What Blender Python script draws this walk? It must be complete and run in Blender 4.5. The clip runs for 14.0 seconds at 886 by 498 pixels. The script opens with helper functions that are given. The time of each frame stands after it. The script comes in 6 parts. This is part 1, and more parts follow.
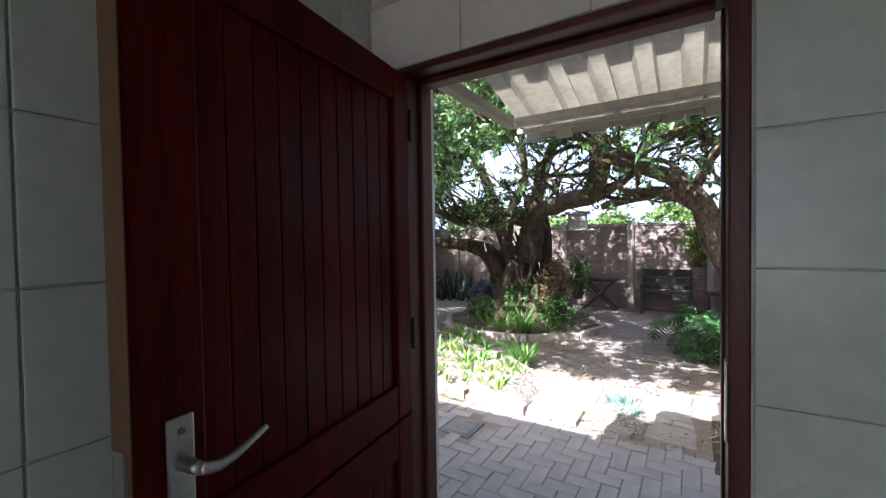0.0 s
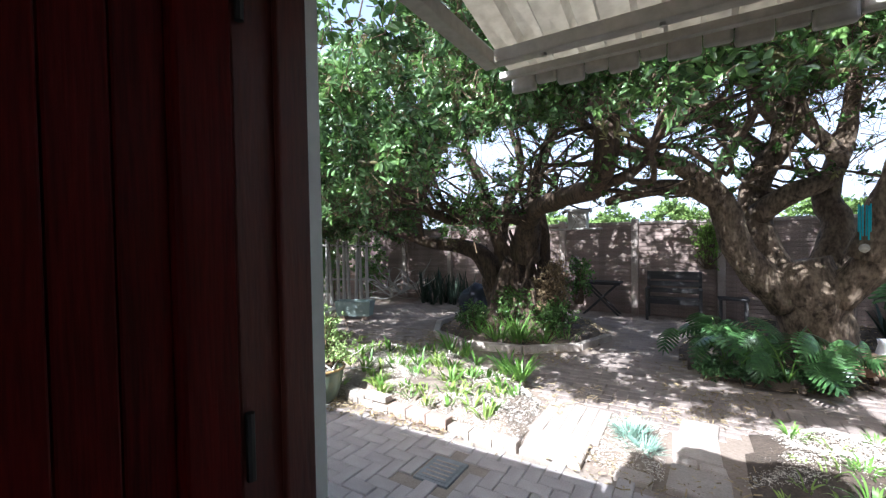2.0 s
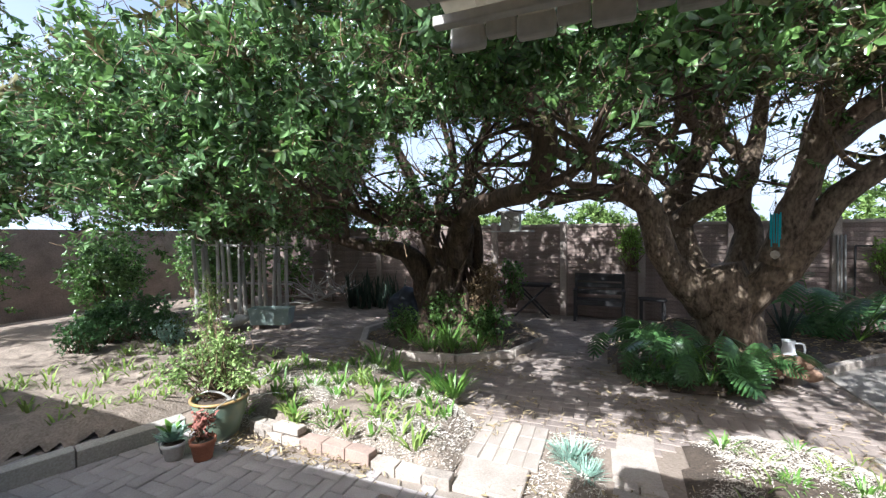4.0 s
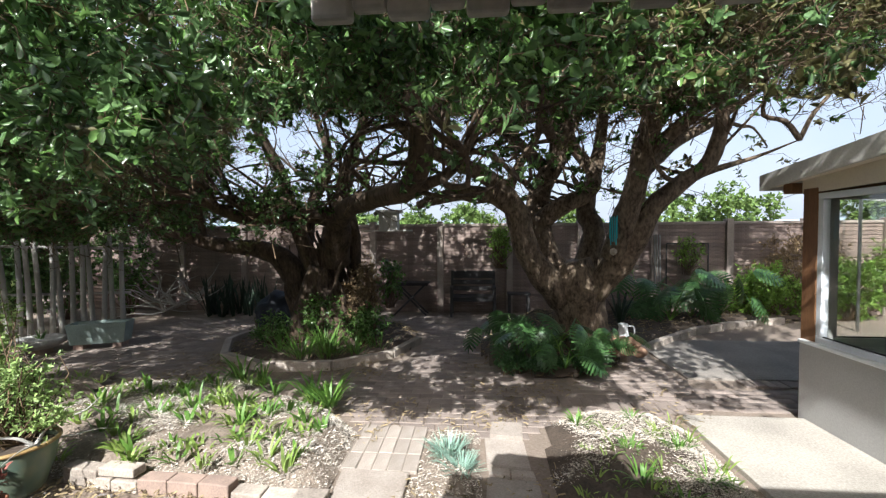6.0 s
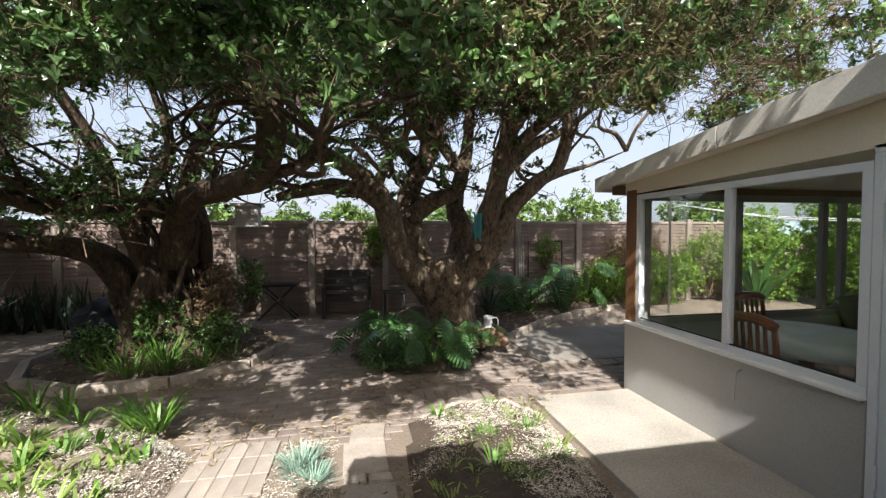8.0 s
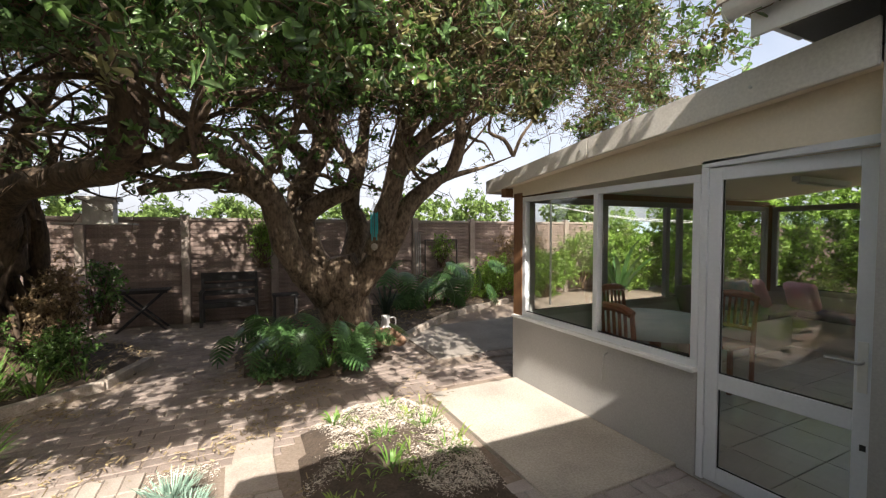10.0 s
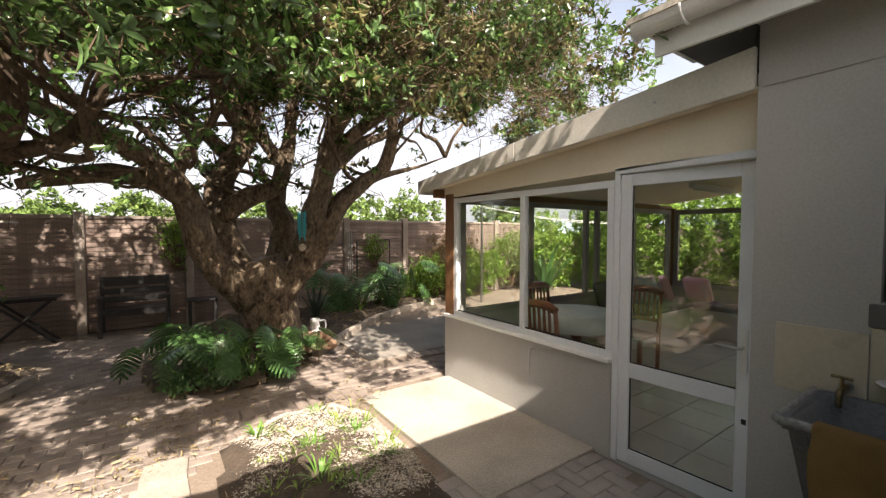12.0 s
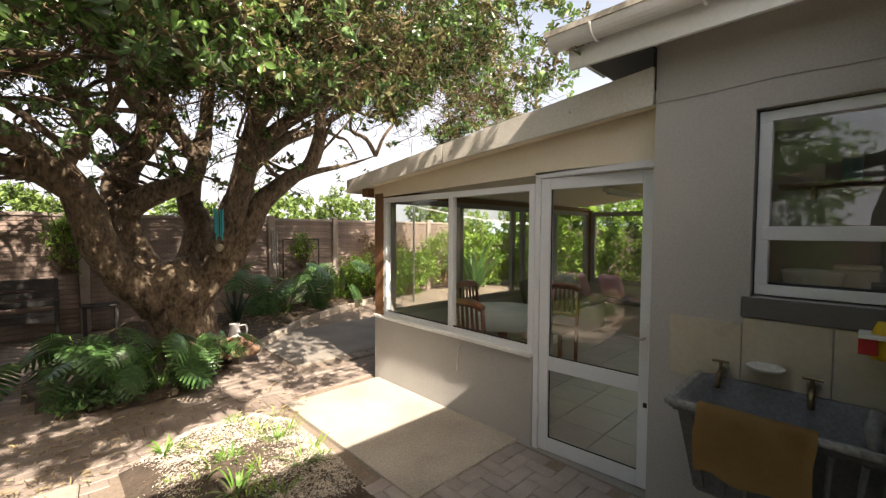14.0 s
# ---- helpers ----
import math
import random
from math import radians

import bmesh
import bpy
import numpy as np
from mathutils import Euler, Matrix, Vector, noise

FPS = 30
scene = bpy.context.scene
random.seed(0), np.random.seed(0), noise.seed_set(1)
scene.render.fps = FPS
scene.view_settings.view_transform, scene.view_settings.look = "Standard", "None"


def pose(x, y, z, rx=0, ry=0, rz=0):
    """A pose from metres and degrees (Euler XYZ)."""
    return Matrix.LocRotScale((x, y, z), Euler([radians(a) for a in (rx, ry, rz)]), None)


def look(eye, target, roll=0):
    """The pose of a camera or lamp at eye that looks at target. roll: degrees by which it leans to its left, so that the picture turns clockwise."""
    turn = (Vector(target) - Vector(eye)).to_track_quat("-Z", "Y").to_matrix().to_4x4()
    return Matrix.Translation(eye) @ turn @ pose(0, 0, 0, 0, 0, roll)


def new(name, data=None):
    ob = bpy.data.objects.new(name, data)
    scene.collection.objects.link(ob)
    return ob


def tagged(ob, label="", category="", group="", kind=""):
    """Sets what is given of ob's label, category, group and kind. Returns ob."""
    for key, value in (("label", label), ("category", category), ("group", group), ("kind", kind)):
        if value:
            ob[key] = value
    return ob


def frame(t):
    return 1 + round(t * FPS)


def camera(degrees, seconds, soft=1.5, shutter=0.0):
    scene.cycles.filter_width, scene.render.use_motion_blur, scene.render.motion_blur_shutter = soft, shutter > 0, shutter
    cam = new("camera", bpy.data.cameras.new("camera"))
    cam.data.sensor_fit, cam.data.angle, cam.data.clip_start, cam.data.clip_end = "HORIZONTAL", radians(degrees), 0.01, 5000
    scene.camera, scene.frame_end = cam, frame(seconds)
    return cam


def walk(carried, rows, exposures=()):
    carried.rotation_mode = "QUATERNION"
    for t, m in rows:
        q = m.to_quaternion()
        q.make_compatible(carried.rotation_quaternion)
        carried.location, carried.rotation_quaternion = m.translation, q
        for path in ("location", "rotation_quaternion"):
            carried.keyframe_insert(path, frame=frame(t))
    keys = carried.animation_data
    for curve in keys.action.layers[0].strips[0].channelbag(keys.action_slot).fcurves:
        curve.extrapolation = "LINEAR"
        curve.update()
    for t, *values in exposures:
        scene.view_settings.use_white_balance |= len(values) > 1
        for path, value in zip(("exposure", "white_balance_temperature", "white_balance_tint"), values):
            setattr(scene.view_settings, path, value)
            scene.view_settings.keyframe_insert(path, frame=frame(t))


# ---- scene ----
cam = camera(94.9, 14.0, 1.3)
PATH = [
    (0, (0.282, 0.009, 1.566), (-0.767, 1.711, 1.519), -0.9),
    (0.5, (0.258, 0.153, 1.564), (-0.785, 1.859, 1.517), -0.95),
    (1, (0.206, 0.32, 1.558), (-0.834, 2.028, 1.510), -0.95),
    (1.5, (0.135, 0.483, 1.561), (-0.904, 2.191, 1.517), -1.0),
    (2, (0.084, 0.646, 1.564), (-0.956, 2.354, 1.517), -0.95),
    (2.2, (0.069, 0.714, 1.566), (-0.969, 2.423, 1.518), -0.95),
    (4.3, (-0.104, 1.046, 1.624), (-0.748, 2.938, 1.564), -0.4),
    (4.5, (-0.116, 1.053, 1.620), (-0.692, 2.968, 1.561), -0.4),
    (5, (-0.135, 1.072, 1.614), (-0.576, 3.022, 1.556), -0.5),
    (5.5, (-0.118, 1.078, 1.619), (-0.419, 3.054, 1.555), -0.5),
    (6, (-0.09, 1.123, 1.625), (-0.26, 3.115, 1.556), -0.4),
    (6.5, (-0.044, 1.171, 1.62), (-0.101, 3.169, 1.551), -0.4),
    (7, (0.004, 1.216, 1.612), (0.08, 3.213, 1.542), -0.4),
    (7.5, (0.07, 1.229, 1.59), (0.305, 3.214, 1.52), -0.3),
    (8, (0.111, 1.242, 1.568), (0.5, 3.202, 1.498), -0.2),
    (8.5, (0.129, 1.25, 1.563), (0.648, 3.18, 1.491), -0.2),
    (9, (0.132, 1.254, 1.568), (0.771, 3.148, 1.493), -0.2),
    (11.5, (0.141, 1.262, 1.589), (1.236, 2.934, 1.507), -0.0),
    (12, (0.151, 1.257, 1.591), (1.292, 2.897, 1.508), -0.0),
    (12.5, (0.158, 1.244, 1.598), (1.357, 2.843, 1.512), 0.0),
    (13, (0.169, 1.234, 1.600), (1.436, 2.779, 1.513), 0.0),
    (13.5, (0.176, 1.23, 1.596), (1.511, 2.717, 1.511), 0.2),
    (14, (0.182, 1.226, 1.597), (1.573, 2.661, 1.512), 0.3),
]
walk(cam, [(t, look(e, g, r)) for t, e, g, r in PATH],
     [(0, 2.35, 5450, 12), (2.2, 1.85, 5400, 10), (4.3, 1.36, 5600, 8), (7, 1.06, 6100, 8), (9.2, 1.15, 6500, 10), (11.4, 1.42, 7050, 13), (14, 1.58, 7400, 13)])

# ---- light ----
SUN = Vector((0.195, 1.0, -0.93)).normalized()
world = bpy.data.worlds.new("sky")
scene.world = world
world.use_nodes = True
wn = world.node_tree
sky = wn.nodes.new("ShaderNodeTexSky")
sky.sky_type = "NISHITA"
sky.sun_disc = False
sky.sun_elevation = math.asin(-SUN.z)
sky.sun_rotation = math.atan2(-SUN.x, -SUN.y)
sky.air_density, sky.dust_density, sky.ozone_density = 1.0, 5.0, 0.7
# white summer haze that thickens towards the horizon all round, with faint wisps
where_up = wn.nodes.new("ShaderNodeTexCoord")
split = wn.nodes.new("ShaderNodeSeparateXYZ")
wn.links.new(where_up.outputs["Generated"], split.inputs[0])
thick = wn.nodes.new("ShaderNodeMapRange")
thick.inputs["From Min"].default_value, thick.inputs["From Max"].default_value = 0.0, 0.75
thick.inputs["To Min"].default_value, thick.inputs["To Max"].default_value = 1.0, 0.12
wn.links.new(split.outputs[2], thick.inputs[0])
wisps = wn.nodes.new("ShaderNodeTexNoise")
wisps.inputs["Scale"].default_value, wisps.inputs["Detail"].default_value = 3.5, 6
wn.links.new(where_up.outputs["Generated"], wisps.inputs[0])
wisp_range = wn.nodes.new("ShaderNodeMapRange")
wisp_range.inputs["From Min"].default_value, wisp_range.inputs["From Max"].default_value = 0.35, 0.65
wisp_range.inputs["To Min"].default_value, wisp_range.inputs["To Max"].default_value = 0.6, 1.0
wn.links.new(wisps.outputs[0], wisp_range.inputs[0])
cover = wn.nodes.new("ShaderNodeMath")
cover.operation = "MULTIPLY"
wn.links.new(thick.outputs[0], cover.inputs[0])
wn.links.new(wisp_range.outputs[0], cover.inputs[1])
haze = wn.nodes.new("ShaderNodeMix")
haze.data_type = "RGBA"
haze.inputs[7].default_value = (4.0, 4.2, 4.7, 1)
wn.links.new(cover.outputs[0], haze.inputs[0])
wn.links.new(sky.outputs[0], haze.inputs[6])
wn.links.new(haze.outputs[2], wn.nodes["Background"].inputs[0])
wn.nodes["Background"].inputs[1].default_value = 0.11
sun = new("sun", bpy.data.lights.new("sun", "SUN"))
sun.data.energy, sun.data.angle, sun.data.color = 5.0, radians(0.53), (1.0, 0.955, 0.89)
sun.matrix_world = look((0, -10, 10), Vector((0, -10, 10)) + SUN)


# ---- materials ----
def mat(name, c1, c2=None, rough=0.7, scale=6.0, fine=60.0, bump=0.15, metal=0.0, spread=0.0, island=0.0,
        stretch=(1, 1, 1), spec=0.4, dark=0.5, through_light=0.0):
    """A procedural surface: two colours mixed at two scales, with fine relief. spread: how far single pieces differ."""
    m = bpy.data.materials.new(name)
    m.use_nodes = True
    n, l = m.node_tree.nodes, m.node_tree.links
    p = n["Principled BSDF"]
    c2 = c2 or tuple(v * 0.7 for v in c1)
    co = n.new("ShaderNodeTexCoord")
    mp = n.new("ShaderNodeMapping")
    mp.inputs["Scale"].default_value = stretch
    l.new(co.outputs["Object"], mp.inputs[0])
    a = n.new("ShaderNodeTexNoise")
    a.inputs["Scale"].default_value, a.inputs["Detail"].default_value = scale, 5
    b = n.new("ShaderNodeTexNoise")
    b.inputs["Scale"].default_value, b.inputs["Detail"].default_value = fine, 4
    l.new(mp.outputs[0], a.inputs[0])
    l.new(mp.outputs[0], b.inputs[0])
    ad = n.new("ShaderNodeMath")
    ad.operation = "MULTIPLY_ADD"
    ad.inputs[1].default_value = 0.5
    l.new(b.outputs[0], ad.inputs[0])
    half = n.new("ShaderNodeMath")
    half.operation = "MULTIPLY"
    half.inputs[1].default_value = 0.5
    l.new(a.outputs[0], half.inputs[0])
    l.new(half.outputs[0], ad.inputs[2])
    r = n.new("ShaderNodeMapRange")
    r.inputs["From Min"].default_value, r.inputs["From Max"].default_value = 0.36, 0.64
    l.new(ad.outputs[0], r.inputs[0])
    mix = n.new("ShaderNodeMix")
    mix.data_type = "RGBA"
    mix.inputs[6].default_value, mix.inputs[7].default_value = (*c2, 1), (*c1, 1)
    l.new(r.outputs[0], mix.inputs[0])
    out = mix.outputs[2]
    if spread or island:
        g = n.new("ShaderNodeObjectInfo" if spread else "ShaderNodeNewGeometry")
        mr = n.new("ShaderNodeMapRange")
        amount = spread or island
        mr.inputs["To Min"].default_value, mr.inputs["To Max"].default_value = 1 - amount, 1 + amount
        l.new(g.outputs["Random" if spread else "Random Per Island"], mr.inputs[0])
        hs = n.new("ShaderNodeHueSaturation")
        l.new(mr.outputs[0], hs.inputs["Value"])
        l.new(out, hs.inputs["Color"])
        out = hs.outputs[0]
    l.new(out, p.inputs["Base Color"])
    rr = n.new("ShaderNodeMapRange")
    rr.inputs["To Min"].default_value, rr.inputs["To Max"].default_value = max(0.02, rough - 0.1), min(1, rough + 0.1)
    l.new(a.outputs[0], rr.inputs[0])
    l.new(rr.outputs[0], p.inputs["Roughness"])
    p.inputs["Metallic"].default_value = metal
    p.inputs["Specular IOR Level"].default_value = spec
    if bump:
        bp = n.new("ShaderNodeBump")
        bp.inputs["Strength"].default_value, bp.inputs["Distance"].default_value = bump, 0.02
        l.new(ad.outputs[0], bp.inputs["Height"])
        l.new(bp.outputs[0], p.inputs["Normal"])
    if through_light:
        tr = n.new("ShaderNodeBsdfTranslucent")
        l.new(out, tr.inputs[0])
        mx = n.new("ShaderNodeMixShader")
        mx.inputs[0].default_value = through_light
        l.new(p.outputs[0], mx.inputs[1])
        l.new(tr.outputs[0], mx.inputs[2])
        l.new(mx.outputs[0], n["Material Output"].inputs[0])
    return m


def glass_mat(name, tint=(0.985, 0.995, 0.985)):
    m = bpy.data.materials.new(name)
    m.use_nodes = True
    n, l = m.node_tree.nodes, m.node_tree.links
    n.remove(n["Principled BSDF"])
    t = n.new("ShaderNodeBsdfTransparent")
    t.inputs[0].default_value = (*tint, 1)
    g = n.new("ShaderNodeBsdfGlossy")
    g.inputs["Roughness"].default_value = 0.0
    f = n.new("ShaderNodeLayerWeight")
    f.inputs[0].default_value = 0.5
    w = n.new("ShaderNodeMath")
    w.operation = "POWER"
    w.inputs[1].default_value = 4.0
    l.new(f.outputs["Facing"], w.inputs[0])
    a = n.new("ShaderNodeMath")
    a.operation = "MULTIPLY_ADD"
    a.inputs[1].default_value, a.inputs[2].default_value = 0.75, 0.075
    l.new(w.outputs[0], a.inputs[0])
    x = n.new("ShaderNodeMixShader")
    l.new(a.outputs[0], x.inputs[0])
    l.new(t.outputs[0], x.inputs[1])
    l.new(g.outputs[0], x.inputs[2])
    l.new(x.outputs[0], n["Material Output"].inputs[0])
    return m


M = {}
M["dirt"] = mat("dirt", (0.27, 0.215, 0.17), (0.165, 0.128, 0.098), 0.95, 1.6, 45, 0.5)
M["soil"] = mat("soil", (0.11, 0.082, 0.06), (0.05, 0.037, 0.027), 0.95, 7, 60, 0.9)
M["mulch"] = mat("mulch", (0.55, 0.47, 0.38), (0.26, 0.2, 0.145), 0.9, 14, 90, 0.6, island=0.4)
M["litter"] = mat("litter", (0.34, 0.265, 0.15), (0.17, 0.125, 0.065), 0.85, 14, 90, 0.4, island=0.45)
M["paver"] = mat("grey_paver", (0.40, 0.36, 0.34), (0.29, 0.255, 0.24), 0.88, 5, 110, 0.35, spread=0.08)
M["paver_rest"] = mat("grey_paver_far", (0.40, 0.36, 0.34), (0.29, 0.255, 0.24), 0.88, 5, 110, 0.35, island=0.08)
M["clay"] = mat("clay_paver", (0.30, 0.245, 0.21), (0.185, 0.148, 0.125), 0.92, 3, 70, 0.5, spread=0.15)
M["clay_rest"] = mat("clay_paver_far", (0.30, 0.245, 0.21), (0.185, 0.148, 0.125), 0.92, 3, 70, 0.5, island=0.15)
M["sand_joint"] = mat("sand_joint", (0.29, 0.245, 0.20), (0.19, 0.155, 0.125), 0.95, 5, 120, 0.5)
# Darker copy of the slab; dappled shade under the tree is in the colour.
M["shaded_slab"] = mat("dappled_shade_slab", (0.30, 0.27, 0.235), (0.16, 0.14, 0.118), 0.9, 1.6, 60, 0.35)
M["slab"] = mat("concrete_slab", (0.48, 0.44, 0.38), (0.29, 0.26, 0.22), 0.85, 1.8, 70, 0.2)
M["flag"] = mat("flagstone", (0.41, 0.355, 0.305), (0.28, 0.235, 0.195), 0.85, 5, 90, 0.3, spread=0.12)
M["kerb"] = mat("kerb_stone", (0.43, 0.37, 0.31), (0.24, 0.2, 0.165), 0.88, 6, 70, 0.4, spread=0.2)
M["red_brick"] = mat("red_brick", (0.40, 0.29, 0.23), (0.26, 0.19, 0.155), 0.9, 8, 90, 0.4, spread=0.18)
M["wall_brick"] = mat("precast_brick", (0.31, 0.235, 0.20), (0.165, 0.122, 0.103), 0.9, 3, 50, 0.4, spread=0.13)
M["wall_post"] = mat("precast_post", (0.36, 0.30, 0.26), (0.24, 0.195, 0.165), 0.9, 4, 60, 0.3)
M["plaster"] = mat("grey_plaster", (0.455, 0.442, 0.422), (0.37, 0.357, 0.338), 0.8, 1.3, 90, 0.07)
M["plaster_dark"] = mat("dark_grey_plaster", (0.13, 0.125, 0.12), (0.105, 0.1, 0.097), 0.8, 2, 90, 0.06)
M["cream"] = mat("cream_board", (0.78, 0.70, 0.56), (0.70, 0.62, 0.49), 0.6, 1.5, 70, 0.04)
M["fascia"] = mat("weathered_fascia", (0.64, 0.61, 0.55), (0.5, 0.47, 0.42), 0.7, 3, 60, 0.1)
M["white"] = mat("white_paint", (0.78, 0.78, 0.77), (0.7, 0.7, 0.69), 0.45, 3, 60, 0.03)
M["alu"] = mat("white_aluminium", (0.72, 0.74, 0.77), (0.66, 0.68, 0.71), 0.35, 3, 60, 0.02)
M["grey_alu"] = mat("grey_frame", (0.33, 0.325, 0.305), (0.27, 0.265, 0.25), 0.5, 3, 60, 0.03)
M["timber"] = mat("brown_timber", (0.24, 0.12, 0.055), (0.14, 0.065, 0.03), 0.55, 3, 30, 0.2, stretch=(6, 6, 0.6))
M["mahogany"] = mat("mahogany", (0.09, 0.005, 0.005), (0.03, 0.002, 0.002), 0.34, 2.5, 28, 0.06, stretch=(8, 8, 0.5), spread=0.06, spec=0.06)
M["door_edge"] = mat("door_edge", (0.13, 0.07, 0.03), (0.08, 0.042, 0.018), 0.5, 4, 40, 0.1, stretch=(6, 6, 0.6))
M["frame_wood"] = mat("door_frame_wood", (0.10, 0.02, 0.012), (0.05, 0.01, 0.007), 0.45, 3, 30, 0.12, stretch=(6, 6, 0.6))
M["steel"] = mat("brushed_steel", (0.5, 0.5, 0.49), (0.4, 0.4, 0.39), 0.35, 20, 200, 0.05, metal=1.0)
M["brass"] = mat("old_brass", (0.33, 0.26, 0.15), (0.16, 0.12, 0.075), 0.4, 30, 200, 0.1, metal=1.0)
M["tile"] = mat("wall_tile", (0.55, 0.605, 0.54), (0.46, 0.515, 0.455), 0.25, 3, 20, 0.03, spread=0.04)
M["grout"] = mat("grout", (0.62, 0.64, 0.62), (0.5, 0.52, 0.5), 0.9, 20, 120, 0.2)
M["ceil"] = mat("ceiling_paint", (0.72, 0.71, 0.68), (0.64, 0.63, 0.6), 0.7, 2, 60, 0.05)
M["awning_paint"] = mat("cream_awning_paint", (0.52, 0.485, 0.415), (0.37, 0.335, 0.275), 0.5, 3, 40, 0.08)
M["iron"] = mat("painted_roof_sheet", (0.50, 0.465, 0.41), (0.27, 0.235, 0.19), 0.6, 4, 40, 0.15)
M["bark1"] = mat("dark_bark", (0.13, 0.09, 0.06), (0.025, 0.017, 0.012), 0.95, 9, 40, 1.0, stretch=(1, 1, 0.35))
M["bark2"] = mat("grey_brown_bark", (0.24, 0.178, 0.122), (0.04, 0.026, 0.017), 0.95, 13, 38, 1.0, stretch=(1, 1, 0.5))
M["twig"] = mat("brown_twig", (0.17, 0.115, 0.065), (0.06, 0.038, 0.022), 0.9, 9, 60, 0.2, island=0.35)
# Duller than the outer leaf: shade deep in the crown is in this colour.
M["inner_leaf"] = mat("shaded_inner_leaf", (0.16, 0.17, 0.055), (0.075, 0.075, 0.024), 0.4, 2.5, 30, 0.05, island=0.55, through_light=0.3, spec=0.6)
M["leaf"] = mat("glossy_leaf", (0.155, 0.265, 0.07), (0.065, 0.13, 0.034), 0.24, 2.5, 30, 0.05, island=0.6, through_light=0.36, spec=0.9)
M["olive_leaf"] = mat("olive_leaf", (0.20, 0.19, 0.075), (0.10, 0.085, 0.035), 0.5, 2.5, 30, 0.05, island=0.5, through_light=0.3)
# Paler copy of the leaf: sunlit brightness is put into the colour.
M["pale_leaf"] = mat("pale_leaf", (0.20, 0.32, 0.12), (0.09, 0.17, 0.065), 0.24, 2.5, 30, 0.05, island=0.5, through_light=0.35, spec=0.9)
M["fern"] = mat("split_leaf", (0.09, 0.185, 0.055), (0.038, 0.09, 0.03), 0.33, 3, 40, 0.05, island=0.3, through_light=0.2)
M["strap"] = mat("strap_leaf", (0.15, 0.27, 0.045), (0.075, 0.165, 0.03), 0.45, 4, 40, 0.05, island=0.3, through_light=0.25)
M["succulent"] = mat("blue_green_leaf", (0.30, 0.42, 0.33), (0.19, 0.30, 0.235), 0.6, 6, 50, 0.05, island=0.2)
M["dark_leaf"] = mat("dark_sword_leaf", (0.035, 0.06, 0.035), (0.018, 0.03, 0.02), 0.5, 5, 50, 0.05, island=0.3)
M["weed"] = mat("weed_leaf", (0.27, 0.36, 0.08), (0.15, 0.23, 0.05), 0.5, 4, 40, 0.05, island=0.35, through_light=0.3)
M["hedge"] = mat("hedge_leaf", (0.29, 0.43, 0.085), (0.14, 0.25, 0.045), 0.45, 2, 30, 0.05, island=0.45, through_light=0.5)
M["dry"] = mat("dry_brush", (0.30, 0.215, 0.12), (0.17, 0.115, 0.06), 0.9, 3, 40, 0.1, island=0.4)
M["weather_wood"] = mat("weathered_wood", (0.50, 0.48, 0.44), (0.33, 0.31, 0.275), 0.9, 3, 40, 0.3, stretch=(6, 6, 0.5))
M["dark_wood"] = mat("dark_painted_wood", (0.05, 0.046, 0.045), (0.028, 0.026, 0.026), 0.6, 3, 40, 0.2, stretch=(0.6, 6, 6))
M["chair_wood"] = mat("red_brown_wood", (0.30, 0.11, 0.045), (0.16, 0.055, 0.024), 0.4, 3, 40, 0.1, stretch=(4, 4, 0.6))
M["terracotta"] = mat("terracotta", (0.40, 0.17, 0.10), (0.28, 0.11, 0.065), 0.8, 6, 70, 0.15)
M["glazed"] = mat("mottled_glaze", (0.23, 0.24, 0.15), (0.11, 0.18, 0.145), 0.35, 3.5, 9, 0.1)
M["ochre"] = mat("ochre_glaze", (0.36, 0.24, 0.09), (0.24, 0.17, 0.08), 0.4, 8, 40, 0.1)
M["dug"] = mat("dug_earth", (0.29, 0.235, 0.185), (0.14, 0.108, 0.082), 0.95, 5, 50, 1.0)
M["white_tile"] = mat("white_tile", (0.74, 0.73, 0.7), (0.66, 0.65, 0.62), 0.3, 3, 40, 0.03)
M["white_pot"] = mat("white_glaze", (0.72, 0.72, 0.70), (0.55, 0.54, 0.5), 0.5, 6, 50, 0.1)
M["grey_pot"] = mat("grey_pot", (0.22, 0.23, 0.235), (0.14, 0.15, 0.15), 0.7, 6, 50, 0.1)
M["planter"] = mat("green_grey_planter", (0.27, 0.33, 0.30), (0.18, 0.22, 0.2), 0.8, 6, 60, 0.15)
M["basin"] = mat("grey_washtub", (0.20, 0.21, 0.22), (0.105, 0.112, 0.12), 0.5, 6, 70, 0.1)
M["towel"] = mat("ochre_towel", (0.56, 0.36, 0.15), (0.46, 0.28, 0.10), 0.98, 9, 260, 0.9)
M["beige_tile"] = mat("beige_tile", (0.52, 0.47, 0.37), (0.45, 0.4, 0.31), 0.3, 3, 40, 0.03, spread=0.05)
M["floor_tile"] = mat("pale_floor_tile", (0.62, 0.60, 0.56), (0.54, 0.52, 0.48), 0.22, 4, 40, 0.03, spread=0.05)
M["black"] = mat("black_plastic", (0.02, 0.02, 0.02), (0.012, 0.012, 0.012), 0.5, 8, 60, 0.05)
M["turquoise"] = mat("turquoise_paint", (0.03, 0.42, 0.47), (0.02, 0.34, 0.39), 0.4, 8, 60, 0.03)
M["worn_rim"] = mat("worn_grey_rim", (0.36, 0.36, 0.35), (0.16, 0.165, 0.165), 0.7, 14, 60, 0.3)
M["stone"] = mat("round_stone", (0.5, 0.44, 0.36), (0.34, 0.29, 0.23), 0.9, 12, 60, 0.4)
M["rock"] = mat("brown_rock", (0.32, 0.2, 0.13), (0.17, 0.1, 0.065), 0.9, 8, 50, 0.6)
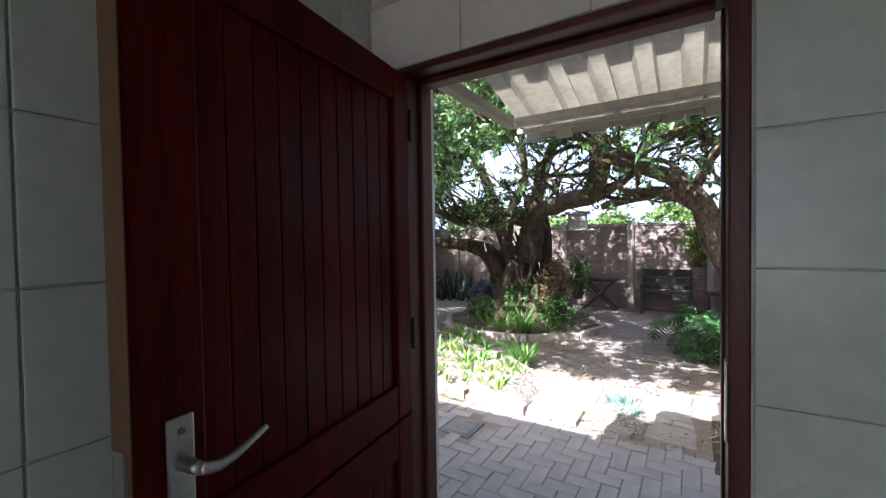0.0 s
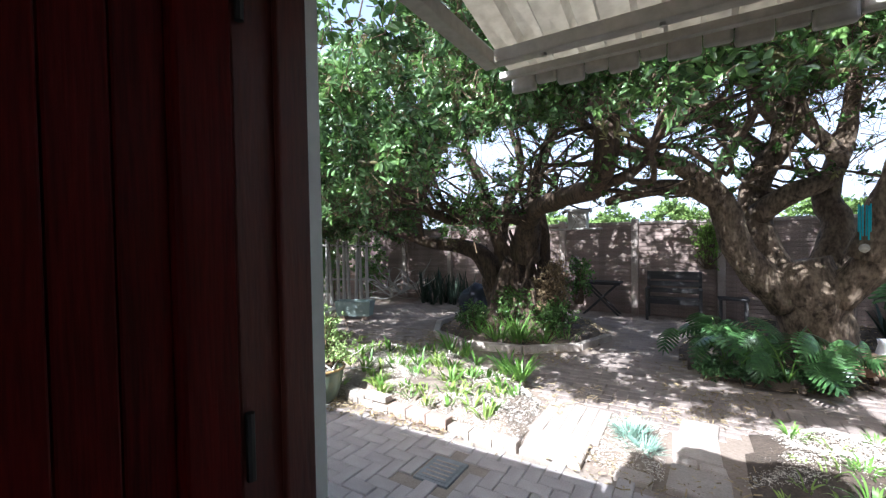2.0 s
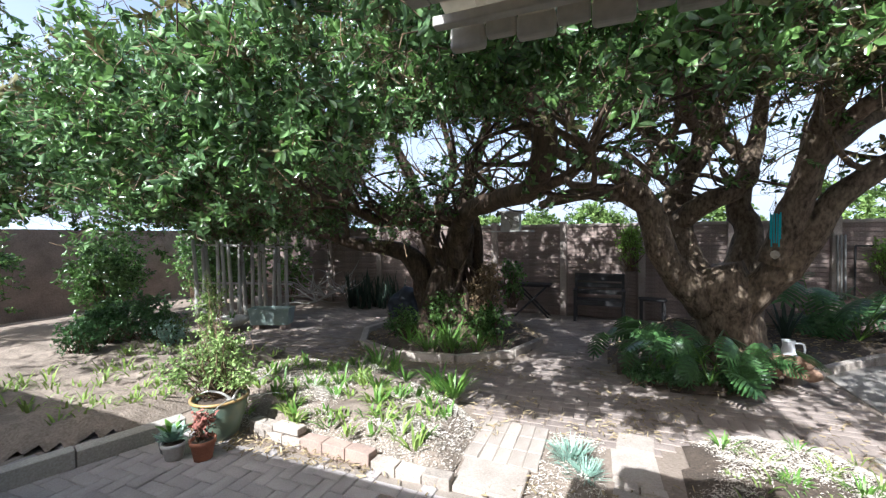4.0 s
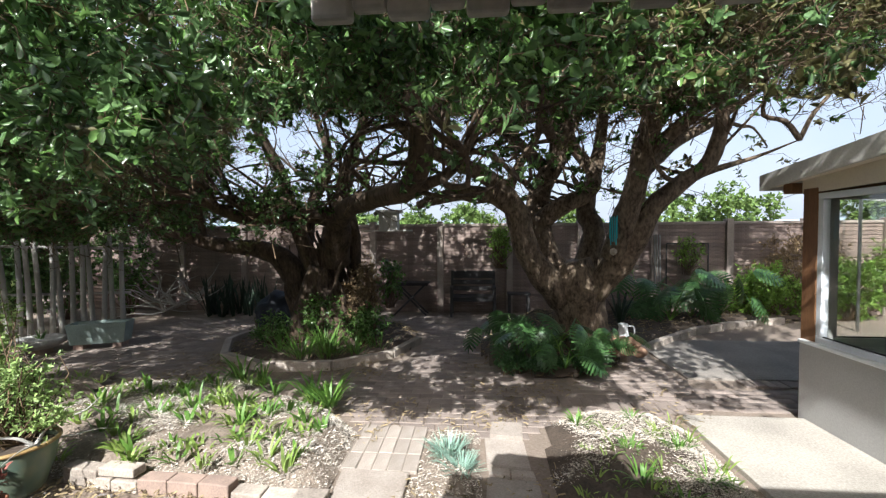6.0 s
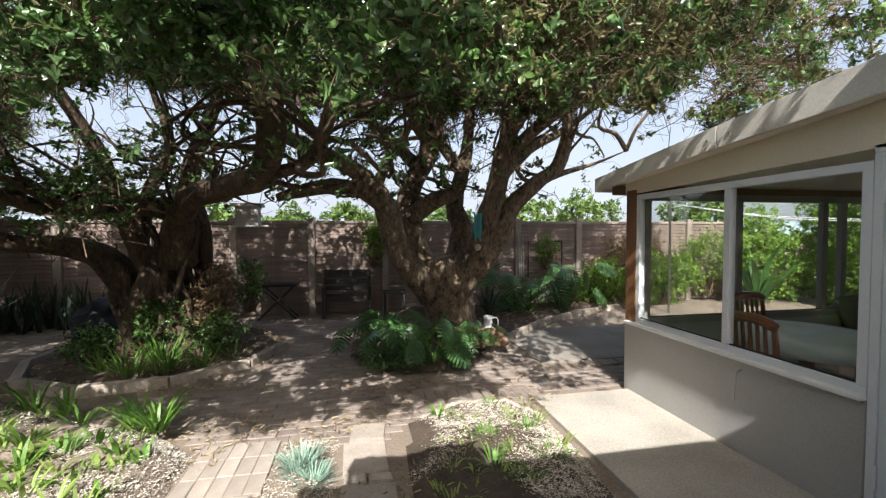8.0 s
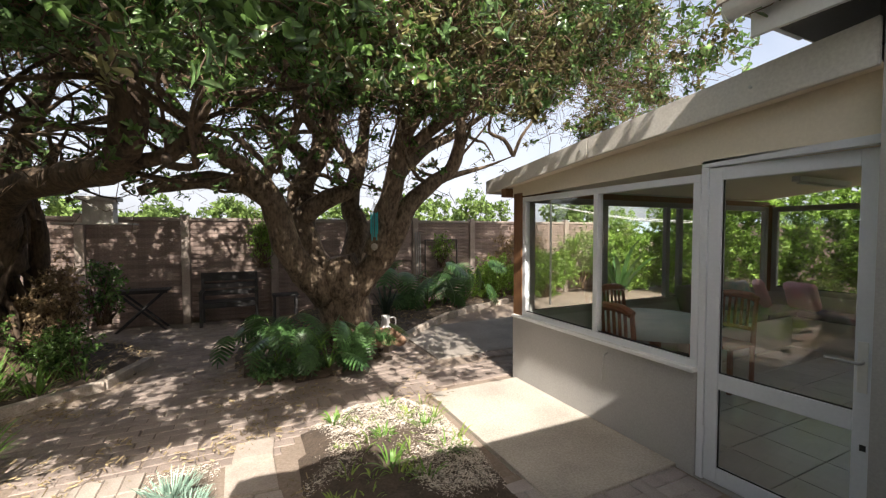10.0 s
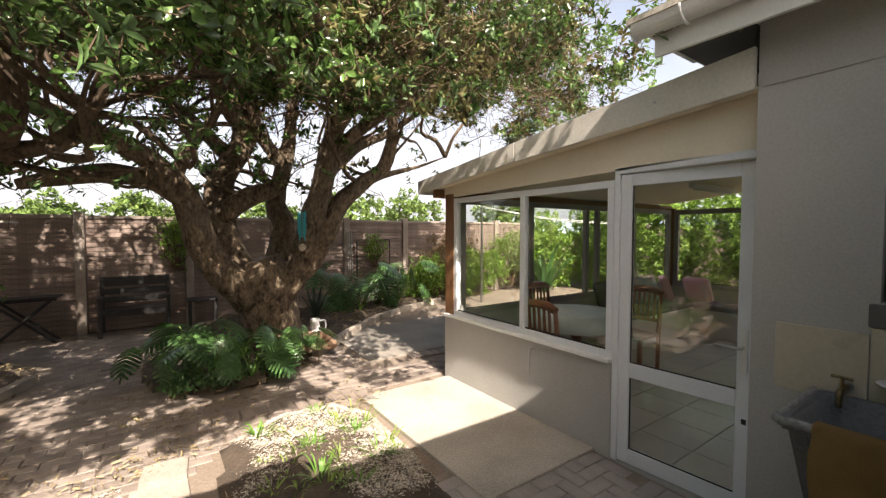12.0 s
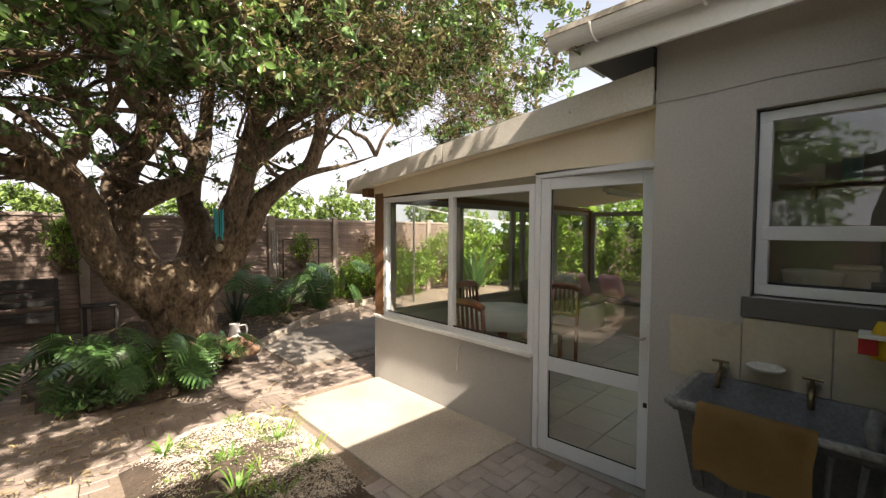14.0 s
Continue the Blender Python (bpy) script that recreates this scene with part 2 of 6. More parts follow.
M["bone"] = mat("bleached_white", (0.72, 0.72, 0.72), (0.58, 0.58, 0.6), 0.7, 12, 60, 0.15)
M["cloth"] = mat("pale_green_cloth", (0.70, 0.76, 0.72), (0.45, 0.58, 0.55), 0.9, 5, 60, 0.1)
M["pink"] = mat("pink_cushion", (0.78, 0.32, 0.36), (0.66, 0.46, 0.48), 0.95, 7, 80, 0.2)
M["teal"] = mat("teal_cushion", (0.12, 0.38, 0.36), (0.62, 0.48, 0.42), 0.95, 7, 80, 0.2)
M["mauve"] = mat("mauve_seat_pad", (0.17, 0.135, 0.15), (0.12, 0.095, 0.11), 0.95, 6, 80, 0.2)
M["yellow"] = mat("yellow_plastic", (0.62, 0.42, 0.02), (0.52, 0.34, 0.02), 0.45, 8, 60, 0.02)
M["red"] = mat("red_plastic", (0.5, 0.03, 0.03), (0.4, 0.02, 0.02), 0.45, 8, 60, 0.02)
M["green_far"] = mat("far_foliage", (0.17, 0.25, 0.06), (0.08, 0.14, 0.04), 0.8, 1.5, 12, 0.2, island=0.35, through_light=0.25)
M["glass"] = glass_mat("window_glass")


# ---- building helpers ----
def thing(name, label, category, group="", kind="", at=(0, 0, 0)):
    ob = new(name)
    ob.empty_display_size = 0.1
    ob.location = at
    return tagged(ob, label, category, group, kind)


def obj(name, bm, material, parent=None, label="", smooth=False):
    me = bpy.data.meshes.new(name)
    bmesh.ops.recalc_face_normals(bm, faces=bm.faces)
    bm.to_mesh(me)
    bm.free()
    me.materials.append(M[material])
    if smooth:
        me.shade_smooth()
    ob = new(name, me)
    if parent:
        ob.parent = parent
    if label:
        ob["label"] = label
    return ob


def part(name, bm, material, parent, label="", smooth=False):
    return obj(name, bm, material, parent, label, smooth)


def fast(name, verts, faces, material, parent=None, smooth=False, label=""):
    """A mesh object straight from arrays of vertices and equal-sided faces."""
    me = bpy.data.meshes.new(name)
    verts, faces = np.asarray(verts, dtype=np.float32), np.asarray(faces, dtype=np.int32)
    k = faces.shape[1]
    me.vertices.add(len(verts))
    me.vertices.foreach_set("co", verts.ravel())
    me.loops.add(faces.size)
    me.loops.foreach_set("vertex_index", faces.ravel())
    me.polygons.add(len(faces))
    me.polygons.foreach_set("loop_start", np.arange(0, faces.size, k, dtype=np.int32))
    me.update(calc_edges=True)
    me.materials.append(M[material])
    if smooth:
        me.shade_smooth()
    ob = new(name, me)
    if parent:
        ob.parent = parent
    if label:
        ob["label"] = label
    return ob


def box(bm, x0, x1, y0, y1, z0, z1, bevel=0.0, m=None):
    g = bmesh.ops.create_cube(bm, size=1)
    vs = g["verts"]
    for v in vs:
        v.co = Vector(((x0 + x1) / 2 + v.co.x * (x1 - x0), (y0 + y1) / 2 + v.co.y * (y1 - y0), (z0 + z1) / 2 + v.co.z * (z1 - z0)))
    if bevel:
        es = list({e for v in vs for e in v.link_edges})
        r = bmesh.ops.bevel(bm, geom=es, offset=bevel, segments=2, affect="EDGES", profile=0.5)
        vs = list({v for f in r["faces"] for v in f.verts} | {v for v in vs if v.is_valid})
    if m:
        bmesh.ops.transform(bm, matrix=m, verts=vs)
    return bm


def B(x0, x1, y0, y1, z0, z1, bevel=0.0, m=None):
    return box(bmesh.new(), x0, x1, y0, y1, z0, z1, bevel, m)


def tube(bm, pts, radii, n=8, cap=True, lumpy=0.0):
    """A tapered tube through points, smoothed between them."""
    P, R = [], []
    pts = [Vector(p) for p in pts]
    for i in range(len(pts) - 1):
        a, b = pts[i], pts[i + 1]
        pa = pts[i - 1] if i else a * 2 - b
        pb = pts[i + 2] if i + 2 < len(pts) else b * 2 - a
        k = max(2, int((b - a).length / 0.1)) if lumpy else 4
        for j in range(k):
            t = j / k
            P.append(0.5 * (2 * a + (b - pa) * t + (2 * pa - 5 * a + 4 * b - pb) * t * t + (3 * a - pa - 3 * b + pb) * t ** 3))
            R.append(radii[i] * (1 - t) + radii[i + 1] * t)
    P.append(pts[-1])
    R.append(radii[-1])
    rings, up = [], Vector((0.31, 0.9, 0.21)).normalized()
    for i, p in enumerate(P):
        d = (P[min(i + 1, len(P) - 1)] - P[max(i - 1, 0)]).normalized()
        s = d.cross(up)
        s = s.normalized() if s.length > 0.05 else d.orthogonal().normalized()
        u = s.cross(d)
        ring = []
        for j in range(n):
            a = 2 * math.pi * j / n
            o = s * math.cos(a) + u * math.sin(a)
            q = p + o * R[i]
            if lumpy:
                q += o * R[i] * lumpy * (noise.noise(q * 4.0) + 0.6 * noise.noise(q * 11.0))
            ring.append(bm.verts.new(q))
        rings.append(ring)
    for a, b in zip(rings, rings[1:]):
        for j in range(n):
            bm.faces.new((a[j], a[(j + 1) % n], b[(j + 1) % n], b[j]))
    if cap:
        bm.faces.new(rings[0][::-1])
        bm.faces.new(rings[-1])
    return bm


def T(pts, radii, n=8, lumpy=0.0):
    return tube(bmesh.new(), pts, radii if isinstance(radii, (list, tuple)) else [radii] * len(pts), n, True, lumpy)


def lathe(profile, at=(0, 0, 0), n=24, wobble=0.0):
    """A turned body from (radius, height) pairs."""
    bm, rings = bmesh.new(), []
    for r, z in profile:
        rings.append([bm.verts.new((at[0] + r * math.cos(2 * math.pi * j / n) * (1 + wobble * math.sin(3 * j)),
                                    at[1] + r * math.sin(2 * math.pi * j / n), at[2] + z)) for j in range(n)])
    for a, b in zip(rings, rings[1:]):
        for j in range(n):
            bm.faces.new((a[j], a[(j + 1) % n], b[(j + 1) % n], b[j]))
    bm.faces.new(rings[0][::-1])
    bm.faces.new(rings[-1])
    return bm


def prism(poly, z0, z1, bevel=0.0):
    bm = bmesh.new()
    lo = [bm.verts.new((x, y, z0)) for x, y in poly]
    hi = [bm.verts.new((x, y, z1)) for x, y in poly]
    n = len(poly)
    bm.faces.new(lo[::-1])
    top = bm.faces.new(hi)
    for i in range(n):
        bm.faces.new((lo[i], lo[(i + 1) % n], hi[(i + 1) % n], hi[i]))
    if bevel:
        bmesh.ops.bevel(bm, geom=list(top.edges), offset=bevel, segments=2, affect="EDGES")
    return bm


def structure(name, bm, material, label, category, smooth=False):
    return tagged(obj(name, bm, material, smooth=smooth), label, category, kind="structure")


def wall_with_hole(axis, p0, p1, a0, a1, z0, z1, holes):
    """A wall p0..p1 thick across axis, a0..a1 long, with openings (a, a, z, z) going through it."""
    bm = bmesh.new()
    cuts = sorted({a0, a1, *[h[0] for h in holes], *[h[1] for h in holes]})
    for s, e in zip(cuts, cuts[1:]):
        hs = sorted([h for h in holes if h[0] <= s and e <= h[1]], key=lambda h: h[2])
        z = z0
        for h in hs + [None]:
            top = h[2] if h else z1
            if top - z > 1e-4:
                if axis == "x":
                    box(bm, p0, p1, s, e, z, top)
                else:
                    box(bm, s, e, p0, p1, z, top)
            z = h[3] if h else z
    bmesh.ops.remove_doubles(bm, verts=bm.verts, dist=1e-4)
    return bm


# ---- the ground ----
def ground_sheet():
    bm = bmesh.new()
    R = 160
    xs = [-R, -60, -25] + [-12 + 0.5 * i for i in range(45)] + [25, 60, R]
    ys = [-R, -40, -6] + [1 + 0.5 * i for i in range(24)] + [25, 60, R]
    grid = []
    for y in ys:
        row = []
        for x in xs:
            near = -13 < x < 11 and 3.5 < y < 13
            row.append(bm.verts.new((x, y, -0.028 + (0.014 * noise.noise(Vector((x * 0.9, y * 0.9, 0))) + 0.006 if near else 0))))
        grid.append(row)
    for i in range(len(ys) - 1):
        for j in range(len(xs) - 1):
            bm.faces.new((grid[i][j], grid[i][j + 1], grid[i + 1][j + 1], grid[i + 1][j]))
    return bm


structure("ground", ground_sheet(), "dirt", "sandy brown garden earth with dust", "ground", True)
structure("patio_bed", B(-4.2, 2.72, 1.10, 3.42, -0.05, -0.012), "sand_joint", "sand bed under the grey patio bricks", "patio")


def poly_edge(x, y, poly):
    """Distance to the nearest side of an outline."""
    best = 9
    for (x0, y0), (x1, y1) in zip(poly, poly[1:] + poly[:1]):
        d = Vector((x1 - x0, y1 - y0))
        t = max(0, min(1, Vector((x - x0, y - y0)).dot(d) / d.length_squared))
        best = min(best, math.hypot(x - x0 - t * d.x, y - y0 - t * d.y))
    return best


def soil_height(x, y, poly, height):
    rough = 2.0 if poly is FAR_LEFT_BED else 1.0
    n = noise.noise(Vector((x * 2.2, y * 2.2, 3))) * 0.04 + noise.noise(Vector((x * 9, y * 9, 7))) * 0.022 + noise.noise(Vector((x * 24, y * 24, 1))) * 0.012
    return -0.03 + min(1, poly_edge(x, y, poly) / 0.22) * (height + 0.03 + n * rough)


def soil_bed(name, poly, height, material, label, cells=0.07):
    """A low uneven heap of earth inside an outline."""
    bm = bmesh.new()
    xs, ys = [p[0] for p in poly], [p[1] for p in poly]

    def inside(x, y):
        c = False
        for (x0, y0), (x1, y1) in zip(poly, poly[1:] + poly[:1]):
            if (y0 > y) != (y1 > y) and x < (x1 - x0) * (y - y0) / (y1 - y0) + x0:
                c = not c
        return c

    nx, ny = int((max(xs) - min(xs)) / cells) + 2, int((max(ys) - min(ys)) / cells) + 2
    vs = {}
    for i in range(nx):
        for j in range(ny):
            x, y = min(xs) + i * cells, min(ys) + j * cells
            if inside(x, y):
                vs[i, j] = bm.verts.new((x, y, soil_height(x, y, poly, height)))
    for (i, j), v in vs.items():
        q = [vs.get(k) for k in ((i, j), (i + 1, j), (i + 1, j + 1), (i, j + 1))]
        if all(q):
            bm.faces.new(q)
    return structure(name, bm, material, label, "flower bed", True)


LEFT_BED = [(-3.0, 3.62), (-1.02, 3.5), (-1.08, 4.35), (-1.45, 4.75), (-2.6, 5.35), (-3.9, 5.2), (-4.0, 4.2)]
RIGHT_BED = [(0.33, 3.12), (1.62, 3.05), (1.64, 4.55), (1.45, 4.85), (0.9, 4.92), (0.42, 4.6)]
ALOE_BED = [(-0.56, 3.55), (-0.07, 3.55), (-0.07, 4.45), (-0.5, 4.45)]
RING = [(-2.4 + 1.45 * math.cos(a), 7.25 + 1.42 * math.sin(a)) for a in [2 * math.pi * i / 28 for i in range(28)]]
TREE_BED = [(-0.15, 7.1), (0.0, 6.2), (0.45, 5.78), (1.0, 5.68), (1.5, 6.05), (1.9, 6.6), (2.6, 7.25), (3.35, 8.0), (5.3, 8.9), (7.5, 9.3), (7.5, 9.6), (0.9, 9.6), (0.2, 8.2)]
FAR_LEFT_BED = [(-3.75, 3.1), (-3.75, 4.4), (-4.3, 5.6), (-8.0, 5.6), (-8.0, 1.3), (-4.1, 2.6)]
soil_bed("left_bed", LEFT_BED, 0.11, "dug", "dark soil bed strewn with pale bark mulch")
soil_bed("right_bed", RIGHT_BED, 0.07, "soil", "dark soil bed with white chipped mulch")
soil_bed("aloe_bed", ALOE_BED, 0.03, "dug", "narrow soil bed with pale mulch")
soil_bed("ring_bed", RING, 0.09, "soil", "round kerbed soil bed under a tree", 0.1)
soil_bed("tree_bed", TREE_BED, 0.09, "soil", "shaded soil bed around a big tree", 0.1)
soil_bed("far_left_bed", FAR_LEFT_BED, 0.12, "dug", "bare dug earth with clods", 0.09)

structure("concrete_path", B(1.70, 2.728, 3.02, 4.86, -0.06, 0.012, 0.006), "slab", "pale smooth concrete slab beside the sunroom", "path")
structure("concrete_path_far", B(2.25, 6.8, 5.85, 7.55, -0.06, 0.004, 0.006), "shaded_slab", "concrete slab with dappled shade put into its darker colour", "path")

# ---- garden wall of precast panels ----
garden_wall = tagged(thing("wall_garden", "brick-patterned precast concrete garden wall in dappled sun", "wall"), kind="structure")
POST_X = [-0.88 + 1.45 * k for k in range(-6, 8)]
part("core", B(POST_X[0], POST_X[-1], 9.76, 9.80, -0.1, 1.84), "wall_brick", garden_wall)
for x in POST_X:
    part("post", B(x - 0.065, x + 0.065, 9.66, 9.82, -0.1, 1.91, 0.012), "wall_post", garden_wall)
course = B(-0.655, 0.655, 9.712, 9.772, 0.003, 0.071, 0.006).copy()
course_mesh = obj("course", course, "wall_brick").data
bpy.data.objects.remove(bpy.data.objects["course"])
for x0 in POST_X[:-1]:
    for k in range(24):
        c = new("brick_course", course_mesh)
        c.parent = garden_wall
        c.location = (x0 + 0.725, (k * 37 % 5) * 0.0015, k * 0.075)
    part("coping", B(x0 + 0.07, x0 + 1.38, 9.69, 9.82, 1.80, 1.86, 0.012), "wall_post", garden_wall)
structure("wall_left", B(-11.2, -11.05, -6, 9.8, -0.1, 1.84), "wall_brick", "plain precast boundary wall", "wall")
structure("wall_right", B(13.0, 13.15, -6, 9.8, -0.1, 1.84), "wall_brick", "plain precast boundary wall", "wall")

# ---- the house ----
structure("wall_back_door", wall_with_hole("y", 0.97, 1.10, -0.80, 2.62, -0.1, 2.47, [(-0.45, 0.375, -0.1, 2.062)]), "plaster", "grey plastered back wall with a door opening", "wall")
# Unseen wing and flat roofs, heights set so their edges cast the shadow.
structure("wall_lower_wing", B(-9.0, -0.803, 0.90, 1.10, -0.1, 2.0), "plaster", "grey plastered wall of an unseen lower wing, height set for its shadow", "wall")
structure("roof_lower_wing", B(-9.0, -0.82, -4.0, 1.10, 2.003, 2.06), "iron", "flat sheet roof of an unseen lower wing, height set for its shadow", "roof")
structure("roof_main", B(-0.80, 2.29, -4.0, 1.10, 2.473, 2.53), "iron", "flat sheet roof over the back room", "roof")
structure("floor_room", B(-0.62, 1.5, -2.2, 1.09, -0.09, -0.005), "floor_tile", "pale tiled floor of the back room", "floor")
structure("wall_room_left", B(-0.75, -0.632, -2.2, 0.967, -0.1, 2.45), "grout", "tiled inner wall", "wall")
structure("wall_room_right", wall_with_hole("x", 1.5, 1.62, -2.2, 0.967, -0.1, 2.45, []), "tile", "tiled inner wall", "wall")
# The opening is unseen, added and sized to brighten the room.
structure("wall_room_back", wall_with_hole("y", -2.32, -2.2, -0.75, 1.62, -0.1, 2.45, [(-0.3, 1.2, 0.9, 2.15)]), "tile", "tiled inner wall with an unseen opening added to let light in", "wall")
structure("ceiling_room", B(-0.62, 1.5, -2.2, 0.967, 2.33, 2.44), "ceil", "white painted ceiling", "ceiling")
structure("wall_kitchen", wall_with_hole("x", 2.62, 2.80, -3.0, 2.05, -0.1, 3.2, [(0.35, 1.60, 1.29, 2.19)]), "plaster", "grey plastered kitchen wall with a window", "wall")


# ---- the two old trees ----
def underside(x, y):
    """Height of the lowest leaves over a place in the garden."""
    s = np.clip((x + 0.13 + 0.6 * (y - 1.07) + 1.0) / 1.2, 0, 1)
    s = s * s * (3 - 2 * s)
    wave = np.sin(1.9 * x + 0.7 * y) * np.sin(1.3 * y - 0.9 * x + 1.0) + 0.6 * np.sin(4.1 * x - 2.2 * y) * np.sin(3.3 * y + 1.7 * x)
    z = 1.84 * (1 - s) + (2.12 + 0.27 * (y - 2.6)) * s + 0.17 * wave * np.clip((y - 2.6) * 0.6, 0.3, 1.3) + 0.3 * s * np.clip((y - 4.5) / 2, 0, 1)
    return np.maximum(z, (4.75 - y) / 1.05 + 0.02)


def leaf_sprays(rng, at, heading, leaf_len, count):
    """Leaves set round the end of many twigs at once: vertices and faces."""
    n = len(at)
    k = count
    d = heading / np.linalg.norm(heading, axis=1, keepdims=True)
    ref = np.where(np.abs(d[:, 2:3]) < 0.9, [[0, 0, 1.0]], [[1.0, 0, 0]])
    s = np.cross(d, ref)
    s /= np.linalg.norm(s, axis=1, keepdims=True)
    u = np.cross(s, d)
    ang = rng.uniform(0, 2 * np.pi, (n, 1)) + np.arange(k) * 2.4 + rng.normal(0, 0.25, (n, k))
    tilt = rng.uniform(0.35, 1.25, (n, k))
    out = (s[:, None] * np.cos(ang)[..., None] + u[:, None] * np.sin(ang)[..., None])
    way = d[:, None] * np.cos(tilt)[..., None] + out * np.sin(tilt)[..., None]
    way[..., 2] -= 0.18
    way /= np.linalg.norm(way, axis=2, keepdims=True)
    base = at[:, None] + d[:, None] * (rng.uniform(-0.16, 0.02, (n, k))[..., None])
    nrm = d[:, None] * np.sin(tilt)[..., None] - out * np.cos(tilt)[..., None]
    nrm = nrm + rng.normal(0, 0.35, nrm.shape)
    side = np.cross(way, nrm)
    side /= np.linalg.norm(side, axis=2, keepdims=True) + 1e-9
    nrm = np.cross(side, way)
    L = leaf_len * rng.uniform(0.65, 1.2, (n, k))[..., None]
    W = L * rng.uniform(0.19, 0.26, (n, k))[..., None]
    p0 = base
    mid = base + way * L * 0.6 - nrm * L * 0.03
    tip = base + way * L - nrm * L * 0.12
    a = base + way * L * 0.55 + side * W + nrm * L * 0.07
    b = base + way * L * 0.55 - side * W + nrm * L * 0.07
    a2 = base + way * L * 0.86 + side * W * 0.72
    b2 = base + way * L * 0.86 - side * W * 0.72
    v = np.stack([p0, a, a2, tip, b2, b], axis=2).reshape(-1, 3)
    i = np.arange(n * k)[:, None] * 6
    f = np.concatenate([i + np.array([[0, 1, 2, 3]]), i + np.array([[0, 3, 4, 5]])])
    return v, f


def thin_sticks(rng, a, b, r0, r1, bend=0.0):
    """Three-sided crooked twigs from points a to points b, with two bends on the way."""
    reach = np.linalg.norm(b - a, axis=1, keepdims=True)
    d = (b - a) / (reach + 1e-9)
    s = np.cross(d, [[0.3, 0.5, 0.8]])
    s /= np.linalg.norm(s, axis=1, keepdims=True) + 1e-9
    u = np.cross(s, d)
    rows = []
    for q in range(4):
        f = q / 3
        p = a + (b - a) * f
        if q in (1, 2):
            p = p + rng.normal(0, 1, a.shape) * reach * bend
        for j in range(3):
            rows.append(p + (s * math.cos(2.1 * j) + u * math.sin(2.1 * j)) * (r0 + (r1 - r0) * f))
    v = np.stack(rows, axis=1).reshape(-1, 3)
    i = np.arange(len(a))[:, None] * 12
    f = np.concatenate([i + np.array([[q * 3 + j, q * 3 + (j + 1) % 3, q * 3 + 3 + (j + 1) % 3, q * 3 + 3 + j]]) for q in (0, 1, 2) for j in range(3)])
    return v, f


def over_gap(x, y, z):
    """Leaves high enough to leave the low sky between the trunks open."""
    open_way = (x > -3.2 - 0.35 * (y - 4)) & (x < 3.2 + 0.1 * y)
    return (z > 1.95 + 0.37 * (y - 1.1)) | ~open_way


def inner_crown(rng, parent, keep, n, leaf_len):
    """The thick upper crown seen from below: small dull leaves and a mesh of fine twigs."""
    pts, total = [], 0
    while total < n:
        x, y = rng.uniform(-9.5, 6.4, 5000), rng.uniform(3.6, 9.6, 5000)
        z = underside(x, y) + 0.25 + rng.beta(1.2, 1.5, 5000) * 1.9
        ok = keep(x, y, z) & over_gap(x, y, z) & ~((x > 2.2) & (z < 2.95 + 0.05 * y)) & ~((x > 2.4) & (y < 5.4))
        q = np.stack([x, y, z], 1)[ok]
        clump = np.array([noise.noise(Vector(p * 1.6)) + 0.4 * noise.noise(Vector(p * 4.3)) for p in q])
        q = q[clump > rng.normal(0.02, 0.12, len(q)) + np.where(q[:, 1] > 6, 0.1, 0)]
        pts.append(q)
        total += len(q)
    at = np.concatenate(pts)[:n]
    heading = rng.normal(0, 1, at.shape) * [[1, 1, 0.45]]
    pick = rng.random(len(at))
    for nm, sel, mt, lab in (("inner_foliage", pick < 0.62, "inner_leaf", "olive green leaves deep in the crown, dulled to stand for shade"),
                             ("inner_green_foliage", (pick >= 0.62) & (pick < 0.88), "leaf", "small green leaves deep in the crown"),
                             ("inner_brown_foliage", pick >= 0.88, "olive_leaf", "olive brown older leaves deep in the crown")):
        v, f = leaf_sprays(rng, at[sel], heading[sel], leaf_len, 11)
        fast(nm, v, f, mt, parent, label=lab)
    d = heading / np.linalg.norm(heading, axis=1, keepdims=True)
    a = at - d * rng.uniform(0.1, 0.4, (n, 1)) + rng.normal(0, 0.1, at.shape)
    v, f = thin_sticks(rng, a, at, 0.0055, 0.002, 0.16)
    tagged(fast("fine_twig_tangle", v, f, "twig", parent, label="fine brown twigs deep in the crown"), kind="stuff")


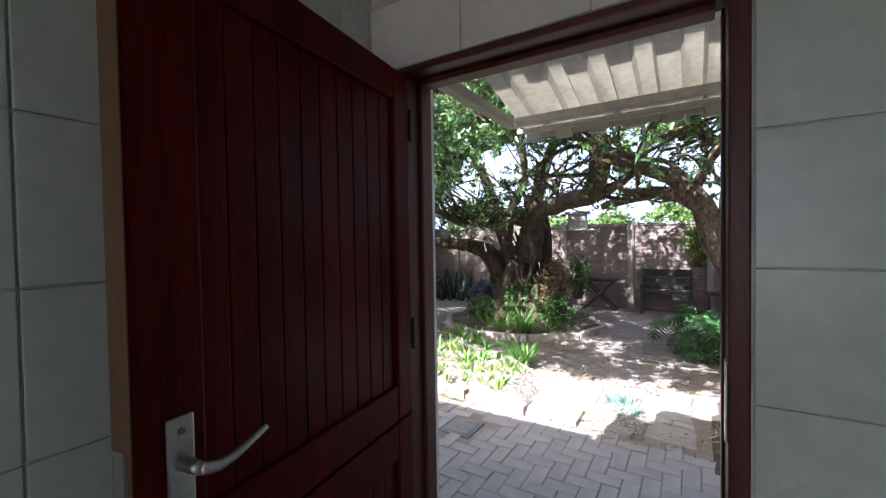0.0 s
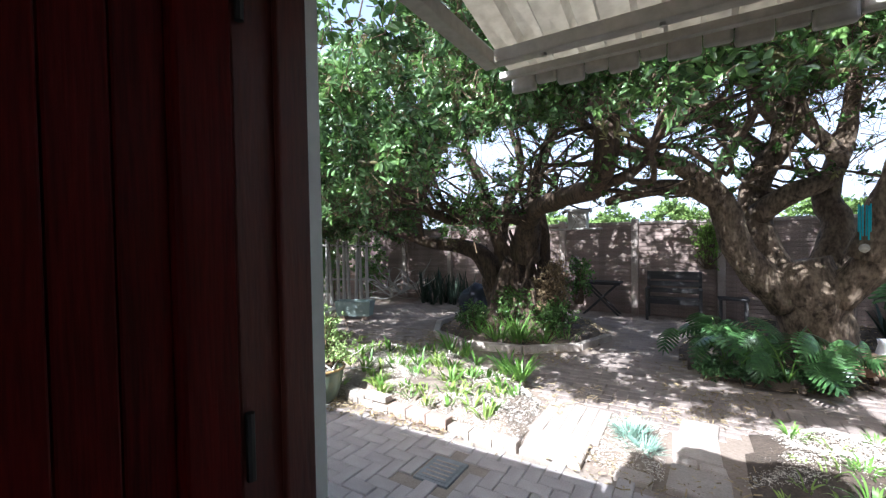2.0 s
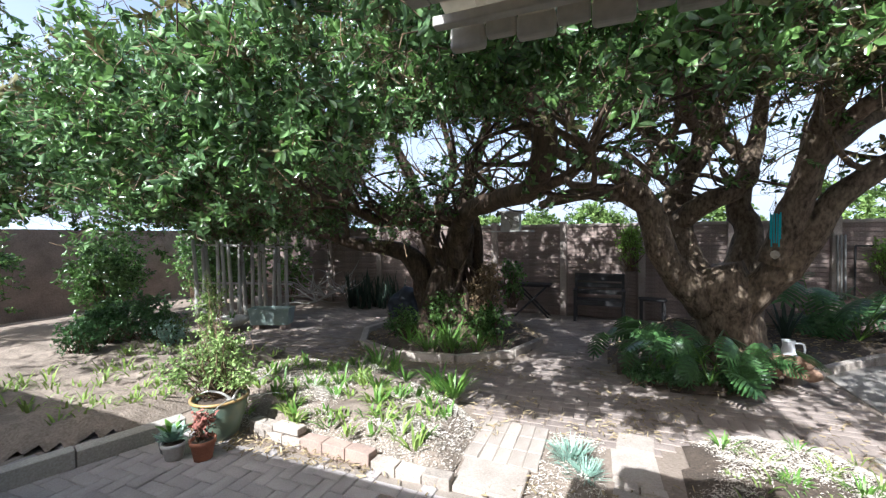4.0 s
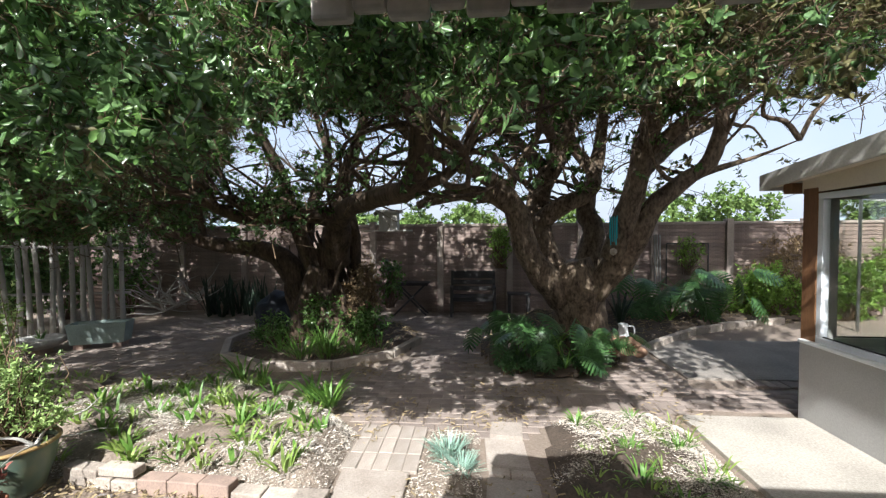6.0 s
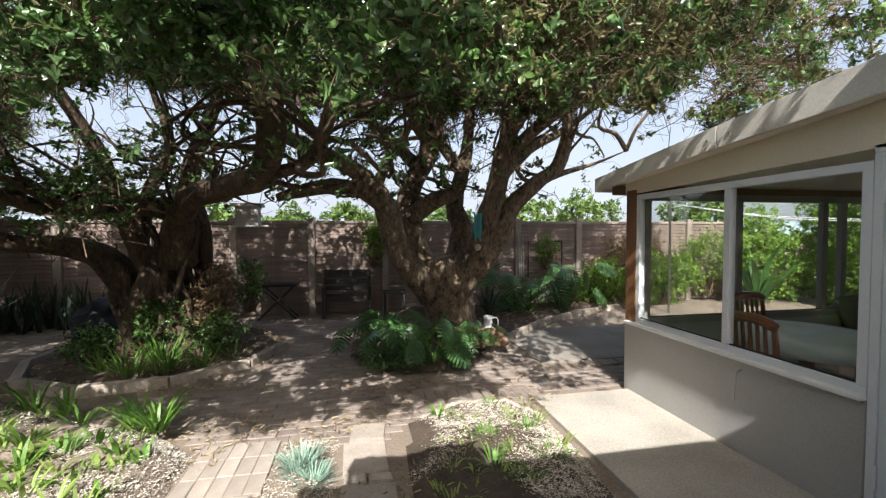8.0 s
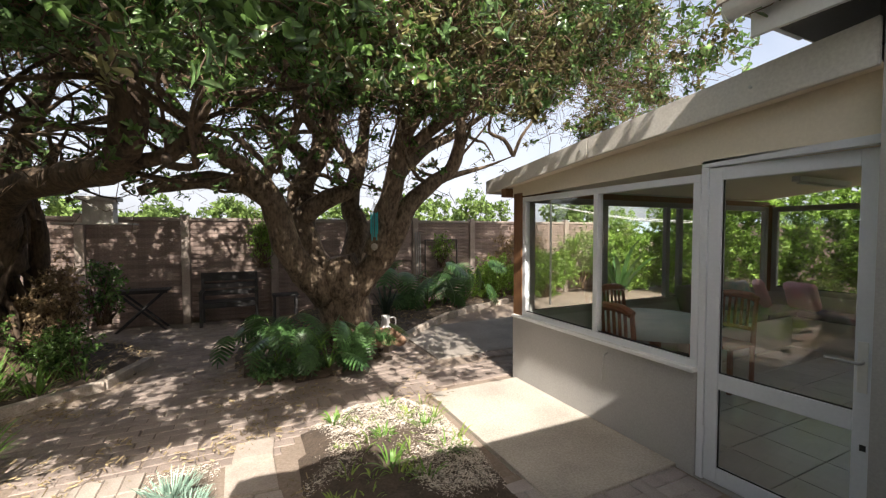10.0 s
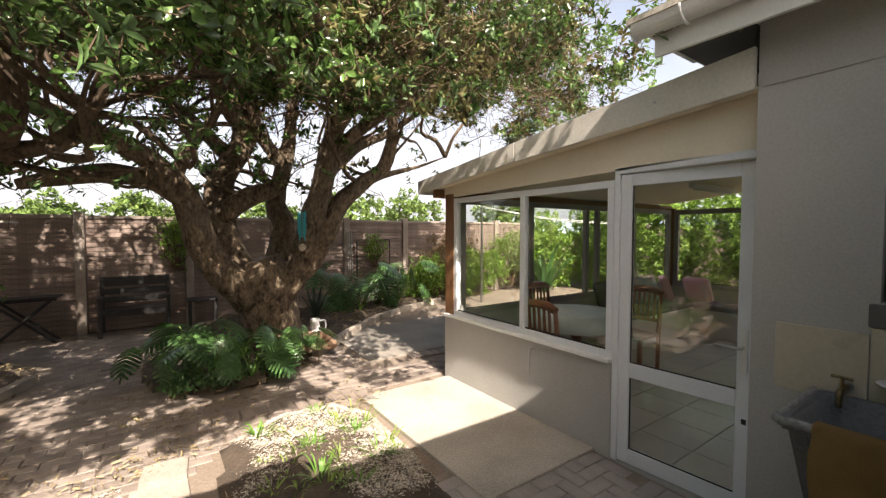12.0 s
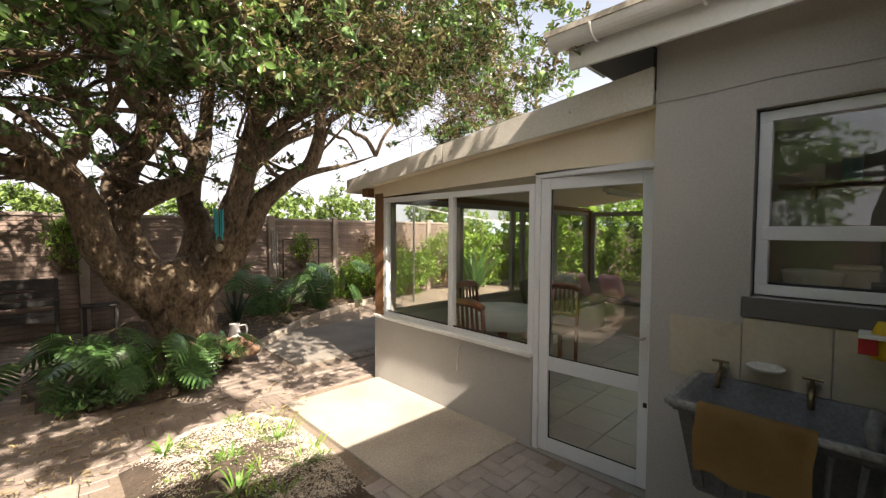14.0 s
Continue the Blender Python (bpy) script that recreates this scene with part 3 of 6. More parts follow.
def crown(rng, name, parent, keep, n, leaf_len, limbs, near_clumps=(), olive=0.06, pale=0.36, top=1.7):
    """Clumped leaf sprays over the underside, with gaps, and the twigs that carry them."""
    pts = []
    total = 0
    while total < n:
        x, y = rng.uniform(-9.0, 5.2, 6000), rng.uniform(2.35, 10.2, 6000)
        zb = underside(x, y)
        h = rng.beta(0.9, 1.6, 6000)
        z = zb + h * top
        ok = keep(x, y, z)
        q = np.stack([x, y, z], 1)[ok]
        clump = np.array([noise.noise(Vector(p * 1.25)) + 0.55 * noise.noise(Vector(p * 3.1)) for p in q])
        q = q[clump > rng.normal(0.19, 0.09, len(q))]
        pts.append(q)
        total += len(q)
    for cx, cy, cz, r, k in near_clumps:
        pts.insert(0, np.array([[cx, cy, cz]]) + rng.normal(0, 0.5, (k, 3)) * r)
        n += k
    low = np.array(limbs)[rng.integers(0, len(limbs), 420)]
    low = low + rng.normal(0, 0.3, low.shape)
    low = low[(low[:, 2] > 1.95) & ((low[:, 1] > 3.2) | (low[:, 2] > 2.3))]
    at = np.concatenate(pts)[:n]
    at = np.concatenate([at, low])
    heading = rng.normal(0, 1, at.shape) + np.array([[0, -0.5, 0.1]])
    draw = rng.random(len(at)) + 0.25 * np.array([noise.noise(Vector(p * 0.9)) for p in at])
    edge_a = np.where(at[:, 0] > 1.0, olive, olive * 0.3)
    edge_b = edge_a + pale
    for nm, sel, mt, lab in (("crown", draw >= edge_b, "leaf", "small glossy green leaves in clumps with gaps"),
                             ("olive_foliage", draw < edge_a, "olive_leaf", "olive brown older leaves in the crown"),
                             ("pale_foliage", (draw >= edge_a) & (draw < edge_b), "pale_leaf", "paler green leaves in the crown, sunlit brightness put into their colour")):
        v, f = leaf_sprays(rng, at[sel], heading[sel], leaf_len, 14)
        fast(nm, v, f, mt, parent, label=lab)
    d = heading / np.linalg.norm(heading, axis=1, keepdims=True)
    a, b = at - d * np.where(at[:, 1:2] < 4.5, rng.uniform(0.1, 0.22, (len(at), 1)), rng.uniform(0.16, 0.42, (len(at), 1))), at + d * 0.03
    limb = np.array(limbs)
    deep = at[at[:, 1] > 4.2]
    pick = deep[rng.integers(0, len(deep), 1500)]
    near = limb[np.argmin(np.linalg.norm(pick[:, None] - limb[None], axis=2), axis=1)]
    span = near - pick
    span += rng.normal(0, 0.6, span.shape)
    far = pick + span * np.minimum(1, rng.uniform(0.25, 0.6, (1500, 1)) / (np.linalg.norm(span, axis=1, keepdims=True) + 1e-6))
    c = a[at[:, 1] > 3.6]
    e = c + rng.normal(0, 0.16, c.shape)
    v0, f0 = thin_sticks(rng, c, e, 0.0035, 0.0015, 0.14)
    tagged(fast("twiglet_tangle", v0, f0, "twig", parent), kind="stuff")
    v1, f1 = thin_sticks(rng, a, b, 0.0038, 0.0018, 0.16)
    v2, f2 = thin_sticks(rng, far, pick, 0.0075, 0.0025, 0.2)
    tagged(fast("twig_tangle", np.concatenate([v1, v2]), np.concatenate([f1, f2 + len(v1)]), "twig", parent, label="bare grey-brown twigs inside the crown"), kind="stuff")


def limb_set(name, limbs, material, parent, label):
    bm, ends = bmesh.new(), []
    for pts, radii in limbs:
        tube(bm, pts, radii, 14 if radii[0] > 0.2 else 9, True, 0.16)
        ends += [tuple(p) for p in pts[1:]]
    part(name, bm, material, parent, label, True)
    return ends


def sub_limbs(rng, ends, count, reach):
    """Crooked lesser branches that rise from the limbs."""
    made = []
    for _ in range(count):
        a = Vector(ends[rng.integers(0, len(ends))])
        d = Vector((rng.normal(0, 1), rng.normal(-0.25, 1), rng.normal(0.45, 0.4))).normalized()
        pts, r = [a], rng.uniform(0.014, 0.036)
        for s in range(5):
            d = (d + Vector(rng.normal(0, 0.5, 3)) + Vector((0, 0, 0.12))).normalized()
            p = pts[-1] + d * reach * rng.uniform(0.14, 0.27)
            if p.z < 1.98:
                p.z = 3.96 - p.z
            pts.append(p)
        low = sum(not over_gap(p.x, p.y, p.z) for p in pts[2:])
        if low > 2 and rng.random() < 0.6:
            continue
        if all(p.y > 3.6 and p.z < 4.8 and not (p.x > 2.1 and p.y < 5.9 and p.z < 2.9) for p in pts):
            made.append((pts, [r, r * 0.85, r * 0.68, r * 0.5, r * 0.32, r * 0.12]))
    return made


rng = np.random.default_rng(7)
tree_a = thing("tree", "old gnarled dark-barked tree in a round kerbed bed", "tree", "old garden trees", at=(0, 0, 0))
TRUNK_A = [
    ([(-2.38, 7.25, -0.1), (-2.45, 7.22, 0.45), (-2.42, 7.2, 0.95), (-2.28, 7.1, 1.4), (-2.22, 7.1, 1.8)], [0.5, 0.33, 0.27, 0.22, 0.17]),
    ([(-2.75, 7.2, 0.0), (-2.72, 7.15, 0.6), (-2.95, 7.0, 1.22), (-3.32, 6.9, 1.43), (-4.0, 6.7, 1.55), (-4.9, 6.4, 1.9)], [0.30, 0.24, 0.17, 0.13, 0.10, 0.06]),
    ([(-2.21, 7.05, 1.25), (-2.08, 6.75, 1.74), (-1.78, 6.3, 1.97), (-1.26, 5.7, 2.05), (-0.78, 5.1, 2.08), (-0.6, 4.7, 2.26), (-0.58, 4.6, 2.58), (-0.68, 4.3, 2.9), (-0.9, 3.8, 3.3)], [0.22, 0.16, 0.13, 0.12, 0.115, 0.115, 0.105, 0.09, 0.05]),
    ([(-0.70, 4.95, 2.08), (-0.39, 4.8, 2.15), (-0.21, 4.7, 2.35), (0.1, 4.3, 2.8)], [0.07, 0.055, 0.045, 0.03]),
    ([(-2.1, 6.85, 1.85), (-2.47, 6.5, 1.93), (-2.86, 6.05, 1.84), (-3.15, 5.7, 1.95), (-3.4, 5.4, 2.25)], [0.14, 0.11, 0.09, 0.06, 0.02]),
    ([(-2.2, 7.15, 1.5), (-2.16, 7.4, 2.5), (-1.96, 7.5, 3.18), (-1.73, 7.5, 4.0)], [0.2, 0.12, 0.09, 0.05]),
    ([(-2.78, 7.2, 1.0), (-2.66, 7.3, 2.1), (-2.42, 7.4, 2.73), (-2.62, 7.3, 3.65)], [0.12, 0.09, 0.07, 0.04]),
    ([(-2.5, 7.0, 1.1), (-2.69, 6.8, 1.77), (-2.71, 6.4, 2.45), (-2.95, 6.0, 3.2)], [0.14, 0.10, 0.08, 0.05]),
    ([(-1.95, 7.25, 0.0), (-2.02, 7.3, 0.9), (-1.98, 7.3, 1.6), (-2.1, 7.2, 2.2)], [0.18, 0.11, 0.09, 0.06]),
    ([(-2.7, 6.85, 0.0), (-2.62, 6.88, 0.6), (-2.45, 6.9, 1.2)], [0.2, 0.15, 0.1]),
    ([(-2.1, 6.82, 0.0), (-2.22, 6.88, 0.5), (-2.38, 6.95, 1.1)], [0.22, 0.17, 0.1]),
]
wind = np.random.default_rng(31)
VINES = []
for k in range(34):
    a0, turn, lean = wind.uniform(0, 6.283), wind.uniform(-1.6, 1.6), wind.uniform(-0.45, 0.05)
    top = wind.uniform(0.9, 1.95)
    pts = []
    for s in range(7):
        f = s / 6
        r = 0.43 - 0.13 * f + wind.normal(0, 0.05) + 0.16 * (1 - f) ** 3
        a = a0 + turn * f
        pts.append((-2.28 + lean * f + r * math.cos(a), 7.12 + 0.85 * r * math.sin(a), f * top - 0.05))
    w = wind.uniform(0.018, 0.05)
    VINES.append((pts, [w * 1.3, w * 1.1, w, w, w * 0.9, w * 0.8, w * 0.5]))
ends_a = limb_set("trunk", TRUNK_A, "bark1", tree_a, "dark furrowed bark, twisted stems")
for pts, radii in VINES:
    part("vine_stem", T(pts, radii, 6, 0.12), "bark1", tree_a, "", True)
subs = sub_limbs(rng, [e for e in ends_a if e[2] > 1.5], 95, 1.6)
for pts, radii in subs:
    part("branch", T(pts, radii, 6, 0.1), "bark1", tree_a, "", True)
    ends_a += [tuple(p) for p in pts[1:]]
# The last three clumps are added unseen, for the kitchen window to reflect.
crown(rng, "crown", tree_a, lambda x, y, z: (x < -0.35 + 0.25 * np.sin(y * 2)) & (x > -8.6 + 0.03 * (y - 2) ** 2) & ~((y > 6.6) & (x > -3.6) & (z < 3.5)), 11500, 0.069, ends_a,
      [(-0.75, 3.45, 2.78, 0.32, 90), (-1.6, 3.05, 2.5, 0.4, 110), (-2.6, 3.1, 2.35, 0.5, 170), (-3.6, 3.2, 2.3, 0.6, 200), (-2.2, 2.9, 2.9, 0.5, 120), (-4.6, 3.4, 2.3, 0.6, 160), (-3.0, 6.1, 1.95, 0.4, 80), (-3.7, 5.7, 2.0, 0.4, 90), (-4.5, 5.4, 2.1, 0.4, 90), (-2.4, 5.9, 2.2, 0.4, 60), (-5.2, 1.9, 2.95, 0.7, 170), (-6.4, 1.7, 2.8, 0.7, 170), (-7.4, 1.9, 3.2, 0.8, 170)], 0.06, 0.5)

tree_b = thing("tree", "large spreading tree with grey-brown mottled bark and many limbs", "tree", "old garden trees", at=(0, 0, 0))
TRUNK_B = [
    ([(1.38, 6.85, -0.1), (1.32, 6.82, 0.4), (1.22, 6.75, 0.95), (1.15, 6.75, 1.25)], [0.5, 0.34, 0.35, 0.28]),
    ([(1.05, 6.7, 0.75), (0.59, 6.52, 1.36), (0.43, 6.5, 1.85), (0.27, 6.4, 2.13), (0.0, 6.3, 2.37), (-0.31, 6.1, 2.49), (-0.69, 5.7, 2.62), (-1.1, 5.2, 2.95)], [0.21, 0.165, 0.15, 0.135, 0.11, 0.09, 0.07, 0.04]),
    ([(0.38, 6.42, 1.95), (0.14, 6.4, 2.11), (-0.22, 6.4, 2.17), (-0.61, 6.3, 2.09), (-0.84, 6.2, 2.0)], [0.13, 0.11, 0.095, 0.08, 0.05]),
    ([(0.28, 6.4, 2.15), (0.46, 6.5, 2.54), (0.71, 6.6, 2.95), (0.85, 6.4, 3.5)], [0.08, 0.06, 0.05, 0.03]),
    ([(1.0, 6.8, 0.9), (0.77, 6.9, 1.66), (0.79, 7.0, 2.22), (1.07, 7.1, 2.8), (0.98, 7.1, 3.5), (0.73, 7.0, 4.2)], [0.22, 0.17, 0.15, 0.14, 0.11, 0.06]),
    ([(0.76, 6.8, 1.8), (1.05, 6.62, 2.02), (1.34, 6.6, 2.14), (1.47, 6.8, 2.45), (1.21, 7.0, 2.95), (1.1, 6.6, 3.6)], [0.13, 0.12, 0.10, 0.09, 0.08, 0.05]),
    ([(1.38, 6.9, 0.95), (1.53, 7.0, 1.66), (1.45, 7.1, 1.98), (1.64, 7.2, 2.73), (1.74, 7.2, 3.6)], [0.22, 0.15, 0.13, 0.10, 0.06]),
    ([(1.42, 6.65, 0.85), (1.81, 6.42, 1.43), (2.03, 6.3, 1.93), (2.33, 6.2, 2.23), (2.58, 6.1, 2.45), (2.66, 6.0, 2.88), (2.5, 5.8, 3.3)], [0.20, 0.155, 0.125, 0.10, 0.09, 0.075, 0.05]),
    ([(1.62, 6.45, 1.3), (1.8, 6.3, 2.07), (1.87, 6.1, 2.59), (1.89, 5.9, 2.9), (2.04, 5.6, 3.14), (2.14, 5.2, 3.5)], [0.17, 0.14, 0.12, 0.11, 0.09, 0.05]),
    ([(2.1, 6.35, 2.05), (2.63, 6.4, 2.34), (3.29, 6.4, 2.55), (3.7, 6.3, 2.72)], [0.07, 0.045, 0.022, 0.006]),
    ([(1.86, 6.3, 2.3), (2.1, 6.6, 2.48), (2.53, 6.8, 2.83), (3.05, 7.0, 3.1), (3.6, 6.8, 3.5)], [0.10, 0.09, 0.08, 0.06, 0.03]),
    ([(0.95, 7.1, 2.5), (0.43, 7.3, 3.06), (-0.07, 7.4, 3.47), (-0.77, 7.5, 3.6)], [0.10, 0.08, 0.06, 0.03]),
    ([(1.85, 6.15, 2.5), (2.3, 5.7, 2.95), (2.9, 5.2, 3.3), (3.5, 4.8, 3.7)], [0.09, 0.07, 0.05, 0.03]),
    ([(0.9, 6.7, 2.9), (0.6, 5.6, 3.0), (0.4, 4.6, 2.95), (0.25, 3.6, 2.75), (0.2, 3.0, 2.5)], [0.07, 0.06, 0.05, 0.035, 0.015]),
    ([(1.9, 5.9, 2.95), (1.5, 4.9, 3.0), (1.1, 4.0, 2.85), (0.8, 3.3, 2.7)], [0.07, 0.05, 0.04, 0.02]),
]
ends_b = limb_set("trunk", TRUNK_B, "bark2", tree_b, "thick mottled trunk with curving limbs")
subs = sub_limbs(rng, [e for e in ends_b if e[2] > 2.0], 100, 1.6)
for pts, radii in subs:
    part("branch", T(pts, radii, 6, 0.1), "bark2", tree_b, "", True)
    ends_b += [tuple(p) for p in pts[1:]]
# The last eight clumps are added overhead, out of view, to shade the slab.
crown(rng, "crown", tree_b, lambda x, y, z: (x >= -0.35 + 0.25 * np.sin(y * 2)) & (x < 5.2 - 0.09 * (y - 6) ** 2) & ~((z < 2.95) & (x > 1.9)) & ~((x > 0.9) & (y < 3.3)), 7600, 0.067, ends_b, [(0.26, 2.95, 2.52, 0.26, 80), (0.05, 3.1, 2.62, 0.25, 50), (-0.2, 3.3, 2.65, 0.22, 40), (0.9, 3.8, 2.9, 0.4, 80), (1.6, 3.0, 3.4, 0.5, 55), (2.2, 2.8, 3.5, 0.5, 70), (2.9, 3.0, 3.7, 0.5, 70), (3.4, 3.6, 3.9, 0.5, 60), (1.3, 2.5, 3.2, 0.4, 40), (1.5, 2.0, 3.1, 0.35, 35), (2.2, 2.0, 3.2, 0.4, 40), (2.6, 3.9, 3.9, 0.5, 60)], 0.3, 0.2)

inner = np.random.default_rng(12)
split_x = -0.35
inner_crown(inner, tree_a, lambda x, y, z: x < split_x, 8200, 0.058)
front = np.random.default_rng(5)


def shade_crown(rng, parent, x0, x1, n):
    """Unseen leaves added over the patio, high above the walk, to shade the ground."""
    pts, total = [], 0
    while total < n:
        x, y = rng.uniform(x0, x1, 3000), rng.uniform(1.5, 3.3, 3000)
        shade = 4.88 + 0.2 * np.sin(3.1 * x) * np.sin(1.7 * x + 1)
        z = np.maximum((shade - y) * 0.93, 1.85 + 0.66 * (y - 1.1)) + rng.uniform(0, 1.1, 3000)
        q = np.stack([x, y, z], 1)[z < (5.5 - y) * 0.93]
        clump = np.array([noise.noise(Vector(p * 1.9)) + 0.5 * noise.noise(Vector(p * 4.1)) for p in q])
        q = q[clump > rng.normal(0.06, 0.07, len(q))]
        pts.append(q)
        total += len(q)
    at = np.concatenate(pts)[:n]
    heading = rng.normal(0, 1, at.shape) + np.array([[0, -0.5, 0.1]])
    v, f = leaf_sprays(rng, at, heading, 0.068, 13)
    fast("shade_foliage", v, f, "leaf", parent, label="small glossy leaves added out of view to shade the paving")
    d = heading / np.linalg.norm(heading, axis=1, keepdims=True)
    v, f = thin_sticks(rng, at - d * rng.uniform(0.15, 0.35, (n, 1)), at, 0.004, 0.002, 0.16)
    tagged(fast("shade_twig_tangle", v, f, "twig", parent), kind="stuff")


shade_crown(front, tree_a, -1.5, -0.6, 170)
shade_crown(front, tree_b, -0.6, 0.8, 230)
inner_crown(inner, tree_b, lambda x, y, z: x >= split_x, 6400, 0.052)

# ---- the sunroom ----
sun_x, sun_y = 2.73, 4.94
structure("wall_sunroom_low", B(sun_x, sun_x + 0.14, 2.90, sun_y, -0.06, 0.69, 0.022), "plaster", "grey plastered low sunroom wall with rounded end", "wall")
structure("wall_sunroom_side", B(sun_x + 0.142, 7.6, sun_y - 0.14, sun_y, -0.06, 0.66), "plaster", "grey plastered low sunroom side wall", "wall")
structure("wall_sunroom_end", B(7.46, 7.6, 1.0, sun_y - 0.142, -0.06, 0.66), "plaster", "grey plastered low sunroom end wall", "wall")
structure("wall_house_side", B(2.805, 7.6, 1.85, 2.05, -0.06, 2.8), "ceil", "white painted house wall inside the sunroom", "wall")
structure("floor_sunroom", B(2.88, 7.46, 2.05, 4.80, -0.08, -0.02), "plaster_dark", "grout under pale floor tiles", "floor")
bm = bmesh.new()
vs = [bm.verts.new(p) for p in ((2.74, 2.06, 2.40), (7.6, 2.06, 2.40), (7.6, 4.96, 2.08), (2.74, 4.96, 2.08), (2.74, 2.06, 2.44), (7.6, 2.06, 2.44), (7.6, 4.96, 2.12), (2.74, 4.96, 2.12))]
for q in ((0, 3, 2, 1), (4, 5, 6, 7), (0, 1, 5, 4), (1, 2, 6, 5), (2, 3, 7, 6), (3, 0, 4, 7)):
    bm.faces.new([vs[i] for i in q])
structure("ceiling_sunroom", bm, "cream", "cream boarded sloping sunroom ceiling", "ceiling")


def sloped(x0, x1, y0, y1, lo0, lo1, hi0, hi1, bevel=0.0):
    """A board along y whose lower and upper edges slope."""
    bm = bmesh.new()
    v = [bm.verts.new(p) for p in ((x0, y0, lo0), (x1, y0, lo0), (x1, y1, lo1), (x0, y1, lo1), (x0, y0, hi0), (x1, y0, hi0), (x1, y1, hi1), (x0, y1, hi1))]
    for q in ((0, 3, 2, 1), (4, 5, 6, 7), (0, 1, 5, 4), (1, 2, 6, 5), (2, 3, 7, 6), (3, 0, 4, 7)):
        bm.faces.new([v[i] for i in q])
    if bevel:
        bmesh.ops.bevel(bm, geom=bm.edges[:], offset=bevel, segments=2, affect="EDGES")
    return bm


structure("cladding_sunroom", sloped(2.735, 2.775, 2.055, 4.94, 2.03, 1.96, 2.42, 2.10), "cream", "cream board above the sunroom windows", "trim")
roof = tagged(thing("roof_sunroom", "low sloping sunroom roof with a pale weathered fascia", "roof"), kind="structure")
part("sheet", sloped(2.62, 7.9, 2.06, 5.24, 2.46, 2.13, 2.49, 2.16), "iron", roof)
part("fascia", sloped(2.585, 2.615, 2.055, 3.72, 2.30, 2.175, 2.51, 2.335, 0.004), "fascia", roof, "pale weathered fascia board")
part("fascia", sloped(2.585, 2.615, 3.724, 5.26, 2.175, 2.02, 2.335, 2.165, 0.004), "fascia", roof, "pale weathered fascia board")
part("front_fascia", B(2.62, 7.9, 5.23, 5.26, 2.02, 2.165, 0.004), "fascia", roof)
part("soffit", sloped(2.62, 2.73, 2.06, 5.22, 2.32, 2.05, 2.33, 2.06), "cream", roof)
part("beam", B(2.66, 7.8, 4.96, 5.06, 1.97, 2.06, 0.006), "timber", roof, "brown timber eave beam")
for y, z in ((3.62, 2.26), (3.80, 2.245), (2.55, 2.36), (4.75, 2.13)):
    part("screw", T([(2.586, y, z), (2.578, y, z)], 0.009, 8), "steel", roof)
for x, y in ((2.76, 4.86), (7.5, 4.86)):
    tagged(obj("corner_post", B(x - 0.03, x + 0.07, y - 0.09, y + 0.06, 0.66, 2.0, 0.006), "timber"), "brown stained timber corner post of the sunroom", "post", "sunroom corner posts")


def window_frame(name, axis, plane, a0, a1, z0, z1, posts, material, label, frame_w=0.05, depth=0.06, sash=()):
    """A glazed frame in a wall; posts: where its uprights stand."""
    w = tagged(thing(name, label, "window"), kind="structure")

    def bar(nm, u0, u1, w0, w1, d0, d1, mt=material):
        bm = B(d0, d1, u0, u1, w0, w1, 0.004) if axis == "x" else B(u0, u1, d0, d1, w0, w1, 0.004)
        return part(nm, bm, mt, w)

    bar("bottom_rail", a0, a1, z0, z0 + frame_w, plane, plane + depth)
    bar("top_rail", a0, a1, z1 - frame_w, z1, plane, plane + depth)
    ps = [a0, *posts, a1]
    for i, p in enumerate(ps):
        lo = p if i == 0 else p - frame_w / 2 if i < len(ps) - 1 else p - frame_w
        bar("upright", lo, lo + frame_w, z0 + frame_w, z1 - frame_w, plane + 0.001, plane + depth - 0.001)
    for i in range(len(ps) - 1):
        lo, hi = ps[i] + frame_w * (1 if i == 0 else 0.5), ps[i + 1] - frame_w * (1 if i == len(ps) - 2 else 0.5)
        g = bar("pane", lo - 0.006, hi + 0.006, z0 + frame_w - 0.006, z1 - frame_w + 0.006, plane + depth * 0.5, plane + depth * 0.5 + 0.005, "glass")
        g.visible_shadow = False
        bar("glazing_bead", lo, hi, z0 + frame_w, z0 + frame_w + 0.012, plane + depth * 0.3, plane + depth * 0.3 + 0.012, "black")
    return w


window_frame("window_1", "x", 2.735, 2.90, 4.77, 0.70, 1.95, [3.77], "alu", "white aluminium sliding window of the sunroom, closed", 0.05)
part("sill", B(2.69, 2.80, 2.90, 4.90, 0.672, 0.702, 0.008), "white", bpy.data.objects["window_1"], "white sloping sill")
window_frame("window_2", "y", 4.80, 2.86, 7.44, 0.66, 1.97, [3.98, 5.10, 5.36, 6.3], "grey_alu", "grey framed side windows of the sunroom", 0.07)
window_frame("window_3", "x", 7.48, 2.06, 4.78, 0.66, 1.97, [3.4], "grey_alu", "grey framed end windows of the sunroom", 0.08)

# glazed door, a little ajar
door = tagged(thing("door_glass", "white aluminium glazed door with a lower pane, slightly ajar", "door"), kind="structure")
part("frame_head", B(2.735, 2.795, 2.055, 2.897, 1.985, 2.03, 0.004), "alu", door)
part("frame_jamb", B(2.735, 2.795, 2.855, 2.897, -0.04, 1.985, 0.004), "alu", door)
part("frame_jamb", B(2.735, 2.795, 2.055, 2.085, -0.04, 1.985, 0.004), "alu", door)
part("threshold", B(2.72, 2.80, 2.05, 2.90, -0.05, -0.005, 0.004), "grey_alu", door)
HINGE = pose(2.745, 2.853, 0, 0, 0, 4.5)


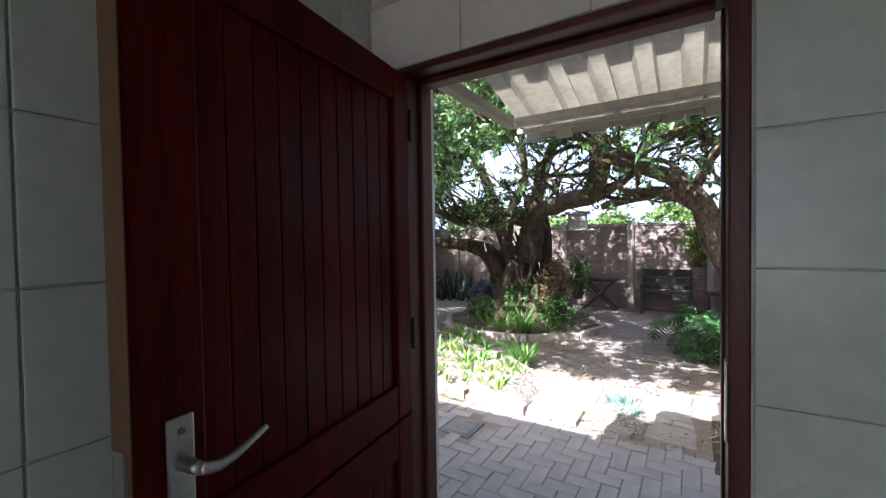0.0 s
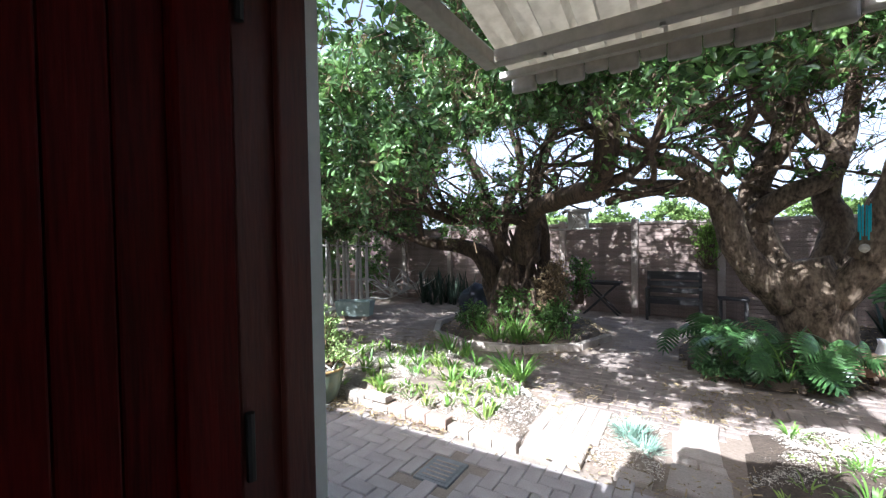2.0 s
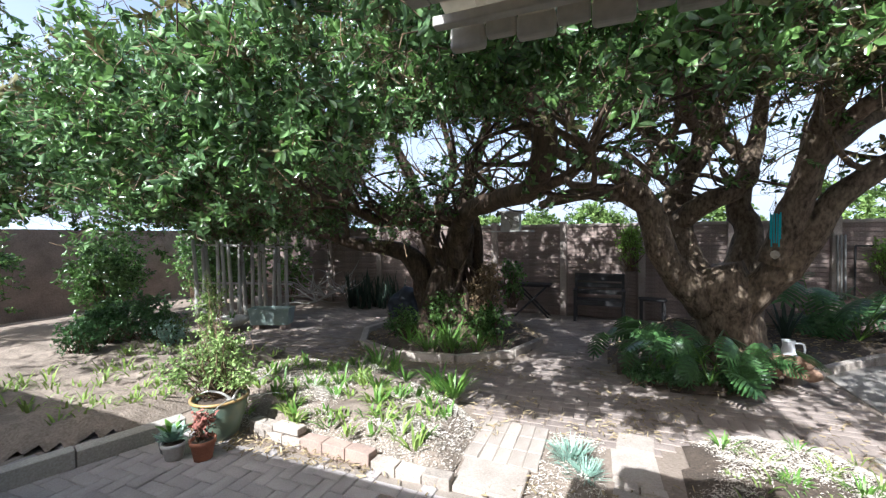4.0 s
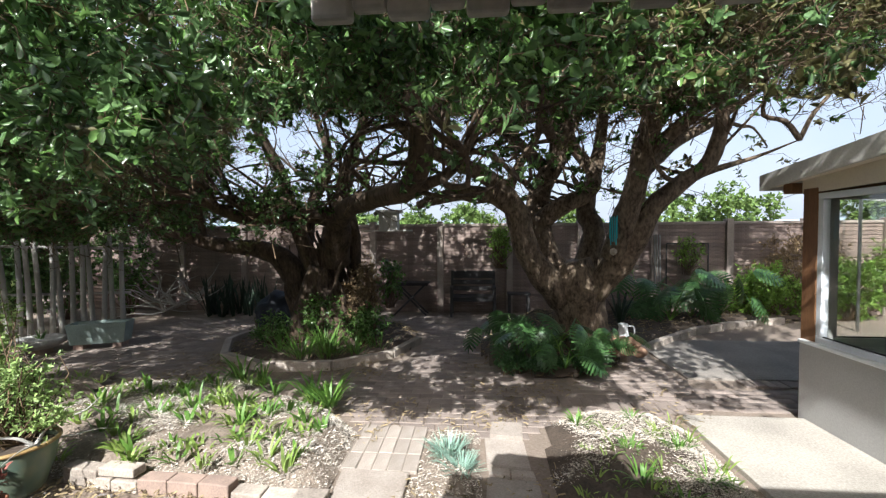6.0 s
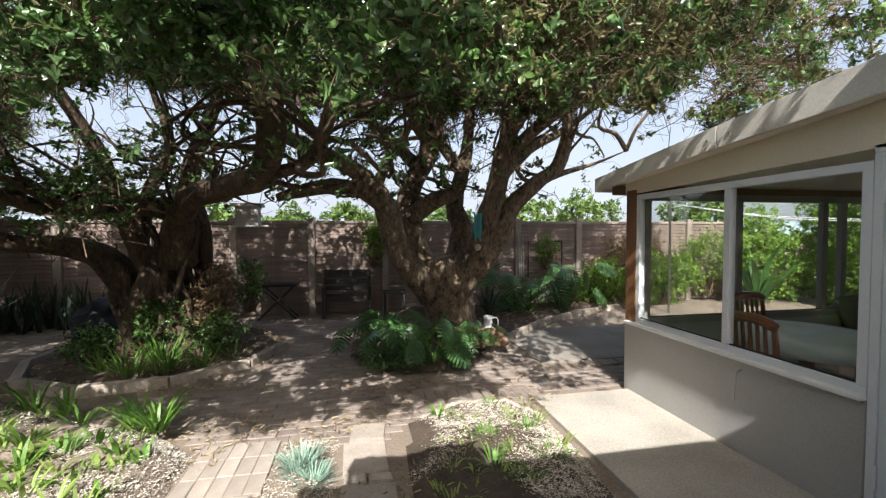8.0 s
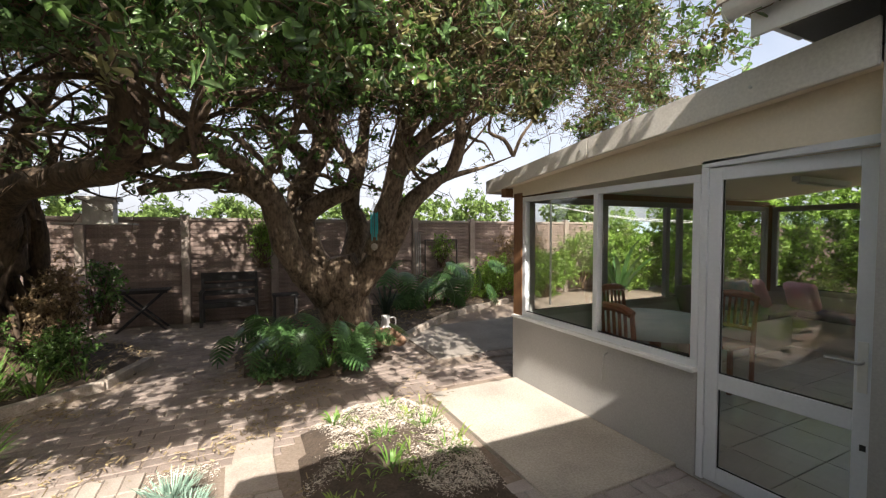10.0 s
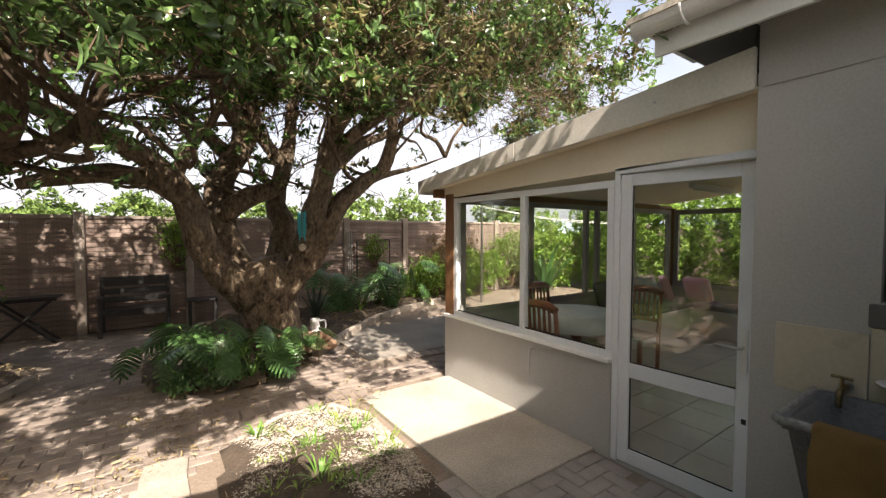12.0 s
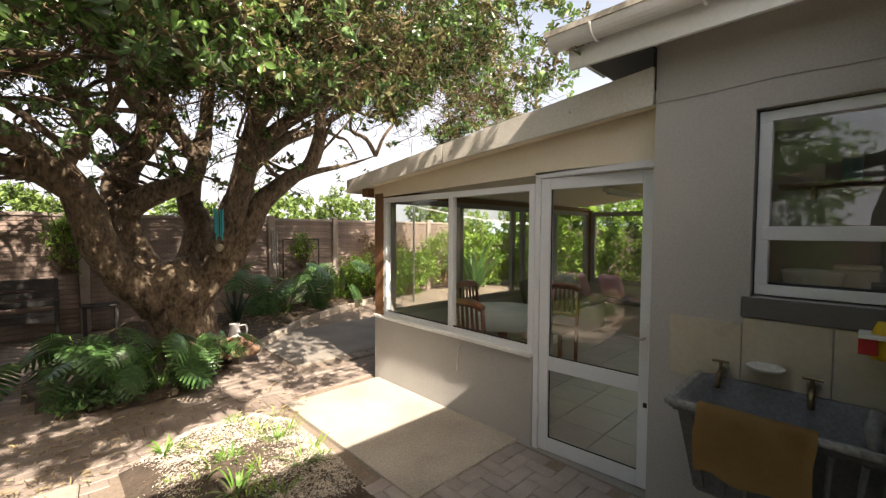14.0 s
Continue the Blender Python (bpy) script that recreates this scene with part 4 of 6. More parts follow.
def leaf_bar(nm, a0, a1, z0, z1, d0=0.0, d1=0.045, mt="alu", bev=0.004, lab=""):
    return part(nm, B(d0, d1, -a1, -a0, z0, z1, bev, HINGE), mt, door, lab)


leaf_bar("stile", 0.0, 0.075, 0.0, 1.98)
leaf_bar("stile", 0.685, 0.775, 0.0, 1.98)
leaf_bar("top_rail", 0.075, 0.685, 1.90, 1.98)
leaf_bar("middle_rail", 0.075, 0.685, 0.60, 0.70)
leaf_bar("bottom_rail", 0.075, 0.685, 0.0, 0.10)
for z0, z1 in ((0.10, 0.60), (0.70, 1.90)):
    leaf_bar("pane", 0.07, 0.69, z0 - 0.005, z1 + 0.005, 0.02, 0.025, "glass", 0).visible_shadow = False
    leaf_bar("gasket", 0.075, 0.685, z0, z0 + 0.008, 0.012, 0.018, "black", 0)
    leaf_bar("gasket", 0.075, 0.083, z0, z1, 0.0125, 0.018, "black", 0)
for z in (0.22, 1.72):
    leaf_bar("hinge", -0.018, 0.006, z, z + 0.13, -0.012, 0.012, "alu", 0.004)
plate = leaf_bar("lock_plate", 0.698, 0.736, 0.80, 1.05, -0.006, 0.0, "white_tile", 0.002, "worn ivory lock plate")
part("lever", T([HINGE @ Vector(p) for p in ((0, -0.717, 0.95), (-0.045, -0.717, 0.95), (-0.05, -0.69, 0.95), (-0.052, -0.59, 0.955))], [0.009, 0.009, 0.008, 0.007], 8), "steel", plate, "silver lever handle", True)
leaf_bar("bolt_hole", 0.715, 0.738, 0.515, 0.545, -0.002, 0.0, "black", 0)

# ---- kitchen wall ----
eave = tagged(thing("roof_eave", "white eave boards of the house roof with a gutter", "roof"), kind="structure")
part("fascia", B(2.36, 2.385, -2.5, 2.44, 2.53, 2.66, 0.004), "white", eave)
part("end_board", B(2.386, 2.80, 2.41, 2.438, 2.60, 2.66, 0.004), "white", eave)
# Two dark boards added here; their colour stands for shade under the eave.
part("shade_soffit", B(2.386, 2.9, 2.053, 2.409, 2.60, 2.615), "dark_wood", eave, "dark boarding added where shade lies under the eave")
part("shade_board", B(2.625, 2.9, 2.051, 2.07, 2.40, 2.599), "dark_wood", eave, "dark boarding added where shade lies under the eave")
part("soffit", B(2.386, 2.62, -2.5, 2.41, 2.64, 2.655), "white", eave)
part("roof_sheet", sloped(2.22, 7.8, -2.6, 2.52, 2.69, 2.69, 2.72, 2.72), "iron", eave)
bm = bmesh.new()
gut = [(0.065 * math.cos(a), 0.065 * math.sin(a)) for a in [math.pi + math.pi * i / 10 for i in range(11)]]
rings = [[bm.verts.new((2.295 + s * x, y, 2.69 + s * z)) for s, ring in ((1, gut), (0.9, gut[::-1])) for x, z in ring] for y in (-2.5, 2.5)]
for i in range(len(rings[0])):
    j = (i + 1) % len(rings[0])
    bm.faces.new((rings[0][i], rings[0][j], rings[1][j], rings[1][i]))
for r in rings:
    bm.faces.new(r)
gutter = tagged(obj("gutter", bm, "white"), "white half-round plastic roof gutter", "gutter")
for y in (1.1, 1.75, 2.25):
    part("bracket", T([(2.295 + 0.072 * math.cos(a), y, 2.69 + 0.072 * math.sin(a)) for a in [math.pi + math.pi * i / 8 for i in range(9)]], 0.008, 6), "white", gutter)
part("end_cap", T([(2.295, 2.5, 2.665), (2.295, 2.512, 2.665)], [0.055, 0.05], 12), "white", gutter)
cable = T([(2.615, y, 2.315 + 0.006 * math.sin(y * 9)) for y in (2.04, 1.8, 1.5, 1.2, 0.8, 0.2)], 0.003, 6)
tagged(obj("cable", cable, "plaster"), "thin painted cable clipped along the wall", "cable")

kw = window_frame("window_kitchen", "x", 2.66, 0.36, 1.59, 1.30, 2.18, [1.0], "alu", "white aluminium kitchen window, closed", 0.05)
part("transom", B(2.655, 2.725, 0.38, 1.57, 1.565, 1.63, 0.004), "alu", kw)
structure("window_sill_kitchen", B(2.60, 2.655, 0.30, 1.63, 1.19, 1.288, 0.006), "plaster_dark", "dark grey plaster sill band below the kitchen window", "sill")
structure("kitchen_back", B(4.6, 4.7, -3.0, 1.85, -0.1, 2.8), "plaster", "kitchen inner wall", "wall")
structure("kitchen_floor", B(2.8, 4.6, -3.0, 1.85, -0.1, -0.02), "floor_tile", "kitchen floor", "floor")
structure("kitchen_ceiling", B(2.8, 4.6, -3.0, 1.85, 2.45, 2.55), "ceil", "kitchen ceiling", "ceiling")
# This unseen opening is added to light the kitchen interior.
structure("kitchen_end", wall_with_hole("y", -3.2, -3.0, 2.8, 4.7, -0.1, 2.8, [(3.5, 4.0, 1.3, 1.8)]), "ceil", "pale kitchen end wall with an added opening that lets light in", "wall")


# ---- the stable door, its frame and the room tiles ----
dframe = tagged(thing("door_frame", "dark red-brown varnished timber door frame", "door frame"), kind="structure")
part("jamb", B(-0.449, -0.418, 0.955, 1.068, 0, 2.04, 0.004), "frame_wood", dframe)
part("jamb", B(0.338, 0.374, 0.955, 1.068, 0, 2.04, 0.004), "frame_wood", dframe)
part("head", B(-0.449, 0.374, 0.955, 1.068, 2.041, 2.061, 0.004), "frame_wood", dframe)
part("stop", B(0.331, 0.337, 1.03, 1.066, 0, 2.03, 0.002), "frame_wood", dframe)
part("stop", B(-0.417, -0.404, 1.015, 1.066, 0, 2.03, 0.003), "frame_wood", dframe)
part("stop", B(-0.403, 0.321, 1.015, 1.066, 2.024, 2.04, 0.003), "frame_wood", dframe)
part("keep_plate", B(0.334, 0.337, 0.96, 0.99, 1.16, 1.32, 0.0), "steel", dframe, "steel strike plate")
structure("reveal", wall_with_hole("y", 1.071, 1.102, -0.452, 0.377, 0, 2.061, [(-0.42, 0.342, 0, 2.045)]), "white", "pale painted edge of the door opening", "trim")

LEAF = pose(-0.412, 0.955, 0, 0, 0, -83.2)
sdoor = tagged(thing("door_stable", "dark mahogany stable door with tongue-and-groove boards, open inward", "door"), kind="structure")


def dbar(nm, a0, a1, z0, z1, d0=-0.044, d1=0.0, mt="mahogany", bev=0.005, lab="", parent=None):
    return part(nm, B(a0, a1, d0, d1, z0, z1, bev, LEAF), mt, parent or sdoor, lab)


for z0, z1, low, high in ((1.072, 2.032, 0.095, 0.085), (0.02, 1.066, 0.16, 0.10)):
    dbar("stile", 0.0, 0.075, z0, z1)
    dbar("stile", 0.625, 0.725, z0, z1)
    dbar("rail", 0.075, 0.625, z1 - high, z1, -0.043, -0.001)
    dbar("rail", 0.075, 0.625, z0, z0 + low, -0.043, -0.001)
    w = 0.55 / 10
    for k in range(10):
        dbar("board", 0.075 + k * w, 0.075 + (k + 1) * w - 0.0008, z0 + low, z1 - high, -0.034, -0.014, bev=0.003)
    dbar("closing_edge", 0.7255, 0.727, z0, z1, -0.0435, -0.0005, "door_edge", 0, "bare yellow-brown edge")
for z in (0.25, 1.25, 1.85):
    part("hinge", T([(-0.412, 0.965, z), (-0.412, 0.965, z + 0.09)], 0.006, 8), "black", sdoor)
plate = dbar("lock_plate", 0.648, 0.686, 1.115, 1.325, 0.0, 0.007, "steel", 0.003, "brushed steel lock plate")
part("rosette", T([LEAF @ Vector(p) for p in ((0.667, 0.007, 1.26), (0.667, 0.045, 1.26))], [0.011, 0.009], 12), "steel", plate, "", True)
part("lever", T([LEAF @ Vector(p) for p in ((0.667, 0.045, 1.26), (0.645, 0.048, 1.254), (0.615, 0.049, 1.257), (0.58, 0.048, 1.267), (0.558, 0.046, 1.272))], [0.009, 0.0085, 0.007, 0.006, 0.005], 10), "steel", plate, "curved steel lever", True)
for z in (1.135, 1.305):
    part("screw", T([LEAF @ Vector(p) for p in ((0.667, 0.006, z), (0.667, 0.009, z))], 0.005, 8), "brass", plate)
part("lock_case", B(0.727, 0.731, -0.034, -0.01, 1.10, 1.30, 0.0, LEAF), "steel", sdoor)
part("latch", B(0.727, 0.742, -0.03, -0.014, 1.19, 1.22, 0.002, LEAF), "black", sdoor)

# cornice and tiles of the room
bm = bmesh.new()
prof = [(0, 0), (0, -0.075), (0.02, -0.07), (0.045, -0.05), (0.065, -0.02), (0.075, 0)]
r0 = [bm.verts.new((-0.55 + d, 0.964 - d * 1.0, 2.329 + z)) for d, z in prof]
r1 = [bm.verts.new((1.5, 0.964 - d, 2.329 + z)) for d, z in prof]
r2 = [bm.verts.new((-0.55 + d, -2.2, 2.329 + z)) for d, z in prof]
for a, b in ((r0, r1), (r0, r2)):
    for i in range(len(prof) - 1):
        bm.faces.new((a[i], a[i + 1], b[i + 1], b[i]))
structure("cornice", bm, "ceil", "white coved plaster cornice", "trim")
structure("wall_room_tiled", B(-0.631, -0.556, -2.2, 0.966, -0.1, 2.45), "grout", "grouted backing of the tiled wall", "wall")
structure("wall_tile_backing", wall_with_hole("y", 0.9665, 0.9695, -0.555, 1.5, -0.1, 2.45, [(-0.45, 0.375, -0.1, 2.062)]), "grout", "grouted backing of the tiled wall", "wall")
tiles_l, tiles_d = bpy.data.objects["wall_room_tiled"], bpy.data.objects["wall_tile_backing"]
tile_l = B(-0.557, -0.550, 0.0015, 0.3285, 0.0015, 0.2565, 0.002)
ml = obj("tile_a", tile_l, "tile").data
bpy.data.objects.remove(bpy.data.objects["tile_a"])
for k in range(10):
    for j in range(-6, 3):
        z, y = -0.044 + 0.258 * k, 0.186 + 0.33 * j
        if z < 2.2 and y + 0.33 <= 0.97:
            o = new("tile", ml)
            o.parent, o.location = tiles_l, (0, y, z)


def door_wall_tile(x0, x1, z0, z1, mt="tile"):
    part("tile", B(x0 + 0.0015, x1 - 0.0015, 0.9605, 0.966, z0 + 0.0015, z1 - 0.0015, 0.002), mt, tiles_d)


for k in range(9):
    z = -0.044 + 0.258 * k
    for x0, x1 in ((0.378, 0.708), (0.708, 1.038), (1.038, 1.368)):
        if z < 2.05:
            door_wall_tile(x0, x1, max(z, -0.02), min(z + 0.258, 2.07))
# Row above the door: light from outside is put into the paler tile.
for x0, x1 in ((-0.548, -0.24), (-0.24, 0.09), (0.09, 0.42), (0.42, 0.75), (0.75, 1.08)):
    door_wall_tile(x0, x1, 2.065, 2.262, "white_tile")

# ---- the awning over the door ----
awning = thing("awning", "painted corrugated steel awning on a steel frame above the door", "awning")
part("side_beam", B(-0.43, -0.39, 1.10, 1.75, 2.056, 2.096, 0.004), "awning_paint", awning)
part("side_beam", B(0.43, 0.47, 1.10, 1.75, 2.056, 2.096, 0.004), "awning_paint", awning)
part("front_beam", B(-0.389, 0.429, 1.71, 1.75, 2.057, 2.095, 0.004), "awning_paint", awning)
part("batten", B(-0.41, 0.47, 1.80, 1.825, 2.045, 2.066, 0.003), "awning_paint", awning)
bm = bmesh.new()
xs, zs, x = [], [], -0.40
while x < 0.40:
    for dx, dz in ((0, 0.0), (0.012, -0.024), (0.08, -0.024), (0.092, 0.0)):
        xs.append(x + dx)
        zs.append(dz)
    x += 0.142
rows = []
for y, base in ((1.10, 2.27), (1.5, 2.175), (1.87, 2.086)):
    rows.append([bm.verts.new((a, y, base + dz)) for a, dz in zip(xs, zs)])
for a, b in zip(rows, rows[1:]):
    for i in range(len(xs) - 1):
        bm.faces.new((a[i], a[i + 1], b[i + 1], b[i]))
bmesh.ops.solidify(bm, geom=bm.faces[:], thickness=0.002)
part("roof_sheet", bm, "awning_paint", awning, "ribbed painted roof sheet")
xs2 = [a for a in xs[::4]]
for a in xs2:
    part("edge_lip", B(a + 0.008, a + 0.084, 1.85, 1.88, 2.016, 2.064, 0.008), "awning_paint", awning)
    part("edge_lip", B(a + 0.086, a + 0.148, 1.85, 1.876, 2.03, 2.085, 0.008), "awning_paint", awning)
for a in (-0.25, 0.03, 0.32):
    part("bolt", T([(a, 1.73, 2.058), (a, 1.73, 2.049)], 0.008, 6), "awning_paint", awning)

# ---- kitchen wall: tiles, wash trough, taps ----
splash = tagged(thing("splashback", "beige wall tiles behind the wash trough", "tiles"), kind="structure")
for y0, y1 in ((1.625, 1.945), (1.30, 1.62), (0.975, 1.295), (0.65, 0.97)):
    part("tile", B(2.609, 2.619, y0, y1, 0.84, 1.155 if y0 > 1.6 else 1.185, 0.002), "beige_tile", splash)

tub = thing("wash_trough", "deep grey wash trough with a ribbed front on brackets", "wash trough")
bm = bmesh.new()
TX, TY = (2.09, 2.60), (1.12, 1.79)


def rect(x0, x1, y0, y1, z):
    return [bm.verts.new(p) for p in ((x0, y0, z), (x1, y0, z), (x1, y1, z), (x0, y1, z))]


loops = [rect(2.19, 2.56, 1.17, 1.71, 0.47), rect(2.125, 2.60, 1.14, 1.765, 0.835), rect(2.085, 2.605, 1.12, 1.795, 0.84), rect(2.085, 2.605, 1.12, 1.795, 0.88),
         rect(2.14, 2.555, 1.165, 1.75, 0.88), rect(2.21, 2.54, 1.20, 1.69, 0.50)]
bm.faces.new(loops[0][::-1])
for a, b in zip(loops, loops[1:]):
    for j in range(4):
        bm.faces.new((a[j], a[(j + 1) % 4], b[(j + 1) % 4], b[j]))
bm.faces.new(loops[-1])
bmesh.ops.bevel(bm, geom=bm.edges[:], offset=0.012, segments=2, affect="EDGES")
part("bowl", bm, "basin", tub, "grey tub with a rolled rim", True)
for k in range(7):
    y = 1.70 - 0.085 * k
    part("rib", T([(2.128, y, 0.82), (2.185, y * 0.9 + 0.144, 0.5)], [0.012, 0.008], 6), "basin", tub)
for a, b in (((2.09, 1.79), (2.09, 1.13)), ((2.09, 1.79), (2.59, 1.79))):
    part("rim", T([(a[0], a[1], 0.872), ((a[0] + b[0]) / 2, (a[1] + b[1]) / 2, 0.873), (b[0], b[1], 0.872)], 0.0165, 8), "worn_rim", tub, "worn pale rolled rim", True)
part("pedestal", B(2.28, 2.52, 1.28, 1.60, -0.03, 0.468, 0.01), "plaster_dark", tub)
part("overflow_pipe", T([(2.12, 1.17, 0.88), (2.12, 1.18, 0.95), (2.2, 1.17, 0.96), (2.35, 1.17, 0.93)], 0.022, 8), "basin", tub, "", True)


def tap(y):
    t = thing("tap", "old brass bib tap on the wall", "tap", "wash trough taps")
    part("spout", T([(2.61, y, 0.915), (2.54, y, 0.915), (2.50, y, 0.905), (2.49, y, 0.85)], [0.013, 0.013, 0.012, 0.011], 10), "brass", t, "", True)
    part("spindle", T([(2.535, y, 0.92), (2.535, y, 0.965)], 0.008, 8), "brass", t)
    part("handle", T([(2.535, y - 0.035, 0.968), (2.535, y, 0.97), (2.535, y + 0.035, 0.968)], [0.007, 0.006, 0.007], 8), "brass", t, "cross bar handle")
    part("flange", T([(2.61, y, 0.915), (2.604, y, 0.915)], 0.026, 12), "steel", t)


tap(1.69)
tap(1.355)
dish = thing("soap_dish", "white ceramic soap dish fixed to the tiles", "soap dish")
part("bowl", lathe([(0.02, 0), (0.06, 0.008), (0.075, 0.022), (0.07, 0.026), (0.05, 0.014)], (2.555, 1.52, 0.955), 20), "white_pot", dish, "", True)
part("bracket", B(2.585, 2.608, 1.48, 1.56, 0.955, 0.985, 0.004), "white_pot", dish)
bm = bmesh.new()
cols, rowsz = 13, [0.62, 0.70, 0.78, 0.85, 0.89, 0.895, 0.89, 0.86, 0.80]
xo = [2.068, 2.066, 2.064, 2.064, 2.066, 2.09, 2.14, 2.15, 2.156]
g = []
for i, (z, xx) in enumerate(zip(rowsz, xo)):
    g.append([])
    for j in range(cols):
        y = 1.68 - 0.37 * j / (cols - 1)
        wav = 0.008 * math.sin(j * 1.3 + i * 0.4) * (1 if i < 4 else 0.2)
        g[-1].append(bm.verts.new((xx + wav, y + (0.01 * math.sin(i) if i < 3 else 0), z + (0.012 * math.sin(j * 0.9) if i == 0 else 0))))
for a, b in zip(g, g[1:]):
    for j in range(cols - 1):
        bm.faces.new((a[j], a[j + 1], b[j + 1], b[j]))
bmesh.ops.solidify(bm, geom=bm.faces[:], thickness=0.006)
tagged(obj("towel", bm, "towel", smooth=True), "ochre towel hung over the wash trough rim", "towel")
peg = thing("bottle_holder", "yellow and red plastic bottle on a small wall shelf", "bottle")
part("shelf", B(2.47, 2.62, 1.05, 1.225, 1.185, 1.20, 0.003), "white", peg)
part("bottle", lathe([(0.035, 0), (0.04, 0.02), (0.04, 0.09), (0.025, 0.13), (0.018, 0.15)], (2.54, 1.155, 1.10), 16), "yellow", peg, "yellow plastic", True)
part("label", B(2.485, 2.50, 1.17, 1.225, 1.12, 1.183, 0.003), "red", peg, "red plastic")

sill_in = thing("kitchen_worktop", "dark worktop inside the kitchen window", "worktop")
part("slab", B(2.802, 3.4, -1.5, 1.7, 1.24, 1.28, 0.006), "grey_alu", sill_in)
tubs = thing("plastic_tub", "white plastic tub with a lid on the kitchen worktop", "tub")
part("body", lathe([(0.105, 0), (0.11, 0.01), (0.12, 0.10), (0.12, 0.105)], (2.99, 1.40, 1.281), 24), "white_pot", tubs)
part("lid", lathe([(0.127, 0.106), (0.127, 0.12), (0.115, 0.128), (0.02, 0.128)], (2.99, 1.40, 1.281), 24), "white", tubs, "pale lid")
for y, w, h, m_, lab in ((1.24, 0.16, 0.13, "cream", "cream storage box on the kitchen worktop"), (1.02, 0.18, 0.10, "ochre", "ochre storage box on the kitchen worktop"), (0.78, 0.2, 0.15, "white", "white storage box on the kitchen worktop")):
    b_ = thing("storage_box", lab, "box", "kitchen stores")
    part("body", B(3.12, 3.32, y - w / 2, y + w / 2, 1.281, 1.281 + h, 0.006), m_, b_)
    part("lid", B(3.11, 3.33, y - w / 2 - 0.01, y + w / 2 + 0.01, 1.282 + h, 1.30 + h, 0.005), m_, b_)
shelf = thing("wall_shelf", "long brown shelf on the kitchen wall", "shelf")
part("board", B(4.32, 4.598, -1.6, 1.7, 1.95, 1.98, 0.004), "timber", shelf)
for y in (-1.2, 0.2, 1.5):
    part("bracket", B(4.36, 4.598, y - 0.012, y + 0.012, 1.85, 1.949, 0.003), "timber", shelf)
for k in range(9):
    y = 1.5 - 0.21 * k + 0.04 * math.sin(k * 3)
    tin = thing("storage_tin", "turquoise tin on the kitchen shelf" if k % 3 else "white tin on the kitchen shelf", "tin", "shelf tins")
    h = 0.13 + 0.04 * (k % 2)
    part("body", lathe([(0.055, 0), (0.058, 0.006), (0.058, h)], (4.45, y, 1.981), 18), "turquoise" if k % 3 else "white_pot", tin)
    part("lid", lathe([(0.06, h + 0.001), (0.06, h + 0.018), (0.02, h + 0.022)], (4.45, y, 1.981), 18), "white_pot", tin)
tagged(obj("sponge", B(2.88, 2.94, 1.22, 1.28, 1.281, 1.34, 0.01), "yellow"), "yellow sponge on the kitchen worktop", "sponge")
tagged(obj("drying_rack", B(2.86, 3.1, 1.02, 1.19, 1.281, 1.36, 0.008), "black"), "black drying rack on the kitchen worktop", "rack")
hook = tagged(obj("wall_hook", T([(2.731, 3.62, 0.605), (2.70, 3.62, 0.60), (2.695, 3.63, 0.56), (2.70, 3.645, 0.42), (2.705, 3.65, 0.385)], 0.006, 6), "steel"), "rusty wire hook on the low wall", "hook")

# ---- inside the sunroom ----
fl = bpy.data.objects["floor_sunroom"]
tm = obj("ft", B(0.004, 0.396, 0.004, 0.396, -0.022, -0.006, 0.002), "floor_tile").data
bpy.data.objects.remove(bpy.data.objects["ft"])
for i in range(11):
    for j in range(6):
        o = new("tile", tm)
        o.parent, o.location = fl, (2.9 + 0.4 * i, 2.2 + 0.4 * j, 0)


def dining_chair(at, turn):
    c = thing("dining_chair", "red-brown wooden dining chair with a slatted back", "chair", "chairs round the table", at=at)
    c.rotation_euler.z = radians(turn)
    part("seat", B(-0.21, 0.21, -0.21, 0.21, 0.43, 0.465, 0.012), "chair_wood", c)
    for x in (-0.19, 0.19):
        part("leg", B(x - 0.02, x + 0.02, 0.16, 0.20, 0, 0.43, 0.004), "chair_wood", c)
        part("back_post", T([(x, -0.19, 0), (x, -0.2, 0.45), (x, -0.25, 0.92)], [0.022, 0.024, 0.02], 8), "chair_wood", c)
    part("top_rail", T([(-0.20, -0.25, 0.90), (-0.1, -0.255, 0.935), (0.1, -0.255, 0.935), (0.20, -0.25, 0.90)], [0.035, 0.04, 0.04, 0.035], 8), "chair_wood", c)
    part("lower_rail", B(-0.18, 0.18, -0.235, -0.21, 0.58, 0.62, 0.004), "chair_wood", c)
    for x in (-0.12, -0.06, 0.0, 0.06, 0.12):
        part("slat", T([(x, -0.222, 0.6), (x, -0.248, 0.9)], [0.014, 0.014], 6), "chair_wood", c)


for at, turn in (((3.24, 3.80, -0.006), -90), ((4.02, 4.5, -0.006), 180), ((4.52, 3.78, -0.006), 90)):
    dining_chair(at, turn)
table = thing("dining_table", "round dining table with a pale green patterned cloth", "table")
part("tabletop", lathe([(0.47, 0.70), (0.49, 0.705), (0.49, 0.73), (0.47, 0.735)], (3.78, 3.98, -0.006), 40), "chair_wood", table)
part("pedestal", lathe([(0.22, 0), (0.2, 0.03), (0.06, 0.08), (0.05, 0.4), (0.07, 0.70)], (3.78, 3.98, -0.006), 20), "chair_wood", table, "", True)
tagged(obj("tablecloth", lathe([(0.53, 0.62), (0.505, 0.742), (0.3, 0.748), (0.02, 0.748)], (3.78, 3.98, -0.006), 48, 0.006), "cloth", smooth=True), "pale green patterned cloth over a round table", "tablecloth")
seatb = tagged(thing("built_in_bench", "grey plastered built-in corner bench", "bench"), kind="structure")
